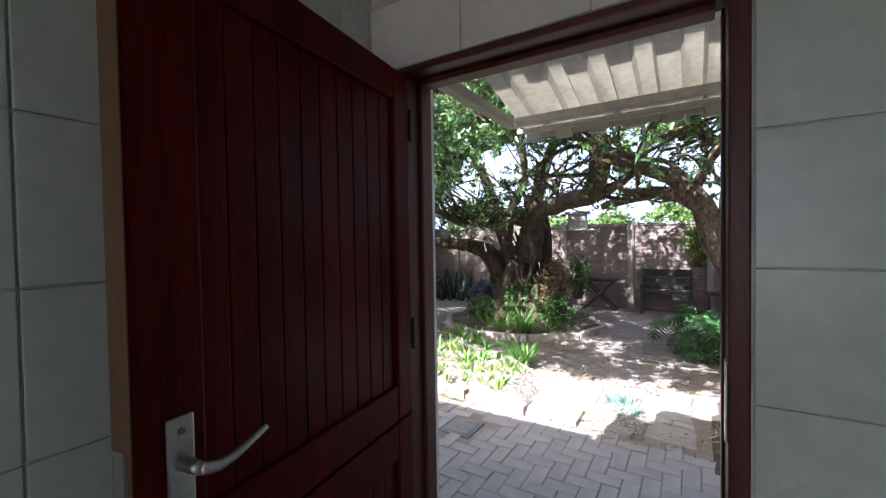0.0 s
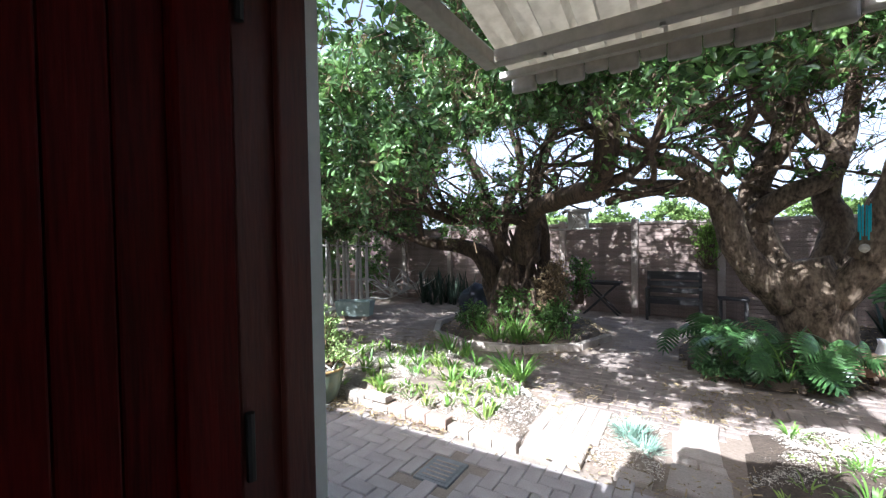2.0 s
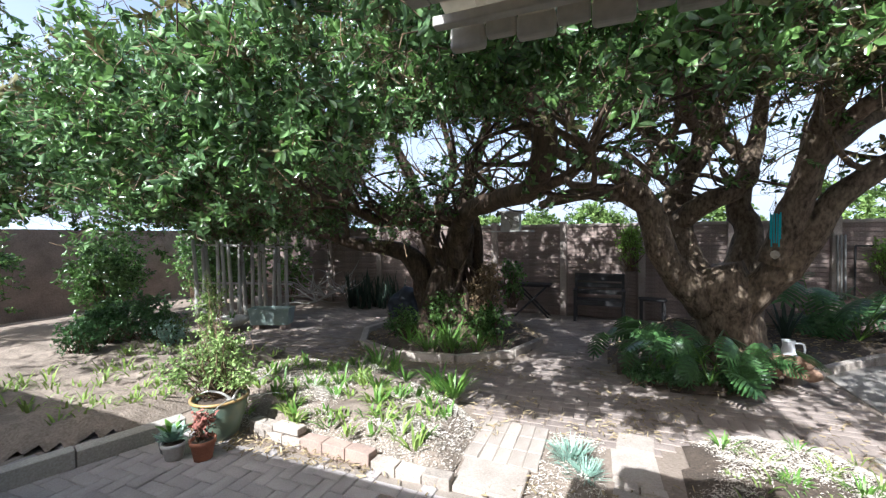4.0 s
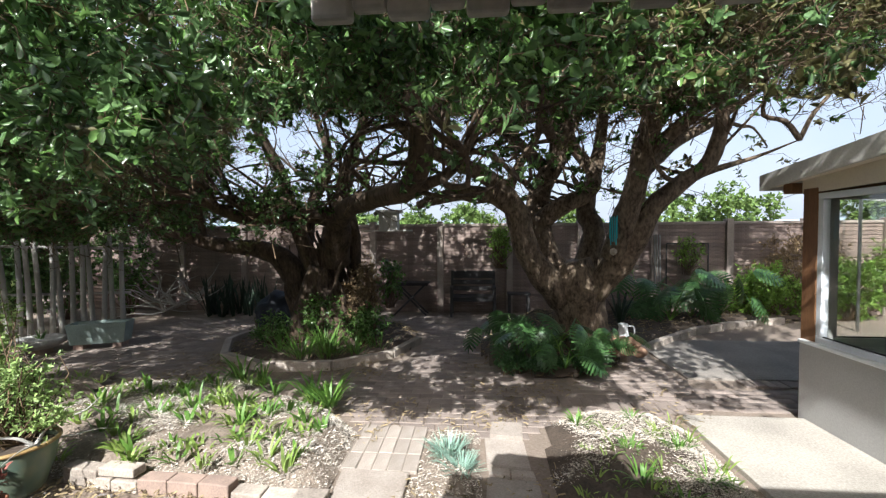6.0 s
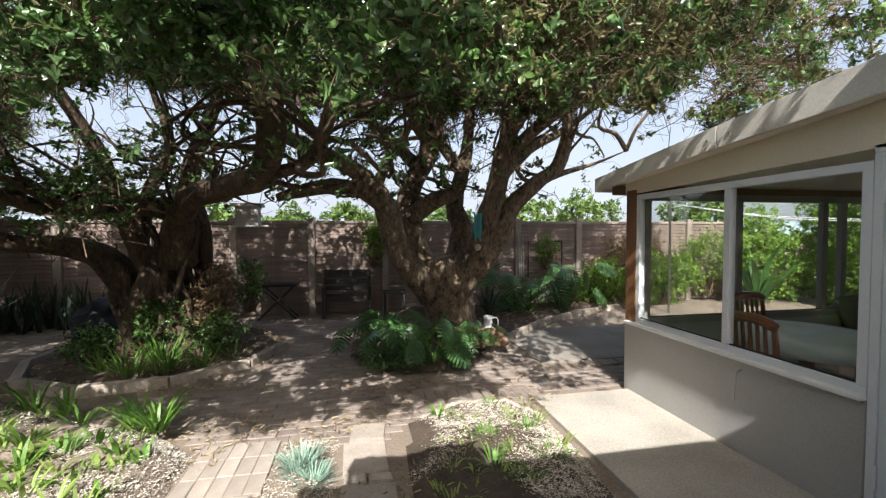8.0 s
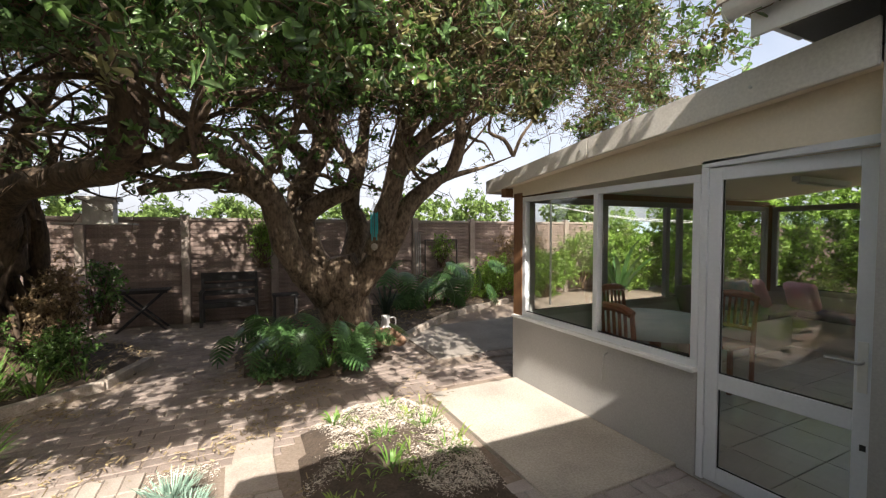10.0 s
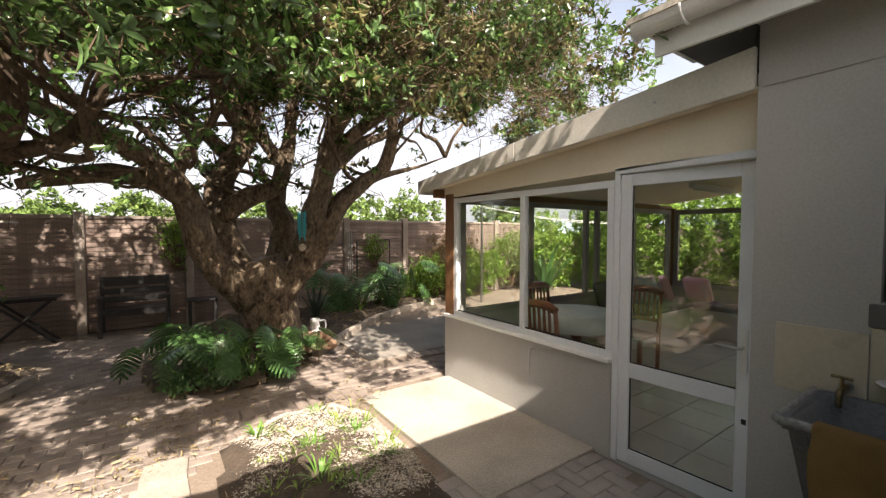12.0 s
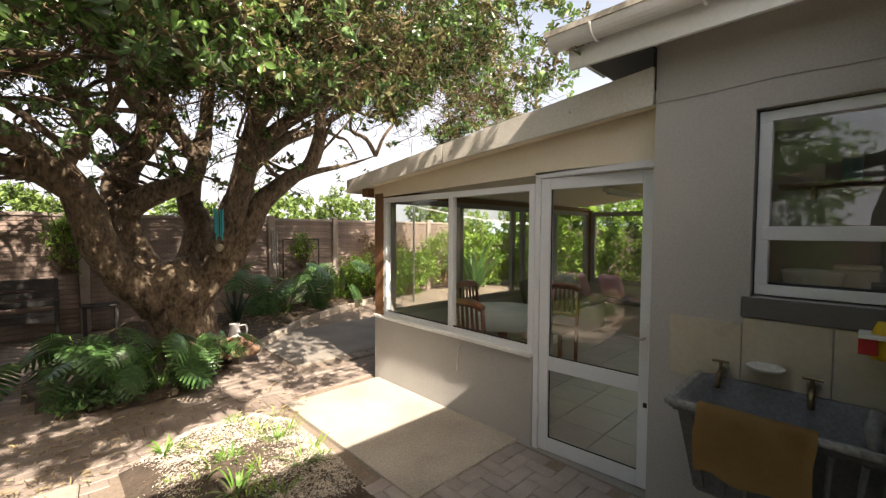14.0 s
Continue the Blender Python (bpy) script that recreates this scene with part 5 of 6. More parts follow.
part("base", B(5.3, 7.44, 4.25, 4.78, -0.01, 0.40, 0.01), "fascia", seatb)
part("base", B(6.95, 7.44, 2.3, 4.245, -0.01, 0.40, 0.01), "fascia", seatb)
for k, (x0, x1, y0, y1) in enumerate(((5.32, 6.35, 4.23, 4.76), (6.37, 7.42, 4.23, 4.76), (6.93, 7.42, 2.4, 4.2))):
    tagged(obj("seat_pad", B(x0, x1, y0, y1, 0.402, 0.49, 0.03), "mauve"), "mauve grey foam seat pad on the bench", "cushion", "bench seat pads")
for x, y, rot, m_, lab in ((5.9, 4.62, 20, "pink", "pink"), (6.25, 4.6, -25, "teal", "teal and cream"), (6.6, 4.62, 15, "teal", "teal and cream"), (7.0, 4.58, 30, "pink", "pink"), (7.2, 4.2, 70, "pink", "pink"), (5.45, 4.66, 5, "mauve", "dark mauve")):
    bm = B(-0.22, 0.22, -0.07, 0.07, 0, 0.40, 0.06)
    bmesh.ops.transform(bm, matrix=pose(x, y, 0.49, -18, 0, rot), verts=bm.verts)
    tagged(obj("cushion", bm, m_, smooth=True), lab + " patterned cushion leaning on the bench", "cushion", "bench cushions")
lamp = thing("ceiling_light", "unlit white fluorescent batten on the sloping ceiling", "light")
part("batten", B(5.6, 6.8, 3.62, 3.70, 2.14, 2.2, 0.006), "white", lamp)
part("tube", T([(5.65, 3.66, 2.125), (6.75, 3.66, 2.125)], 0.014, 8), "white_pot", lamp)


# ---- plants ----
prng = np.random.default_rng(21)


def blades(rng, at, n, length, width, lean=(0.2, 1.0), droop=0.5, spread=0.06):
    """Arching strap leaves from a base: vertices and faces."""
    V, F = [], []
    for k in range(n):
        az, le = rng.uniform(0, 6.283), rng.uniform(*lean)
        L, W = length * rng.uniform(0.6, 1.15), width * rng.uniform(0.7, 1.2)
        o = np.array([math.cos(az), math.sin(az), 0])
        s = np.array([-math.sin(az), math.cos(az), 0])
        p = np.array(at) + o * rng.uniform(0, spread)
        base = len(V)
        for q in range(6):
            t = q / 5
            a = le + droop * t * t * 1.6
            w = W * (0.55 + 1.3 * t - 1.75 * t * t) if q < 5 else 0.0008
            V += [p - s * w / 2 + np.array([0, 0, 0.15 * w]), p + s * w / 2 + np.array([0, 0, 0.15 * w])]
            p = p + (o * math.sin(a) + np.array([0, 0, math.cos(a)])) * L / 5
        F += [(base + 2 * q, base + 2 * q + 1, base + 2 * q + 3, base + 2 * q + 2) for q in range(5)]
    return V, F


def tuft(name, at, n, length, width, material, label, category, group="", **kw):
    """A clump of strap leaves, each leaf a part; very fine clumps stay one mesh."""
    V, F = blades(prng, at, n, length, width, **kw)
    t = thing(name, label, category, group)
    if n > 70:
        tagged(fast("leaf_mass", V, F, material, t), kind="stuff")
        return t
    for k in range(n):
        fast("leaf", V[12 * k:12 * k + 12], np.array(F[5 * k:5 * k + 5]) - 12 * k, material, t)
    return t


for x, y, n, L in ((-1.42, 4.62, 46, 0.36), (-1.62, 4.75, 30, 0.3), (-2.55, 5.15, 26, 0.36), (-2.3, 5.1, 16, 0.26), (-1.85, 4.35, 14, 0.2), (-2.2, 4.55, 14, 0.2), (-2.45, 4.2, 12, 0.18), (-2.8, 4.3, 14, 0.2), (-1.6, 4.0, 12, 0.17),
                   (-1.95, 3.95, 10, 0.15), (-2.3, 3.85, 10, 0.15), (-1.35, 3.8, 10, 0.14), (-2.7, 3.85, 10, 0.15), (-3.2, 4.3, 12, 0.2), (-3.3, 4.8, 12, 0.22), (-2.05, 4.85, 16, 0.24), (-1.75, 3.7, 9, 0.13), (-2.9, 4.75, 14, 0.22), (-1.5, 4.3, 12, 0.18), (-2.0, 4.2, 14, 0.2), (-2.6, 4.5, 14, 0.22), (-3.05, 4.05, 12, 0.18), (-2.5, 3.72, 9, 0.15), (-2.15, 3.68, 9, 0.14), (-2.75, 5.0, 14, 0.25), (-3.5, 4.5, 14, 0.24), (-1.75, 4.5, 12, 0.2), (-1.3, 4.15, 10, 0.16)):
    tuft("strap_leaf_plant", (x, y, 0.09), n, L, 0.03, "strap", "bright green strap-leaved clump in the mulched bed", "plant", "bed plants")
for x, y, n, L in ((0.72, 4.5, 20, 0.14), (1.0, 4.1, 22, 0.13), (1.35, 4.15, 22, 0.12), (1.2, 4.62, 16, 0.11), (0.95, 3.75, 26, 0.15), (1.35, 3.75, 26, 0.16), (1.12, 3.55, 14, 0.11)):
    tuft("strap_leaf_plant", (x, y, 0.06), n, L, 0.018, "strap", "small green strap-leaved tuft in the mulched bed", "plant", "bed plants", droop=0.9)
for x, y, n, L in ((-2.0, 6.15, 60, 0.42), (-2.35, 6.1, 55, 0.4), (-1.7, 6.3, 40, 0.36), (-2.75, 6.35, 30, 0.3), (-1.45, 6.6, 24, 0.3), (-2.15, 6.4, 40, 0.45)):
    tuft("grassy_plant", (x, y, 0.08), n, L, 0.02, "strap", "dense grassy green clump in the round bed", "plant", "round bed plants", spread=0.16)
for k in range(12):
    x, y = -5.75 + 0.12 * k + prng.uniform(-0.1, 0.1), 9.25 + prng.uniform(-0.3, 0.2)
    tuft("sword_leaf_plant", (x, y, -0.03), 9, 0.85, 0.06, "dark_leaf", "dark upright sword-leaved plant by the wall", "plant", "sword-leaved plants", lean=(0.05, 0.55), droop=0.15)
tuft("sword_leaf_plant", (2.35, 8.3, 0.08), 14, 0.6, 0.07, "dark_leaf", "dark upright sword-leaved plant by the wall", "plant", "sword-leaved plants", lean=(0.1, 0.6), droop=0.15)
tuft("aloe", (-0.3, 4.02, 0.03), 190, 0.15, 0.01, "succulent", "blue-green fine-leaved succulent clump", "succulent", lean=(0.05, 1.35), droop=0.4, spread=0.12)
tuft("aloe", (-0.2, 3.85, 0.02), 110, 0.12, 0.01, "succulent", "blue-green fine-leaved succulent clump", "succulent", lean=(0.3, 1.35), droop=0.2, spread=0.1)


def split_leaf(size):
    """One deeply cut leaf lying along +x: narrow drooping fingers off a midrib."""
    V, F = [], []

    def quad(a, b, c, d):
        i = len(V)
        V.extend([a, b, c, d])
        F.append((i, i + 1, i + 2, i + 3))

    def at(u, v):
        return np.array([u * size, v * size, size * (0.06 - 0.45 * u * u - 0.42 * v * v)])

    for k in range(8):
        u = 0.02 + 0.118 * k
        reach = 0.52 * math.sin(0.75 + 1.95 * k / 7) + 0.06
        for s in (-1, 1):
            m, t = 0.5 * reach, reach
            quad(at(u - 0.055, 0), at(u + 0.055, 0), at(u + 0.12, s * m), at(u + 0.035, s * m))
            quad(at(u + 0.035, s * m), at(u + 0.12, s * m), at(u + 0.18, s * t * 0.9), at(u + 0.13, s * t))
    quad(at(0.93, -0.04), at(0.93, 0.04), at(1.1, 0.015), at(1.12, -0.015))
    return np.array(V), np.array(F)


def lobed_plant(at, n, size, label, reach=0.5, lift=0.45, group="lobed-leaved plants", facing=None, name="philodendron"):
    p = thing(name, label, "plant", group, at=(0, 0, 0))
    lv, lf = split_leaf(1.0)
    for k in range(n):
        az = prng.uniform(0, 6.283) if facing is None else prng.normal(facing, 1.7)
        le = prng.uniform(0.3, 1.0)
        tip = Vector(at) + Vector((math.cos(az) * reach * le, math.sin(az) * reach * le, lift * prng.uniform(0.35, 1.15)))
        mid = (Vector(at) + tip) / 2 + Vector((0, 0, 0.08))
        s = size * prng.uniform(0.7, 1.15)
        m = np.array(pose(tip.x, tip.y, tip.z, prng.uniform(-50, 50), prng.uniform(-25, 65), math.degrees(az) + prng.uniform(-35, 35)))
        v = lv * s @ m[:3, :3].T + m[:3, 3]
        leaf = fast("leaf", v, lf, "fern", p)
        part("stalk", T([at, mid, tip], [0.009, 0.007, 0.005], 5), "strap", leaf)
    return p


for at, n, size in (((0.42, 6.15, 0.08), 7, 0.30), ((0.72, 5.98, 0.08), 6, 0.30), ((1.1, 6.02, 0.08), 6, 0.28), ((0.2, 6.5, 0.08), 7, 0.32), ((1.34, 6.12, 0.06), 6, 0.26), ((0.62, 6.35, 0.12), 7, 0.34),
                    ((0.92, 5.9, 0.06), 5, 0.26), ((1.2, 5.95, 0.05), 5, 0.24), ((0.5, 5.95, 0.05), 5, 0.24)):
    lobed_plant(at, n, size, "green plant with large deeply cut drooping leaves below the big tree", 0.36, 0.46, facing=-1.7)
for at, n, size in (((3.3, 8.6, 0.08), 11, 0.42), ((2.9, 8.9, 0.08), 9, 0.42), ((3.8, 8.9, 0.08), 11, 0.45), ((4.4, 9.1, 0.08), 9, 0.4)):
    lobed_plant(at, n, size, "tall plant with glossy lobed leaves by the garden wall", 0.55, 0.8, facing=-1.8)


def shrub(name, centre, radii, sprays, leaf_len, material, label, twigs=40, hollow=0.35, per=11, category="shrub", group=""):
    """A loose shrub: leaf sprays through an uneven body, on twigs from one foot."""
    s = thing(name, label, category, group)
    c, r = np.array(centre), np.array(radii)
    d = prng.normal(0, 1, (sprays, 3))
    d /= np.linalg.norm(d, axis=1, keepdims=True)
    lump = np.array([0.78 + 0.5 * noise.noise(Vector(q * 2.3 + c)) for q in d])[:, None]
    at = c + d * r * lump * prng.uniform(hollow, 1, (sprays, 1)) ** 0.6
    at[:, 2] = np.maximum(at[:, 2], 0.03)
    v, f = leaf_sprays(prng, at, d + prng.normal(0, 0.5, d.shape), leaf_len, per)
    fast("foliage", v, f, material, s)
    foot = np.array([centre[0], centre[1], max(0.0, centre[2] - radii[2])])
    pick = at[prng.integers(0, sprays, twigs)]
    a = np.repeat(foot[None], twigs, 0) + prng.normal(0, 0.04, (twigs, 3)) * [1, 1, 0]
    v, f = thin_sticks(prng, a, pick, 0.008, 0.003, 0.08)
    tagged(fast("stem_tangle", v, f, "twig", s), kind="stuff")
    return s


for k in range(7):
    x, y = 0.25 + 0.17 * k, 5.85 + 0.05 * math.sin(k * 2.1) + 0.025 * k
    shrub("ground_cover", (x, y, 0.12), (0.2, 0.16, 0.12), 34, 0.05, "fern", "low dark green creeper spreading under the big tree", 6, 0.2, 8, "plant", "ground cover")
M["light_leaf"] = mat("light_green_leaf", (0.30, 0.40, 0.13), (0.15, 0.235, 0.07), 0.45, 2, 30, 0.05, island=0.4, through_light=0.3)
potted = shrub("shrub", (-3.12, 3.5, 0.62), (0.42, 0.36, 0.42), 150, 0.036, "light_leaf", "loose light green shrub growing in a glazed pot", 70, 0.2, group="garden shrubs")
for cx, cy, cz, rx, rz, k in ((-3.5, 3.72, 0.98, 0.17, 0.42, 95), (-3.3, 3.3, 0.55, 0.26, 0.26, 60), (-2.86, 3.5, 0.5, 0.2, 0.2, 40)):
    d = prng.normal(0, 1, (k, 3))
    d /= np.linalg.norm(d, axis=1, keepdims=True)
    at = np.array([[cx, cy, cz]]) + d * np.array([[rx, rx, rz]]) * prng.uniform(0.1, 1, (k, 1)) ** 0.5
    v, f = leaf_sprays(prng, at, d + [[0, 0, 0.6]], 0.036, 10)
    fast("foliage", v, f, "light_leaf", potted)
    v, f = thin_sticks(prng, np.repeat([[-3.05, 3.45, 0.3]], 14, 0), at[:14], 0.006, 0.0025, 0.08)
    tagged(fast("stem_tangle", v, f, "twig", potted), kind="stuff")
shrub("shrub", (-6.9, 4.7, 0.42), (0.42, 0.36, 0.4), 170, 0.06, "fern", "green leafy shrub at the edge of the dug bed", group="garden shrubs")
shrub("shrub", (-5.9, 4.95, 0.26), (0.3, 0.26, 0.26), 90, 0.045, "succulent", "grey-green leafy shrub at the edge of the dug bed", group="garden shrubs")
shrub("shrub", (-6.2, 5.25, 0.24), (0.32, 0.26, 0.26), 90, 0.05, "light_leaf", "green leafy shrub at the edge of the dug bed", group="garden shrubs")
shrub("shrub", (-6.5, 4.2, 0.36), (0.4, 0.36, 0.36), 140, 0.05, "fern", "green leafy shrub at the edge of the dug bed", group="garden shrubs")
shrub("shrub", (-6.6, 5.0, 0.45), (0.9, 0.6, 0.5), 260, 0.06, "fern", "green leafy shrub at the edge of the dug bed", group="garden shrubs")
shrub("shrub", (5.3, 9.25, 0.5), (0.95, 0.4, 0.65), 420, 0.07, "hedge", "bright green bushy shrub by the garden wall", group="garden shrubs")
shrub("shrub", (6.7, 9.2, 0.6), (1.0, 0.45, 0.8), 420, 0.07, "hedge", "bright green bushy shrub by the garden wall", group="garden shrubs")
shrub("climber", (6.1, 9.4, 1.05), (1.1, 0.25, 0.85), 420, 0.05, "dry", "dry brown climber over the garden wall", group="climbers")
shrub("climber", (8.1, 9.4, 1.0), (1.2, 0.3, 0.9), 420, 0.06, "hedge", "green climber over the garden wall", group="climbers")
shrub("climber", (0.35, 9.45, 1.5), (0.35, 0.2, 0.55), 130, 0.055, "hedge", "green climber over the garden wall", group="climbers")
shrub("climber", (4.05, 9.5, 1.25), (0.4, 0.12, 0.45), 90, 0.05, "hedge", "green climber over the garden wall", group="climbers")
shrub("undergrowth", (-1.65, 6.75, 0.4), (0.38, 0.4, 0.4), 190, 0.05, "leaf", "low dark green growth against the gnarled trunk", group="undergrowth")
shrub("undergrowth", (-3.0, 6.7, 0.3), (0.4, 0.4, 0.3), 150, 0.045, "leaf", "low dark green growth against the gnarled trunk", group="undergrowth")
shrub("undergrowth", (-1.95, 7.0, 0.65), (0.35, 0.25, 0.45), 130, 0.055, "dry", "dry brown growth on the gnarled trunk", group="undergrowth")
shrub("undergrowth", (-2.35, 6.75, 0.45), (0.45, 0.25, 0.5), 200, 0.05, "leaf", "low dark green growth against the gnarled trunk", group="undergrowth")
shrub("undergrowth", (-1.75, 7.15, 0.9), (0.3, 0.3, 0.6), 150, 0.05, "dry", "dry brown growth on the gnarled trunk", group="undergrowth")
shrub("undergrowth", (-1.5, 7.6, 0.9), (0.3, 0.3, 0.45), 90, 0.06, "leaf", "low dark green growth against the gnarled trunk", group="undergrowth")
for k in range(5):
    x = -10.3 + 0.7 * k
    shrub("shrub", (x, 8.6 + 0.5 * math.sin(k * 2), 1.2), (0.7, 0.7, 1.25), 260, 0.08, "leaf", "dense dark evergreen shrub along the boundary", 20, group="boundary shrubs")
shrub("shrub", (-8.4, 7.9, 1.1), (0.8, 0.8, 1.25), 420, 0.08, "leaf", "dense dark evergreen shrub along the boundary", 20, group="boundary shrubs")
shrub("shrub", (-8.6, 5.6, 0.9), (0.7, 0.8, 1.0), 320, 0.08, "leaf", "dense dark evergreen shrub along the boundary", 20, group="boundary shrubs")
shrub("shrub", (-9.3, 6.2, 1.1), (0.9, 0.9, 1.2), 300, 0.08, "leaf", "dense dark evergreen shrub along the boundary", 20, group="boundary shrubs")
shrub("shrub", (-10.0, 4.3, 1.2), (0.8, 1.0, 1.2), 300, 0.08, "leaf", "dense dark evergreen shrub along the boundary", 20, group="boundary shrubs")
for k in range(9):
    x, y = 10.4 + 0.2 * math.sin(k * 1.7), 0.6 + 0.95 * k
    shrub("hedge", (x, y, 1.1), (0.75, 1.0, 2.1), 900, 0.1, "hedge", "clipped bright green leafy hedge", 12, 0.7, group="hedge row", category="hedge")
# Out of view: added so the kitchen window reflects leaves instead of sky.
shrub("shrub", (-9.6, 2.3, 1.6), (0.9, 1.1, 2.2), 560, 0.08, "leaf", "dense dark evergreen shrub along the boundary", 20, group="boundary shrubs")
for k in range(4):
    shrub("hedge", (9.0 + 0.9 * k, 9.1, 0.8), (0.8, 0.5, 1.0), 380, 0.09, "hedge", "clipped bright green leafy hedge", 12, 0.7, group="hedge row", category="hedge")
shrub("climber", (9.4, 9.3, 1.4), (1.0, 0.4, 1.3), 460, 0.08, "hedge", "green climber over the garden wall", group="climbers")
shrub("climber", (11.2, 9.1, 1.6), (1.1, 0.5, 1.5), 460, 0.08, "hedge", "green climber over the garden wall", group="climbers")
line = thing("washing_line", "thin white washing line strung behind the sunroom", "washing line")
for z in (0.0, 0.05):
    part("cord", T([(6.2, 8.3 + z * 4, 2.15 + z), (7.9, 7.7 + z * 4, 1.88 + z), (9.6, 7.1 + z * 4, 1.78 + z)], 0.006, 5), "white", line)
for x, y, h in ((6.2, 8.4, 2.24), (9.6, 7.2, 1.9)):
    part("post", T([(x, y, -0.03), (x, y, h)], 0.025, 8), "steel", line)
tuft("banana_plant", (8.6, 8.6, 0), 14, 1.5, 0.22, "fern", "tall broad-leaved plant behind the sunroom", "plant", lean=(0.1, 0.6), droop=0.7)
for x, y, z, r in ((-7, 22, 2.2, 2.2), (-3.6, 24, 2.0, 1.8), (-0.6, 26, 2.2, 2.0), (5.5, 26, 2.2, 2.2), (9.5, 24, 2.4, 2.4), (14, 25, 2.6, 2.6), (-12, 24, 2.6, 2.6), (18, 20, 2.6, 2.5), (-18, 22, 3, 3)):
    shrub("far_tree", (x, y, z * 0.8), (r, r * 0.8, r * 0.95), 700, 0.24, "green_far", "light green garden tree beyond the wall", 20, 0.6, group="far trees", category="tree", per=9)
bm = bmesh.new()
prev = None
for i in range(61):
    a = math.pi * (0.05 + 0.9 * i / 60)
    x, y = 900 * math.cos(a), 900 * math.sin(a)
    h = 30 + 22 * noise.noise(Vector((i * 0.17, 0, 0))) + 9 * noise.noise(Vector((i * 0.6, 4, 0)))
    cur = [bm.verts.new((x, y, -5)), bm.verts.new((x * 1.1, y * 1.1, h))]
    if prev:
        bm.faces.new((prev[0], cur[0], cur[1], prev[1]))
    prev = cur
# Bluish distance haze is put into the hill colour itself.
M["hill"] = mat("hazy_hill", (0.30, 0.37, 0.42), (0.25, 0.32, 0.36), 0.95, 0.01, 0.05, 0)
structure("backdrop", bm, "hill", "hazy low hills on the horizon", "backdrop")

# ---- loose things in the garden ----
bench = thing("garden_bench", "dark painted slatted garden bench by the wall", "bench")
for x in (-0.62, 0.24):
    part("leg", B(x - 0.025, x + 0.025, 9.16, 9.21, -0.03, 0.56, 0.004), "dark_wood", bench)
    part("leg", B(x - 0.025, x + 0.025, 9.56, 9.61, -0.03, 0.88, 0.004), "dark_wood", bench)
    part("armrest", B(x - 0.03, x + 0.03, 9.14, 9.6, 0.56, 0.585, 0.004), "dark_wood", bench)
for k in range(4):
    part("seat_slat", B(-0.59, 0.21, 9.17 + 0.095 * k, 9.25 + 0.095 * k, 0.38, 0.40, 0.004), "dark_wood", bench)
part("apron", B(-0.594, 0.214, 9.165, 9.185, 0.30, 0.378, 0.003), "dark_wood", bench)
for z in (0.47, 0.60, 0.73, 0.82):
    part("back_slat", B(-0.594, 0.214, 9.545, 9.565, z, z + (0.09 if z < 0.8 else 0.06), 0.004), "dark_wood", bench)
ftable = thing("folding_table", "small dark folding table with crossed legs", "table")
for k in range(5):
    part("top_slat", B(-1.86, -1.08, 9.22 + 0.075 * k, 9.285 + 0.075 * k, 0.64, 0.66, 0.004), "dark_wood", ftable)
for y in (9.27, 9.53):
    part("leg", T([(-1.82, y, -0.03), (-1.14, y, 0.64)], 0.02, 6), "dark_wood", ftable)
    part("leg", T([(-1.12, y + 0.03, -0.03), (-1.8, y + 0.03, 0.64)], 0.02, 6), "dark_wood", ftable)
part("rail", B(-1.84, -1.1, 9.245, 9.265, 0.60, 0.638, 0.003), "dark_wood", ftable)
stool = thing("stool", "low dark wooden stool half hidden by leaves", "stool")
part("seat", B(0.5, 0.95, 9.2, 9.5, 0.42, 0.46, 0.01), "dark_wood", stool)
for x in (0.54, 0.91):
    for y in (9.24, 9.46):
        part("leg", B(x - 0.02, x + 0.02, y - 0.02, y + 0.02, -0.03, 0.42, 0.003), "dark_wood", stool)

feeder = thing("bird_feeder", "grey wooden bird feeder with a flat tray hung from a limb", "bird feeder")
part("tray", B(-1.92, -1.16, 7.42, 7.78, 1.69, 1.71, 0.004), "weather_wood", feeder)
part("box", B(-1.66, -1.36, 7.5, 7.7, 1.711, 1.98, 0.006), "weather_wood", feeder)
part("roof", B(-1.71, -1.31, 7.45, 7.75, 1.981, 2.03, 0.01), "weather_wood", feeder)
part("cord", T([(-1.51, 7.6, 2.03), (-1.55, 7.58, 3.4)], 0.004, 5), "twig", feeder)

chimes = thing("wind_chimes", "turquoise tube wind chimes with a stone weight on a branch", "wind chimes")
for k in range(6):
    a = k * 1.05
    x, y = 1.52 + 0.042 * math.cos(a), 6.12 + 0.035 * math.sin(a)
    z = 1.84 - 0.01 * (k % 3)
    part("tube", T([(x, y, z), (x, y, z - 0.27 - 0.03 * (k % 3))], 0.0065, 8), "turquoise", chimes)
    part("cord", T([(x, y, z), (1.52, 6.12, 1.96)], 0.0015, 4), "twig", chimes)
part("cord", T([(1.52, 6.12, 2.25), (1.52, 6.12, 1.45)], 0.0018, 4), "twig", chimes)
part("weight", lathe([(0.005, -0.045), (0.032, -0.025), (0.042, 0.0), (0.032, 0.03), (0.006, 0.045)], (1.52, 6.12, 1.41), 14, 0.05), "stone", chimes, "pale round stone", True)

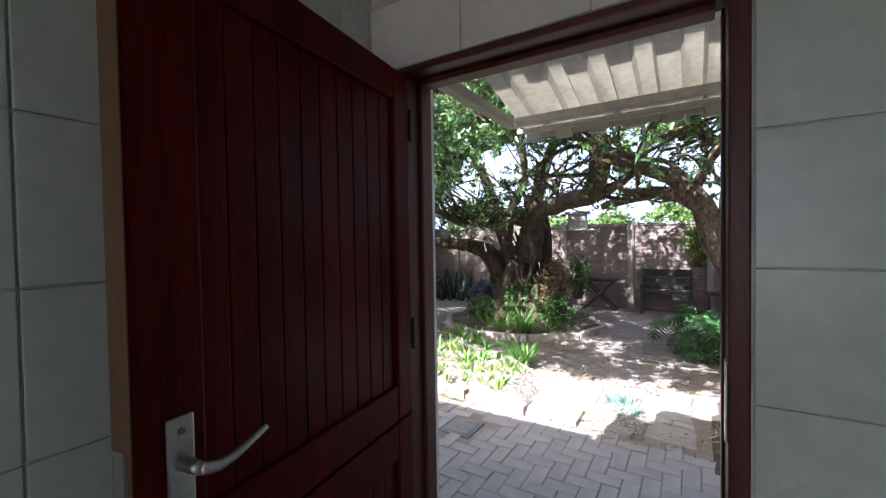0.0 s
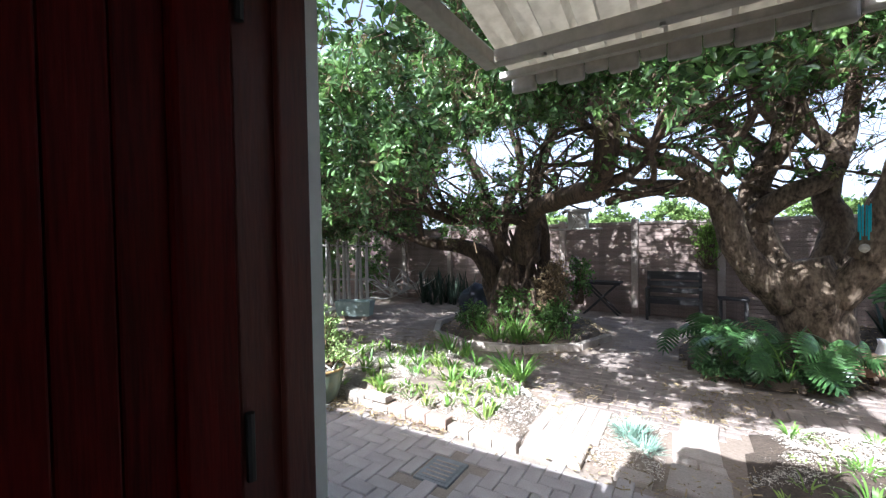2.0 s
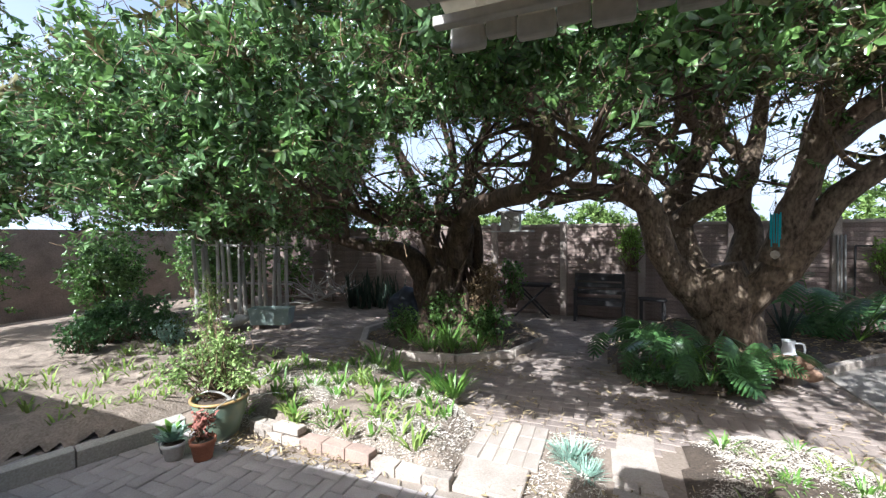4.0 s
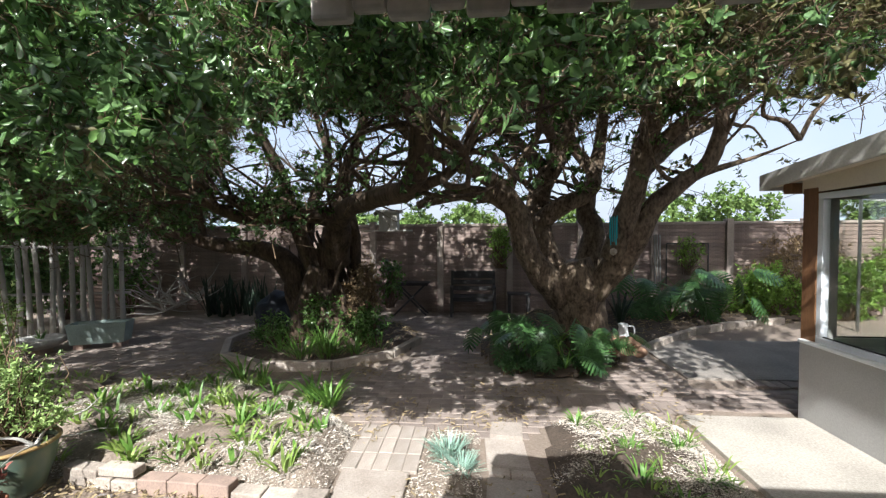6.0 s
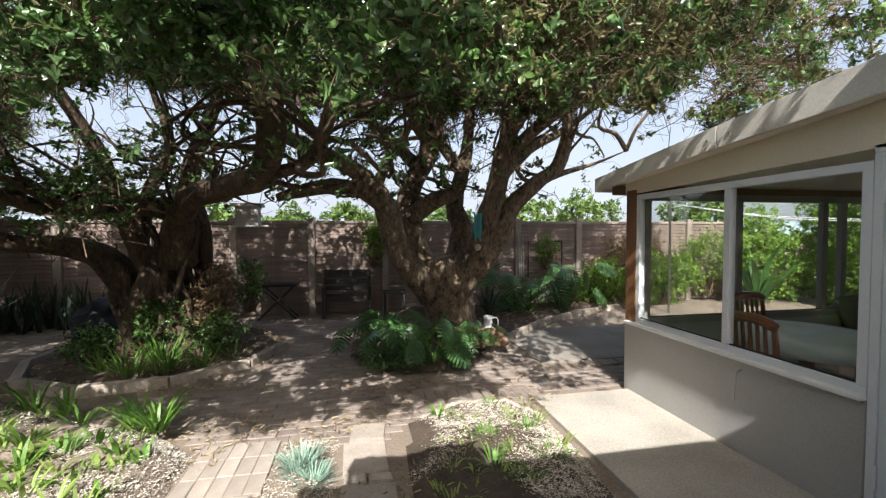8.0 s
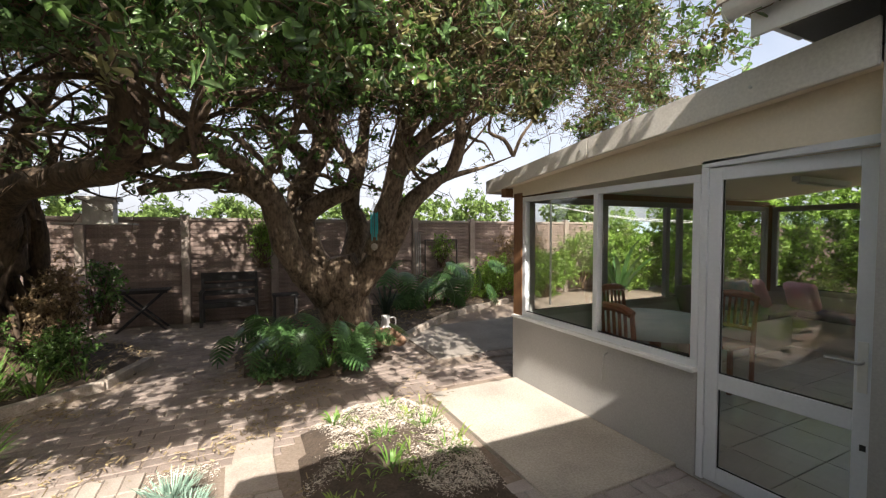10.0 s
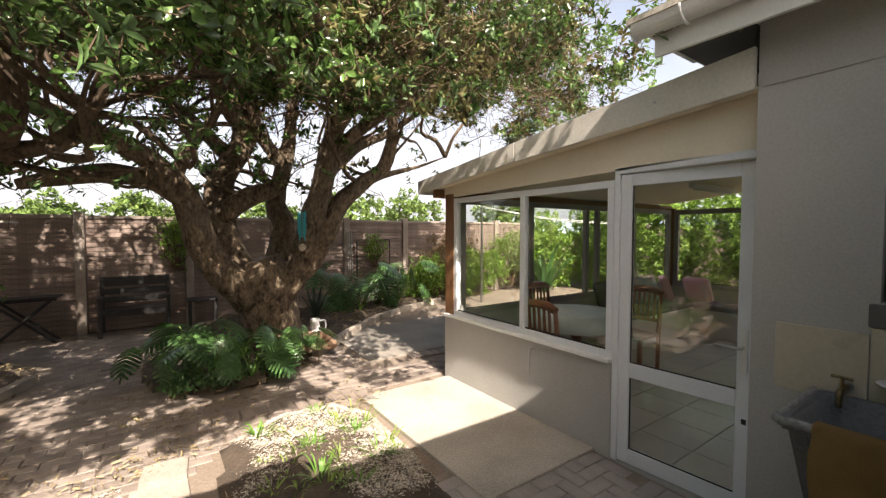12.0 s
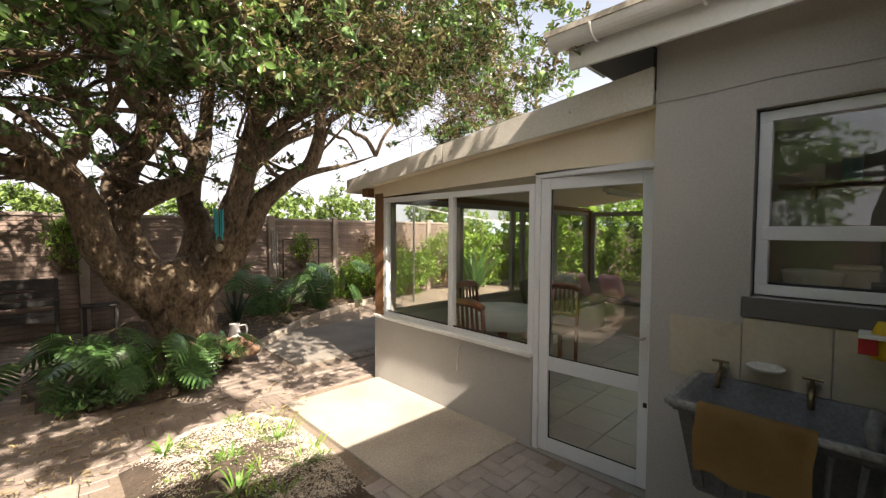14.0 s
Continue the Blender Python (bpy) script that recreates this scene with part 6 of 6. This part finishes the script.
jug = thing("jug", "white enamel jug standing among brown rocks", "jug")
part("body", lathe([(0.06, 0), (0.075, 0.03), (0.08, 0.1), (0.065, 0.17), (0.052, 0.23), (0.062, 0.28), (0.056, 0.28), (0.047, 0.23)], (1.80, 6.58, 0.17), 20), "bone", jug, "", True)
part("handle", T([(1.85, 6.57, 0.42), (1.92, 6.55, 0.42), (1.93, 6.55, 0.32), (1.87, 6.57, 0.25)], 0.010, 8), "bone", jug, "", True)
for k in range(11):
    x, y = 1.68 + prng.uniform(-0.12, 0.24), 6.42 + prng.uniform(-0.16, 0.12)
    bm = bmesh.new()
    bmesh.ops.create_icosphere(bm, subdivisions=2, radius=prng.uniform(0.05, 0.1))
    for v in bm.verts:
        v.co *= 1 + 0.35 * noise.noise(v.co * 14 + Vector((k, 0, 0)))
        v.co.z *= 0.75
    bmesh.ops.translate(bm, vec=(x, y, 0.14 + (0.12 if k % 3 == 0 else 0)), verts=bm.verts)
    tagged(obj("rock", bm, "rock", smooth=True), "brown rounded rock in the tree bed", "rock", "rocks by the jug")

# pole screen, planters and pots
screen = thing("pole_screen", "screen of weathered grey poles behind the planters", "screen")
for k in range(14):
    f = k / 13
    x, y = -7.5 + 1.55 * f, 6.6 + 0.75 * f
    lean = 0.08 * math.sin(k * 2.4)
    part("pole", T([(x, y, -0.03), (x + lean * 0.5, y, 0.8), (x + lean - 0.1 * (1 - f), y + 0.02, 1.60 - 0.06 * math.sin(k * 3))], [0.042, 0.037, 0.031], 8), "weather_wood", screen, "", True)
part("rail", T([(-7.55, 6.66, 0.75), (-5.9, 7.46, 0.7)], 0.024, 6), "weather_wood", screen)
part("rail", T([(-7.55, 6.66, 1.50), (-5.9, 7.46, 1.44)], 0.022, 6), "weather_wood", screen)


def trough(at, turn):
    t = thing("planter", "long grey-green planter on two brick feet", "planter")
    m = pose(*at, 0, 0, turn)
    bm = bmesh.new()
    L = [[bm.verts.new(m @ Vector((sx * a, sy * b, z))) for sx, sy in ((-1, -1), (1, -1), (1, 1), (-1, 1))] for a, b, z in ((0.33, 0.13, 0.06), (0.37, 0.16, 0.36), (0.345, 0.135, 0.36), (0.335, 0.125, 0.30))]
    bm.faces.new(L[0][::-1])
    for p, q in zip(L, L[1:]):
        for j in range(4):
            bm.faces.new((p[j], p[(j + 1) % 4], q[(j + 1) % 4], q[j]))
    bm.faces.new(L[-1])
    part("tub", bm, "planter", t)
    for s in (-0.24, 0.24):
        part("foot", B(s - 0.06, s + 0.06, -0.12, 0.12, -0.03, 0.058, 0.006, m), "red_brick", t)


trough((-5.72, 6.72, 0), 22)
bowlp = thing("bowl_planter", "shallow round grey planter with a small plant", "planter")
part("bowl", lathe([(0.18, 0.06), (0.27, 0.12), (0.30, 0.2), (0.28, 0.2), (0.2, 0.17)], (-6.3, 6.35, 0), 22), "weather_wood", bowlp, "", True)
part("foot", B(-6.4, -6.2, 6.25, 6.45, -0.03, 0.058, 0.005), "red_brick", bowlp)
tuft("bowl_plant", (-6.3, 6.35, 0.19), 14, 0.14, 0.02, "strap", "small green plant in a shallow planter", "plant")

bigpot = thing("glazed_pot", "large mottled green and ochre glazed bowl pot", "pot")
part("body", lathe([(0.105, 0), (0.14, 0.05), (0.18, 0.17), (0.203, 0.29), (0.213, 0.33), (0.203, 0.34), (0.187, 0.28)], (-3.02, 3.42, -0.01), 32), "glazed", bigpot, "", True)
part("rim", T([(-3.02 + 0.21 * math.cos(math.pi * k / 16), 3.42 + 0.21 * math.sin(math.pi * k / 16), 0.325) for k in range(33)], 0.013, 8), "ochre", bigpot, "ochre rolled rim", True)
part("soil", lathe([(0.19, 0.29), (0.19, 0.30)], (-3.02, 3.42, -0.01), 24), "soil", bigpot)
for name, at, r, h, m_, lab in (("flower_pot", (-2.84, 3.12, -0.005), 0.085, 0.15, "terracotta", "terracotta flower pot with a reddish seedling"), ("flower_pot", (-3.04, 3.04, -0.005), 0.08, 0.13, "white_pot", "stained white flower pot with a succulent"), ("flower_pot", (-3.17, 3.1, -0.005), 0.085, 0.14, "grey_pot", "dark grey flower pot with a succulent")):
    p = thing(name, lab, "pot", "small flower pots")
    part("body", lathe([(r * 0.72, 0), (r * 0.95, h * 0.78), (r * 1.06, h * 0.8), (r * 1.08, h), (r * 0.95, h), (r * 0.9, h * 0.85)], at, 22), m_, p, "", True)
    part("soil", lathe([(r * 0.9, h * 0.86), (r * 0.9, h * 0.88)], at, 18), "soil", p)
tuft("succulent", (-3.06, 3.06, 0.12), 26, 0.13, 0.06, "succulent", "blue-green rosette succulent in a small pot", "succulent", lean=(0.3, 1.2), droop=0.2)
tuft("succulent", (-3.17, 3.12, 0.13), 20, 0.12, 0.05, "strap", "green rosette succulent in a small pot", "succulent", lean=(0.3, 1.2), droop=0.2)
M["red_leaf"] = mat("reddish_leaf", (0.30, 0.10, 0.08), (0.2, 0.09, 0.06), 0.6, 5, 50, 0.05, island=0.3)
shrub("seedling", (-2.86, 3.14, 0.26), (0.1, 0.1, 0.14), 34, 0.04, "red_leaf", "thin reddish seedling in a terracotta pot", 8, category="plant", per=6)


def dead_branch(at, n, length, label, material="weather_wood"):
    t = thing("dead_branch", label, "branch", "dead branches")
    for k in range(n):
        a, e = prng.uniform(0, 6.283), prng.uniform(0.05, 0.7)
        pts = [Vector(at)]
        d = Vector((math.cos(a) * math.cos(e), math.sin(a) * math.cos(e), math.sin(e)))
        for s in range(4):
            d = (d + Vector(prng.normal(0, 0.3, 3))).normalized()
            q = pts[-1] + d * length / 4
            q.z = max(q.z, 0.02)
            pts.append(q)
        r = length * prng.uniform(0.016, 0.03)
        part("limb", T(pts, [r, r * 0.8, r * 0.6, r * 0.4, r * 0.15], 6), material, t, "", True)


for at in ((-6.4, 9.1, 0.2), (-6.0, 9.2, 0.3), (-6.9, 9.2, 0.25), (-6.5, 8.9, 0.1)):
    dead_branch(at, 8, 0.95, "bare grey dead branches heaped by the wall")
dead_branch((-2.93, 3.46, 0.29), 6, 0.42, "bare grey forked sticks in the pot")
bm = bmesh.new()
bmesh.ops.create_icosphere(bm, subdivisions=4, radius=0.36)
for v in bm.verts:
    v.co *= 1 + 0.3 * noise.noise(v.co * 5) + 0.12 * noise.noise(v.co * 14)
    v.co.z = max(-0.27, v.co.z) * 1.1
bmesh.ops.translate(bm, vec=(-3.55, 7.95, 0.27), verts=bm.verts)
M["bag"] = mat("black_bag", (0.016, 0.02, 0.03), (0.01, 0.011, 0.015), 0.6, 6, 30, 0.4)
tagged(obj("rubbish_bag", bm, "bag", smooth=True), "full black refuse bag beside the gnarled tree", "bag")
frame_t = thing("trellis", "dark metal trellis frame fixed to the garden wall", "trellis")
for p, q in (((3.7, 1.42), (4.5, 1.42)), ((3.7, 1.42), (3.7, 0.6)), ((4.5, 1.42), (4.5, 0.6))):
    part("bar", T([(p[0], 9.66, p[1]), (q[0], 9.66, q[1])], 0.014, 6), "dark_wood", frame_t)
for k in range(3):
    part("rod", T([(3.46 + 0.05 * k, 9.64, 1.6), (3.48 + 0.05 * k, 9.64, 0.55)], 0.012, 6), "grey_alu", frame_t)

drain = thing("drain_cover", "square cast concrete drain cover set in the paving", "drain cover")
part("frame", B(-1.49, -1.23, 2.80, 3.10, -0.04, 0.004, 0.004), "grey_pot", drain)
part("lid", B(-1.465, -1.255, 2.825, 3.075, -0.03, 0.009, 0.003), "grey_pot", drain)
for k in range(5):
    part("bar", B(-1.45, -1.27, 2.845 + 0.045 * k, 2.86 + 0.045 * k, 0.008, 0.013, 0.002), "wall_post", drain)


# ---- kerbs, slabs and bricks, piece by piece ----
def kerb_run(parent, pts, piece, width, z0, z1, material, gap=0.008, name="kerb_stone", jitter=0.006):
    """Blocks set end to end along a line."""
    for (x0, y0), (x1, y1) in zip(pts, pts[1:]):
        L = math.hypot(x1 - x0, y1 - y0)
        n = max(1, round(L / piece))
        a = math.degrees(math.atan2(y1 - y0, x1 - x0))
        for k in range(n):
            f = (k + 0.5) / n
            m = pose(x0 + (x1 - x0) * f, y0 + (y1 - y0) * f, prng.normal(0, jitter), prng.normal(0, 1.5), prng.normal(0, 1.2), a + prng.normal(0, 1.5))
            part(name, B(-L / n / 2 + gap / 2, L / n / 2 - gap / 2, -width / 2, width / 2, z0, z1, 0.008, m), material, parent)


ring = tagged(thing("kerb_ring", "round kerb of worn stone blocks about the tree bed", "kerb"), kind="structure")
arc = [(-2.45 + 1.45 * math.cos(a), 7.25 + 1.42 * math.sin(a)) for a in [math.pi * (0.88 + 1.12 * i / 6) for i in range(7)]]
kerb_run(ring, arc, 0.85, 0.1, -0.05, 0.075, "kerb", 0.012)
edge = tagged(thing("kerb_tree_bed", "low brick edging of the big tree's bed", "kerb"), kind="structure")
kerb_run(edge, [(1.75, 6.42), (2.15, 6.85), (2.75, 7.42), (3.4, 8.0), (4.3, 8.5), (5.4, 8.92)], 0.3, 0.09, -0.05, 0.09, "kerb")
kb = tagged(thing("kerb_left_bed", "low wall of loose red and grey bricks along the bed", "kerb"), kind="structure")
kerb_run(kb, [(-2.86, 3.61), (-2.28, 3.55)], 0.22, 0.10, -0.03, 0.045, "kerb")
kerb_run(kb, [(-2.86, 3.61), (-2.3, 3.56)], 0.23, 0.10, 0.05, 0.108, "kerb")
kerb_run(kb, [(-2.27, 3.55), (-1.62, 3.50)], 0.215, 0.105, -0.03, 0.08, "red_brick")
kerb_run(kb, [(-1.61, 3.50), (-1.0, 3.455)], 0.215, 0.105, -0.03, 0.062, "kerb")
kf = tagged(thing("kerb_dug_bed", "plain cast concrete kerb beside the dug earth", "kerb"), kind="structure")
kerb_run(kf, [(-3.40, 3.38), (-3.62, 2.72), (-3.9, 1.9)], 0.9, 0.13, -0.05, 0.12, "slab")
flags = tagged(thing("stepping_slabs", "worn concrete slabs set as stepping stones", "paving"), kind="structure")
for poly in ([(-0.05, 3.47), (0.30, 3.42), (0.30, 3.76), (-0.03, 3.80)], [(-0.03, 3.93), (0.27, 3.90), (0.26, 4.28), (-0.04, 4.32)], [(-0.35, 3.45), (-0.13, 3.44), (-0.12, 3.56), (-0.34, 3.58)], [(-1.0, 3.45), (-0.56, 3.45), (-0.56, 3.80), (-1.03, 3.83)],
             [(-0.02, 3.815), (0.12, 3.805), (0.12, 3.90), (-0.02, 3.91)], [(0.135, 3.80), (0.29, 3.79), (0.28, 3.88), (0.135, 3.89)], [(0.0, 4.36), (0.26, 4.34), (0.28, 4.6), (0.02, 4.6)]):
    part("slab", prism(poly, -0.05, 0.016, 0.006), "flag", flags)


def brick_mesh(name, lx, ly, material):
    """A bevelled paver about its own middle, its top at zero."""
    bm = bmesh.new()
    b = 0.005
    hx, hy = lx / 2 - 0.0025, ly / 2 - 0.0025
    rows = [[bm.verts.new((sx * (hx - i), sy * (hy - i), z)) for sx, sy in ((-1, -1), (1, -1), (1, 1), (-1, 1))] for i, z in ((0, -0.03), (0, -b), (b, 0))]
    for p, q in zip(rows, rows[1:]):
        for j in range(4):
            bm.faces.new((p[j], p[(j + 1) % 4], q[(j + 1) % 4], q[j]))
    bm.faces.new(rows[-1])
    ob = obj(name, bm, material)
    me = ob.data
    bpy.data.objects.remove(ob)
    return me


def lay(parent, places, lx, ly, material, rest_material, near, lift=0.0, uneven=0.0025):
    """Pavers at (x, y, turned): those near the walk are objects, the rest one joined mesh."""
    meshes = brick_mesh("brick", lx, ly, material)
    nv = np.array([v.co for v in meshes.vertices])
    nf = np.array([tuple(p.vertices) for p in meshes.polygons])
    V, F, made = [], [], 0
    for x, y, turn in places:
        z = lift + prng.normal(0, uneven)
        m = pose(x, y, z, prng.normal(0, 0.5), prng.normal(0, 0.5), turn + prng.normal(0, 0.6))
        if near(x, y) and made < 300:
            o = new("brick", meshes)
            o.parent, o.matrix_basis = parent, m
            made += 1
        else:
            a = np.array(m)
            F.append(nf + len(V) * len(nv))
            V.append(nv @ a[:3, :3].T + a[:3, 3])
    if V:
        tagged(fast("brick_rest", np.concatenate(V), np.concatenate(F), rest_material, parent), kind="stuff")


patio = bpy.data.objects["patio_bed"]
W = 0.108
places = []
for i in range(-40, 26):
    for j in range(10, 32):
        d = (i - j) % 4
        x, y = i * W, j * W
        if d == 0:
            places.append((x + W, y + W / 2, 0))
        elif d == 3:
            places.append((x + W / 2, y + W, 90))
places = [(x, y, t) for x, y, t in places if -4.1 < x < 2.66 and 1.2 < y < 3.36 and not (-1.56 < x < -1.16 and 2.73 < y < 3.17)]
lay(patio, places, 2 * W, W, "paver", "paver_rest", lambda x, y: -1.95 < x < 0.6 and 2.0 < y < 3.4)

garden = structure("paving_bed", B(-1.02, 1.62, 4.36, 4.6, -0.06, -0.035), "sand_joint", "sand bed under the garden bricks", "paving")


def in_poly(x, y, poly):
    c = False
    for (x0, y0), (x1, y1) in zip(poly, poly[1:] + poly[:1]):
        if (y0 > y) != (y1 > y) and x < (x1 - x0) * (y - y0) / (y1 - y0) + x0:
            c = not c
    return c


places = []
y = 4.42
row = 0
while y < 9.6:
    x = -6.2 + (0.11 if row % 2 else 0)
    while x < 5.0:
        q = (x + prng.normal(0, 0.004), y + prng.normal(0, 0.004))
        left_ok = q[0] > -1.15 - 0.75 * max(0, q[1] - 4.5) or (q[1] > 5.5 and q[0] > -6.0 and prng.random() > 0.12)
        if left_ok and not in_poly(*q, TREE_BED) and not in_poly(*q, RIGHT_BED) and not in_poly(*q, LEFT_BED) and (q[0] + 2.42) ** 2 + (q[1] - 7.25) ** 2 > 1.62 ** 2 \
                and not (q[0] > 1.55 and q[1] < 5.02) and not (q[0] > 2.12 and q[1] > 5.6) and not in_poly(*q, ALOE_BED):
            places.append((*q, 0))
        x += 0.221
    y += 0.1095
    row += 1
lay(garden, places, 0.22, 0.108, "clay", "clay_rest", lambda x, y: y < 5.7 and -1.2 < x < 2.0, -0.015, 0.0018)
path = structure("path_bed", B(-1.07, -0.56, 3.84, 4.5, -0.05, -0.006), "sand_joint", "sand bed under the path bricks", "paving")
lay(path, [(-1.0 + 0.1085 * i, 3.95 + 0.2205 * j, 90) for i in range(5) for j in range(3)], 0.22, 0.108, "flag", "flag", lambda x, y: True)
soldier = structure("soldier_bed", B(0.0, 2.1, 5.0, 5.25, -0.06, -0.045), "sand_joint", "sand bed under the edging bricks", "paving")
lay(soldier, [(0.3 + 0.112 * i, 5.08 + 0.07 * math.sin(i * 0.4), 90) for i in range(14)] , 0.22, 0.108, "clay", "clay_rest", lambda x, y: True, -0.004)
far_edge = structure("slab_edge_bed", B(2.2, 6.8, 5.64, 5.83, -0.05, -0.03), "sand_joint", "sand bed under a course of bricks", "paving")
lay(far_edge, [(2.8 + 0.112 * i, 5.735, 90) for i in range(34)], 0.19, 0.108, "clay", "clay_rest", lambda x, y: True, 0.0)


weed_v, weed_f = {}, {}


def add_weed(where, at, n, length, width, droop):
    V, F = blades(prng, at, n, length, width, droop=droop)
    b = len(weed_v.setdefault(where, []))
    weed_v[where] += V
    weed_f.setdefault(where, []).extend([tuple(i + b for i in q) for q in F])


for k in range(150):
    x, y = prng.uniform(-6.2, -3.95), prng.uniform(2.9, 5.3)
    if in_poly(x, y, FAR_LEFT_BED):
        add_weed("dug", (x, y, 0.08), 8, prng.uniform(0.1, 0.2), 0.022, 0.5)

for k in range(75):
    x, y = prng.uniform(-3.6, -1.2), prng.uniform(3.6, 5.2)
    if in_poly(x, y, LEFT_BED):
        add_weed("left", (x, y, 0.09), 11, prng.uniform(0.1, 0.19), 0.028, 0.8)
for k in range(22):
    x, y = prng.uniform(0.5, 1.55), prng.uniform(3.4, 4.7)
    if in_poly(x, y, RIGHT_BED):
        add_weed("right", (x, y, 0.05), 10, prng.uniform(0.07, 0.15), 0.016, 0.9)
for where, lab in (("dug", "small green weeds in the dug earth"), ("left", "yellow-green weeds in the pale mulched bed"), ("right", "yellow-green weeds in the white mulched bed")):
    tagged(fast("weeds", weed_v[where], weed_f[where], "weed"), lab, "weeds", kind="stuff")

# ---- mulch, litter and pebbles ----
M["straw"] = mat("straw_mulch", (0.68, 0.63, 0.55), (0.38, 0.33, 0.27), 0.9, 14, 90, 0.5, island=0.5)
M["white_mulch"] = mat("white_chips", (0.72, 0.66, 0.57), (0.42, 0.36, 0.29), 0.9, 14, 90, 0.5, island=0.35)
def chips(name, n, where, size, material, label, z0, lumpy=0.02, parent=None):
    """Many small flat curled chips lying on the ground."""
    V, F, k = [], [], 0
    while k < n:
        x, y, z = where()
        if x is None:
            continue
        a, L, w = prng.uniform(0, 6.283), size * prng.uniform(0.5, 1.9), size * prng.uniform(0.12, 0.34)
        c, s = math.cos(a), math.sin(a)
        tz = prng.normal(0, 0.35)
        z = z + z0 + prng.uniform(0, lumpy)
        b = len(V)
        for u, v, h in ((-L, -w, 0), (L, -w * 0.7, 0.1 * L), (L * 0.9, w, 0.25 * L), (-L * 0.8, w, 0.1 * L)):
            V.append((x + (u * c - v * s) / 2, y + (u * s + v * c) / 2, z + h + u * tz * 0.3))
        F.append((b, b + 1, b + 2, b + 3))
        k += 1
    return tagged(fast(name, V, F, material), label, "ground litter", kind="stuff")


def inside_bed(poly, dense, height=0.0):
    xs, ys = [p[0] for p in poly], [p[1] for p in poly]

    def pick():
        x, y = prng.uniform(min(xs), max(xs)), prng.uniform(min(ys), max(ys))
        if not in_poly(x, y, poly) or noise.noise(Vector((x * 1.6, y * 1.6, 5))) + dense(x, y) < prng.normal(0, 0.12):
            return None, None, None
        return x, y, soil_height(x, y, poly, height) if height else 0.0

    return pick


chips("bark_mulch", 36000, inside_bed(LEFT_BED, lambda x, y: 0.08, 0.11), 0.0125, "straw", "pale bark mulch strewn over the bed", 0.004)
chips("white_mulch", 26000, inside_bed(RIGHT_BED, lambda x, y: 0.36 - 2.0 * abs((x - 1.08) * 0.5) - 1.2 * max(0, 3.8 - y), 0.07), 0.0105, "white_mulch", "pale chipped mulch strewn over the bed", 0.004)
chips("pale_mulch", 1500, inside_bed(ALOE_BED, lambda x, y: 0.2, 0.03), 0.014, "white_mulch", "pale mulch strewn over the small bed", 0.004)
chips("leaf_litter", 2600, inside_bed([(-3.6, 3.3), (0.4, 3.3), (2.1, 4.9), (2.1, 5.8), (-0.2, 6.2), (-4.5, 6.4)], lambda x, y: -0.12), 0.032, "litter", "dry brown leaves on the paving", 0.006, 0.006)
chips("leaf_litter_beds", 3500, inside_bed(TREE_BED, lambda x, y: 0.2, 0.09), 0.035, "litter", "dry brown leaves under the big tree", 0.004)
chips("leaf_litter_ring", 2000, inside_bed(RING, lambda x, y: 0.3, 0.09), 0.035, "litter", "dry brown leaves in the round bed", 0.004)
chips("kerb_litter", 260, inside_bed([(-3.1, 3.2), (-1.6, 3.35), (-1.6, 3.46), (-3.0, 3.5)], lambda x, y: 0.25), 0.035, "litter", "dry leaves swept against the kerb", 0.006, 0.012)
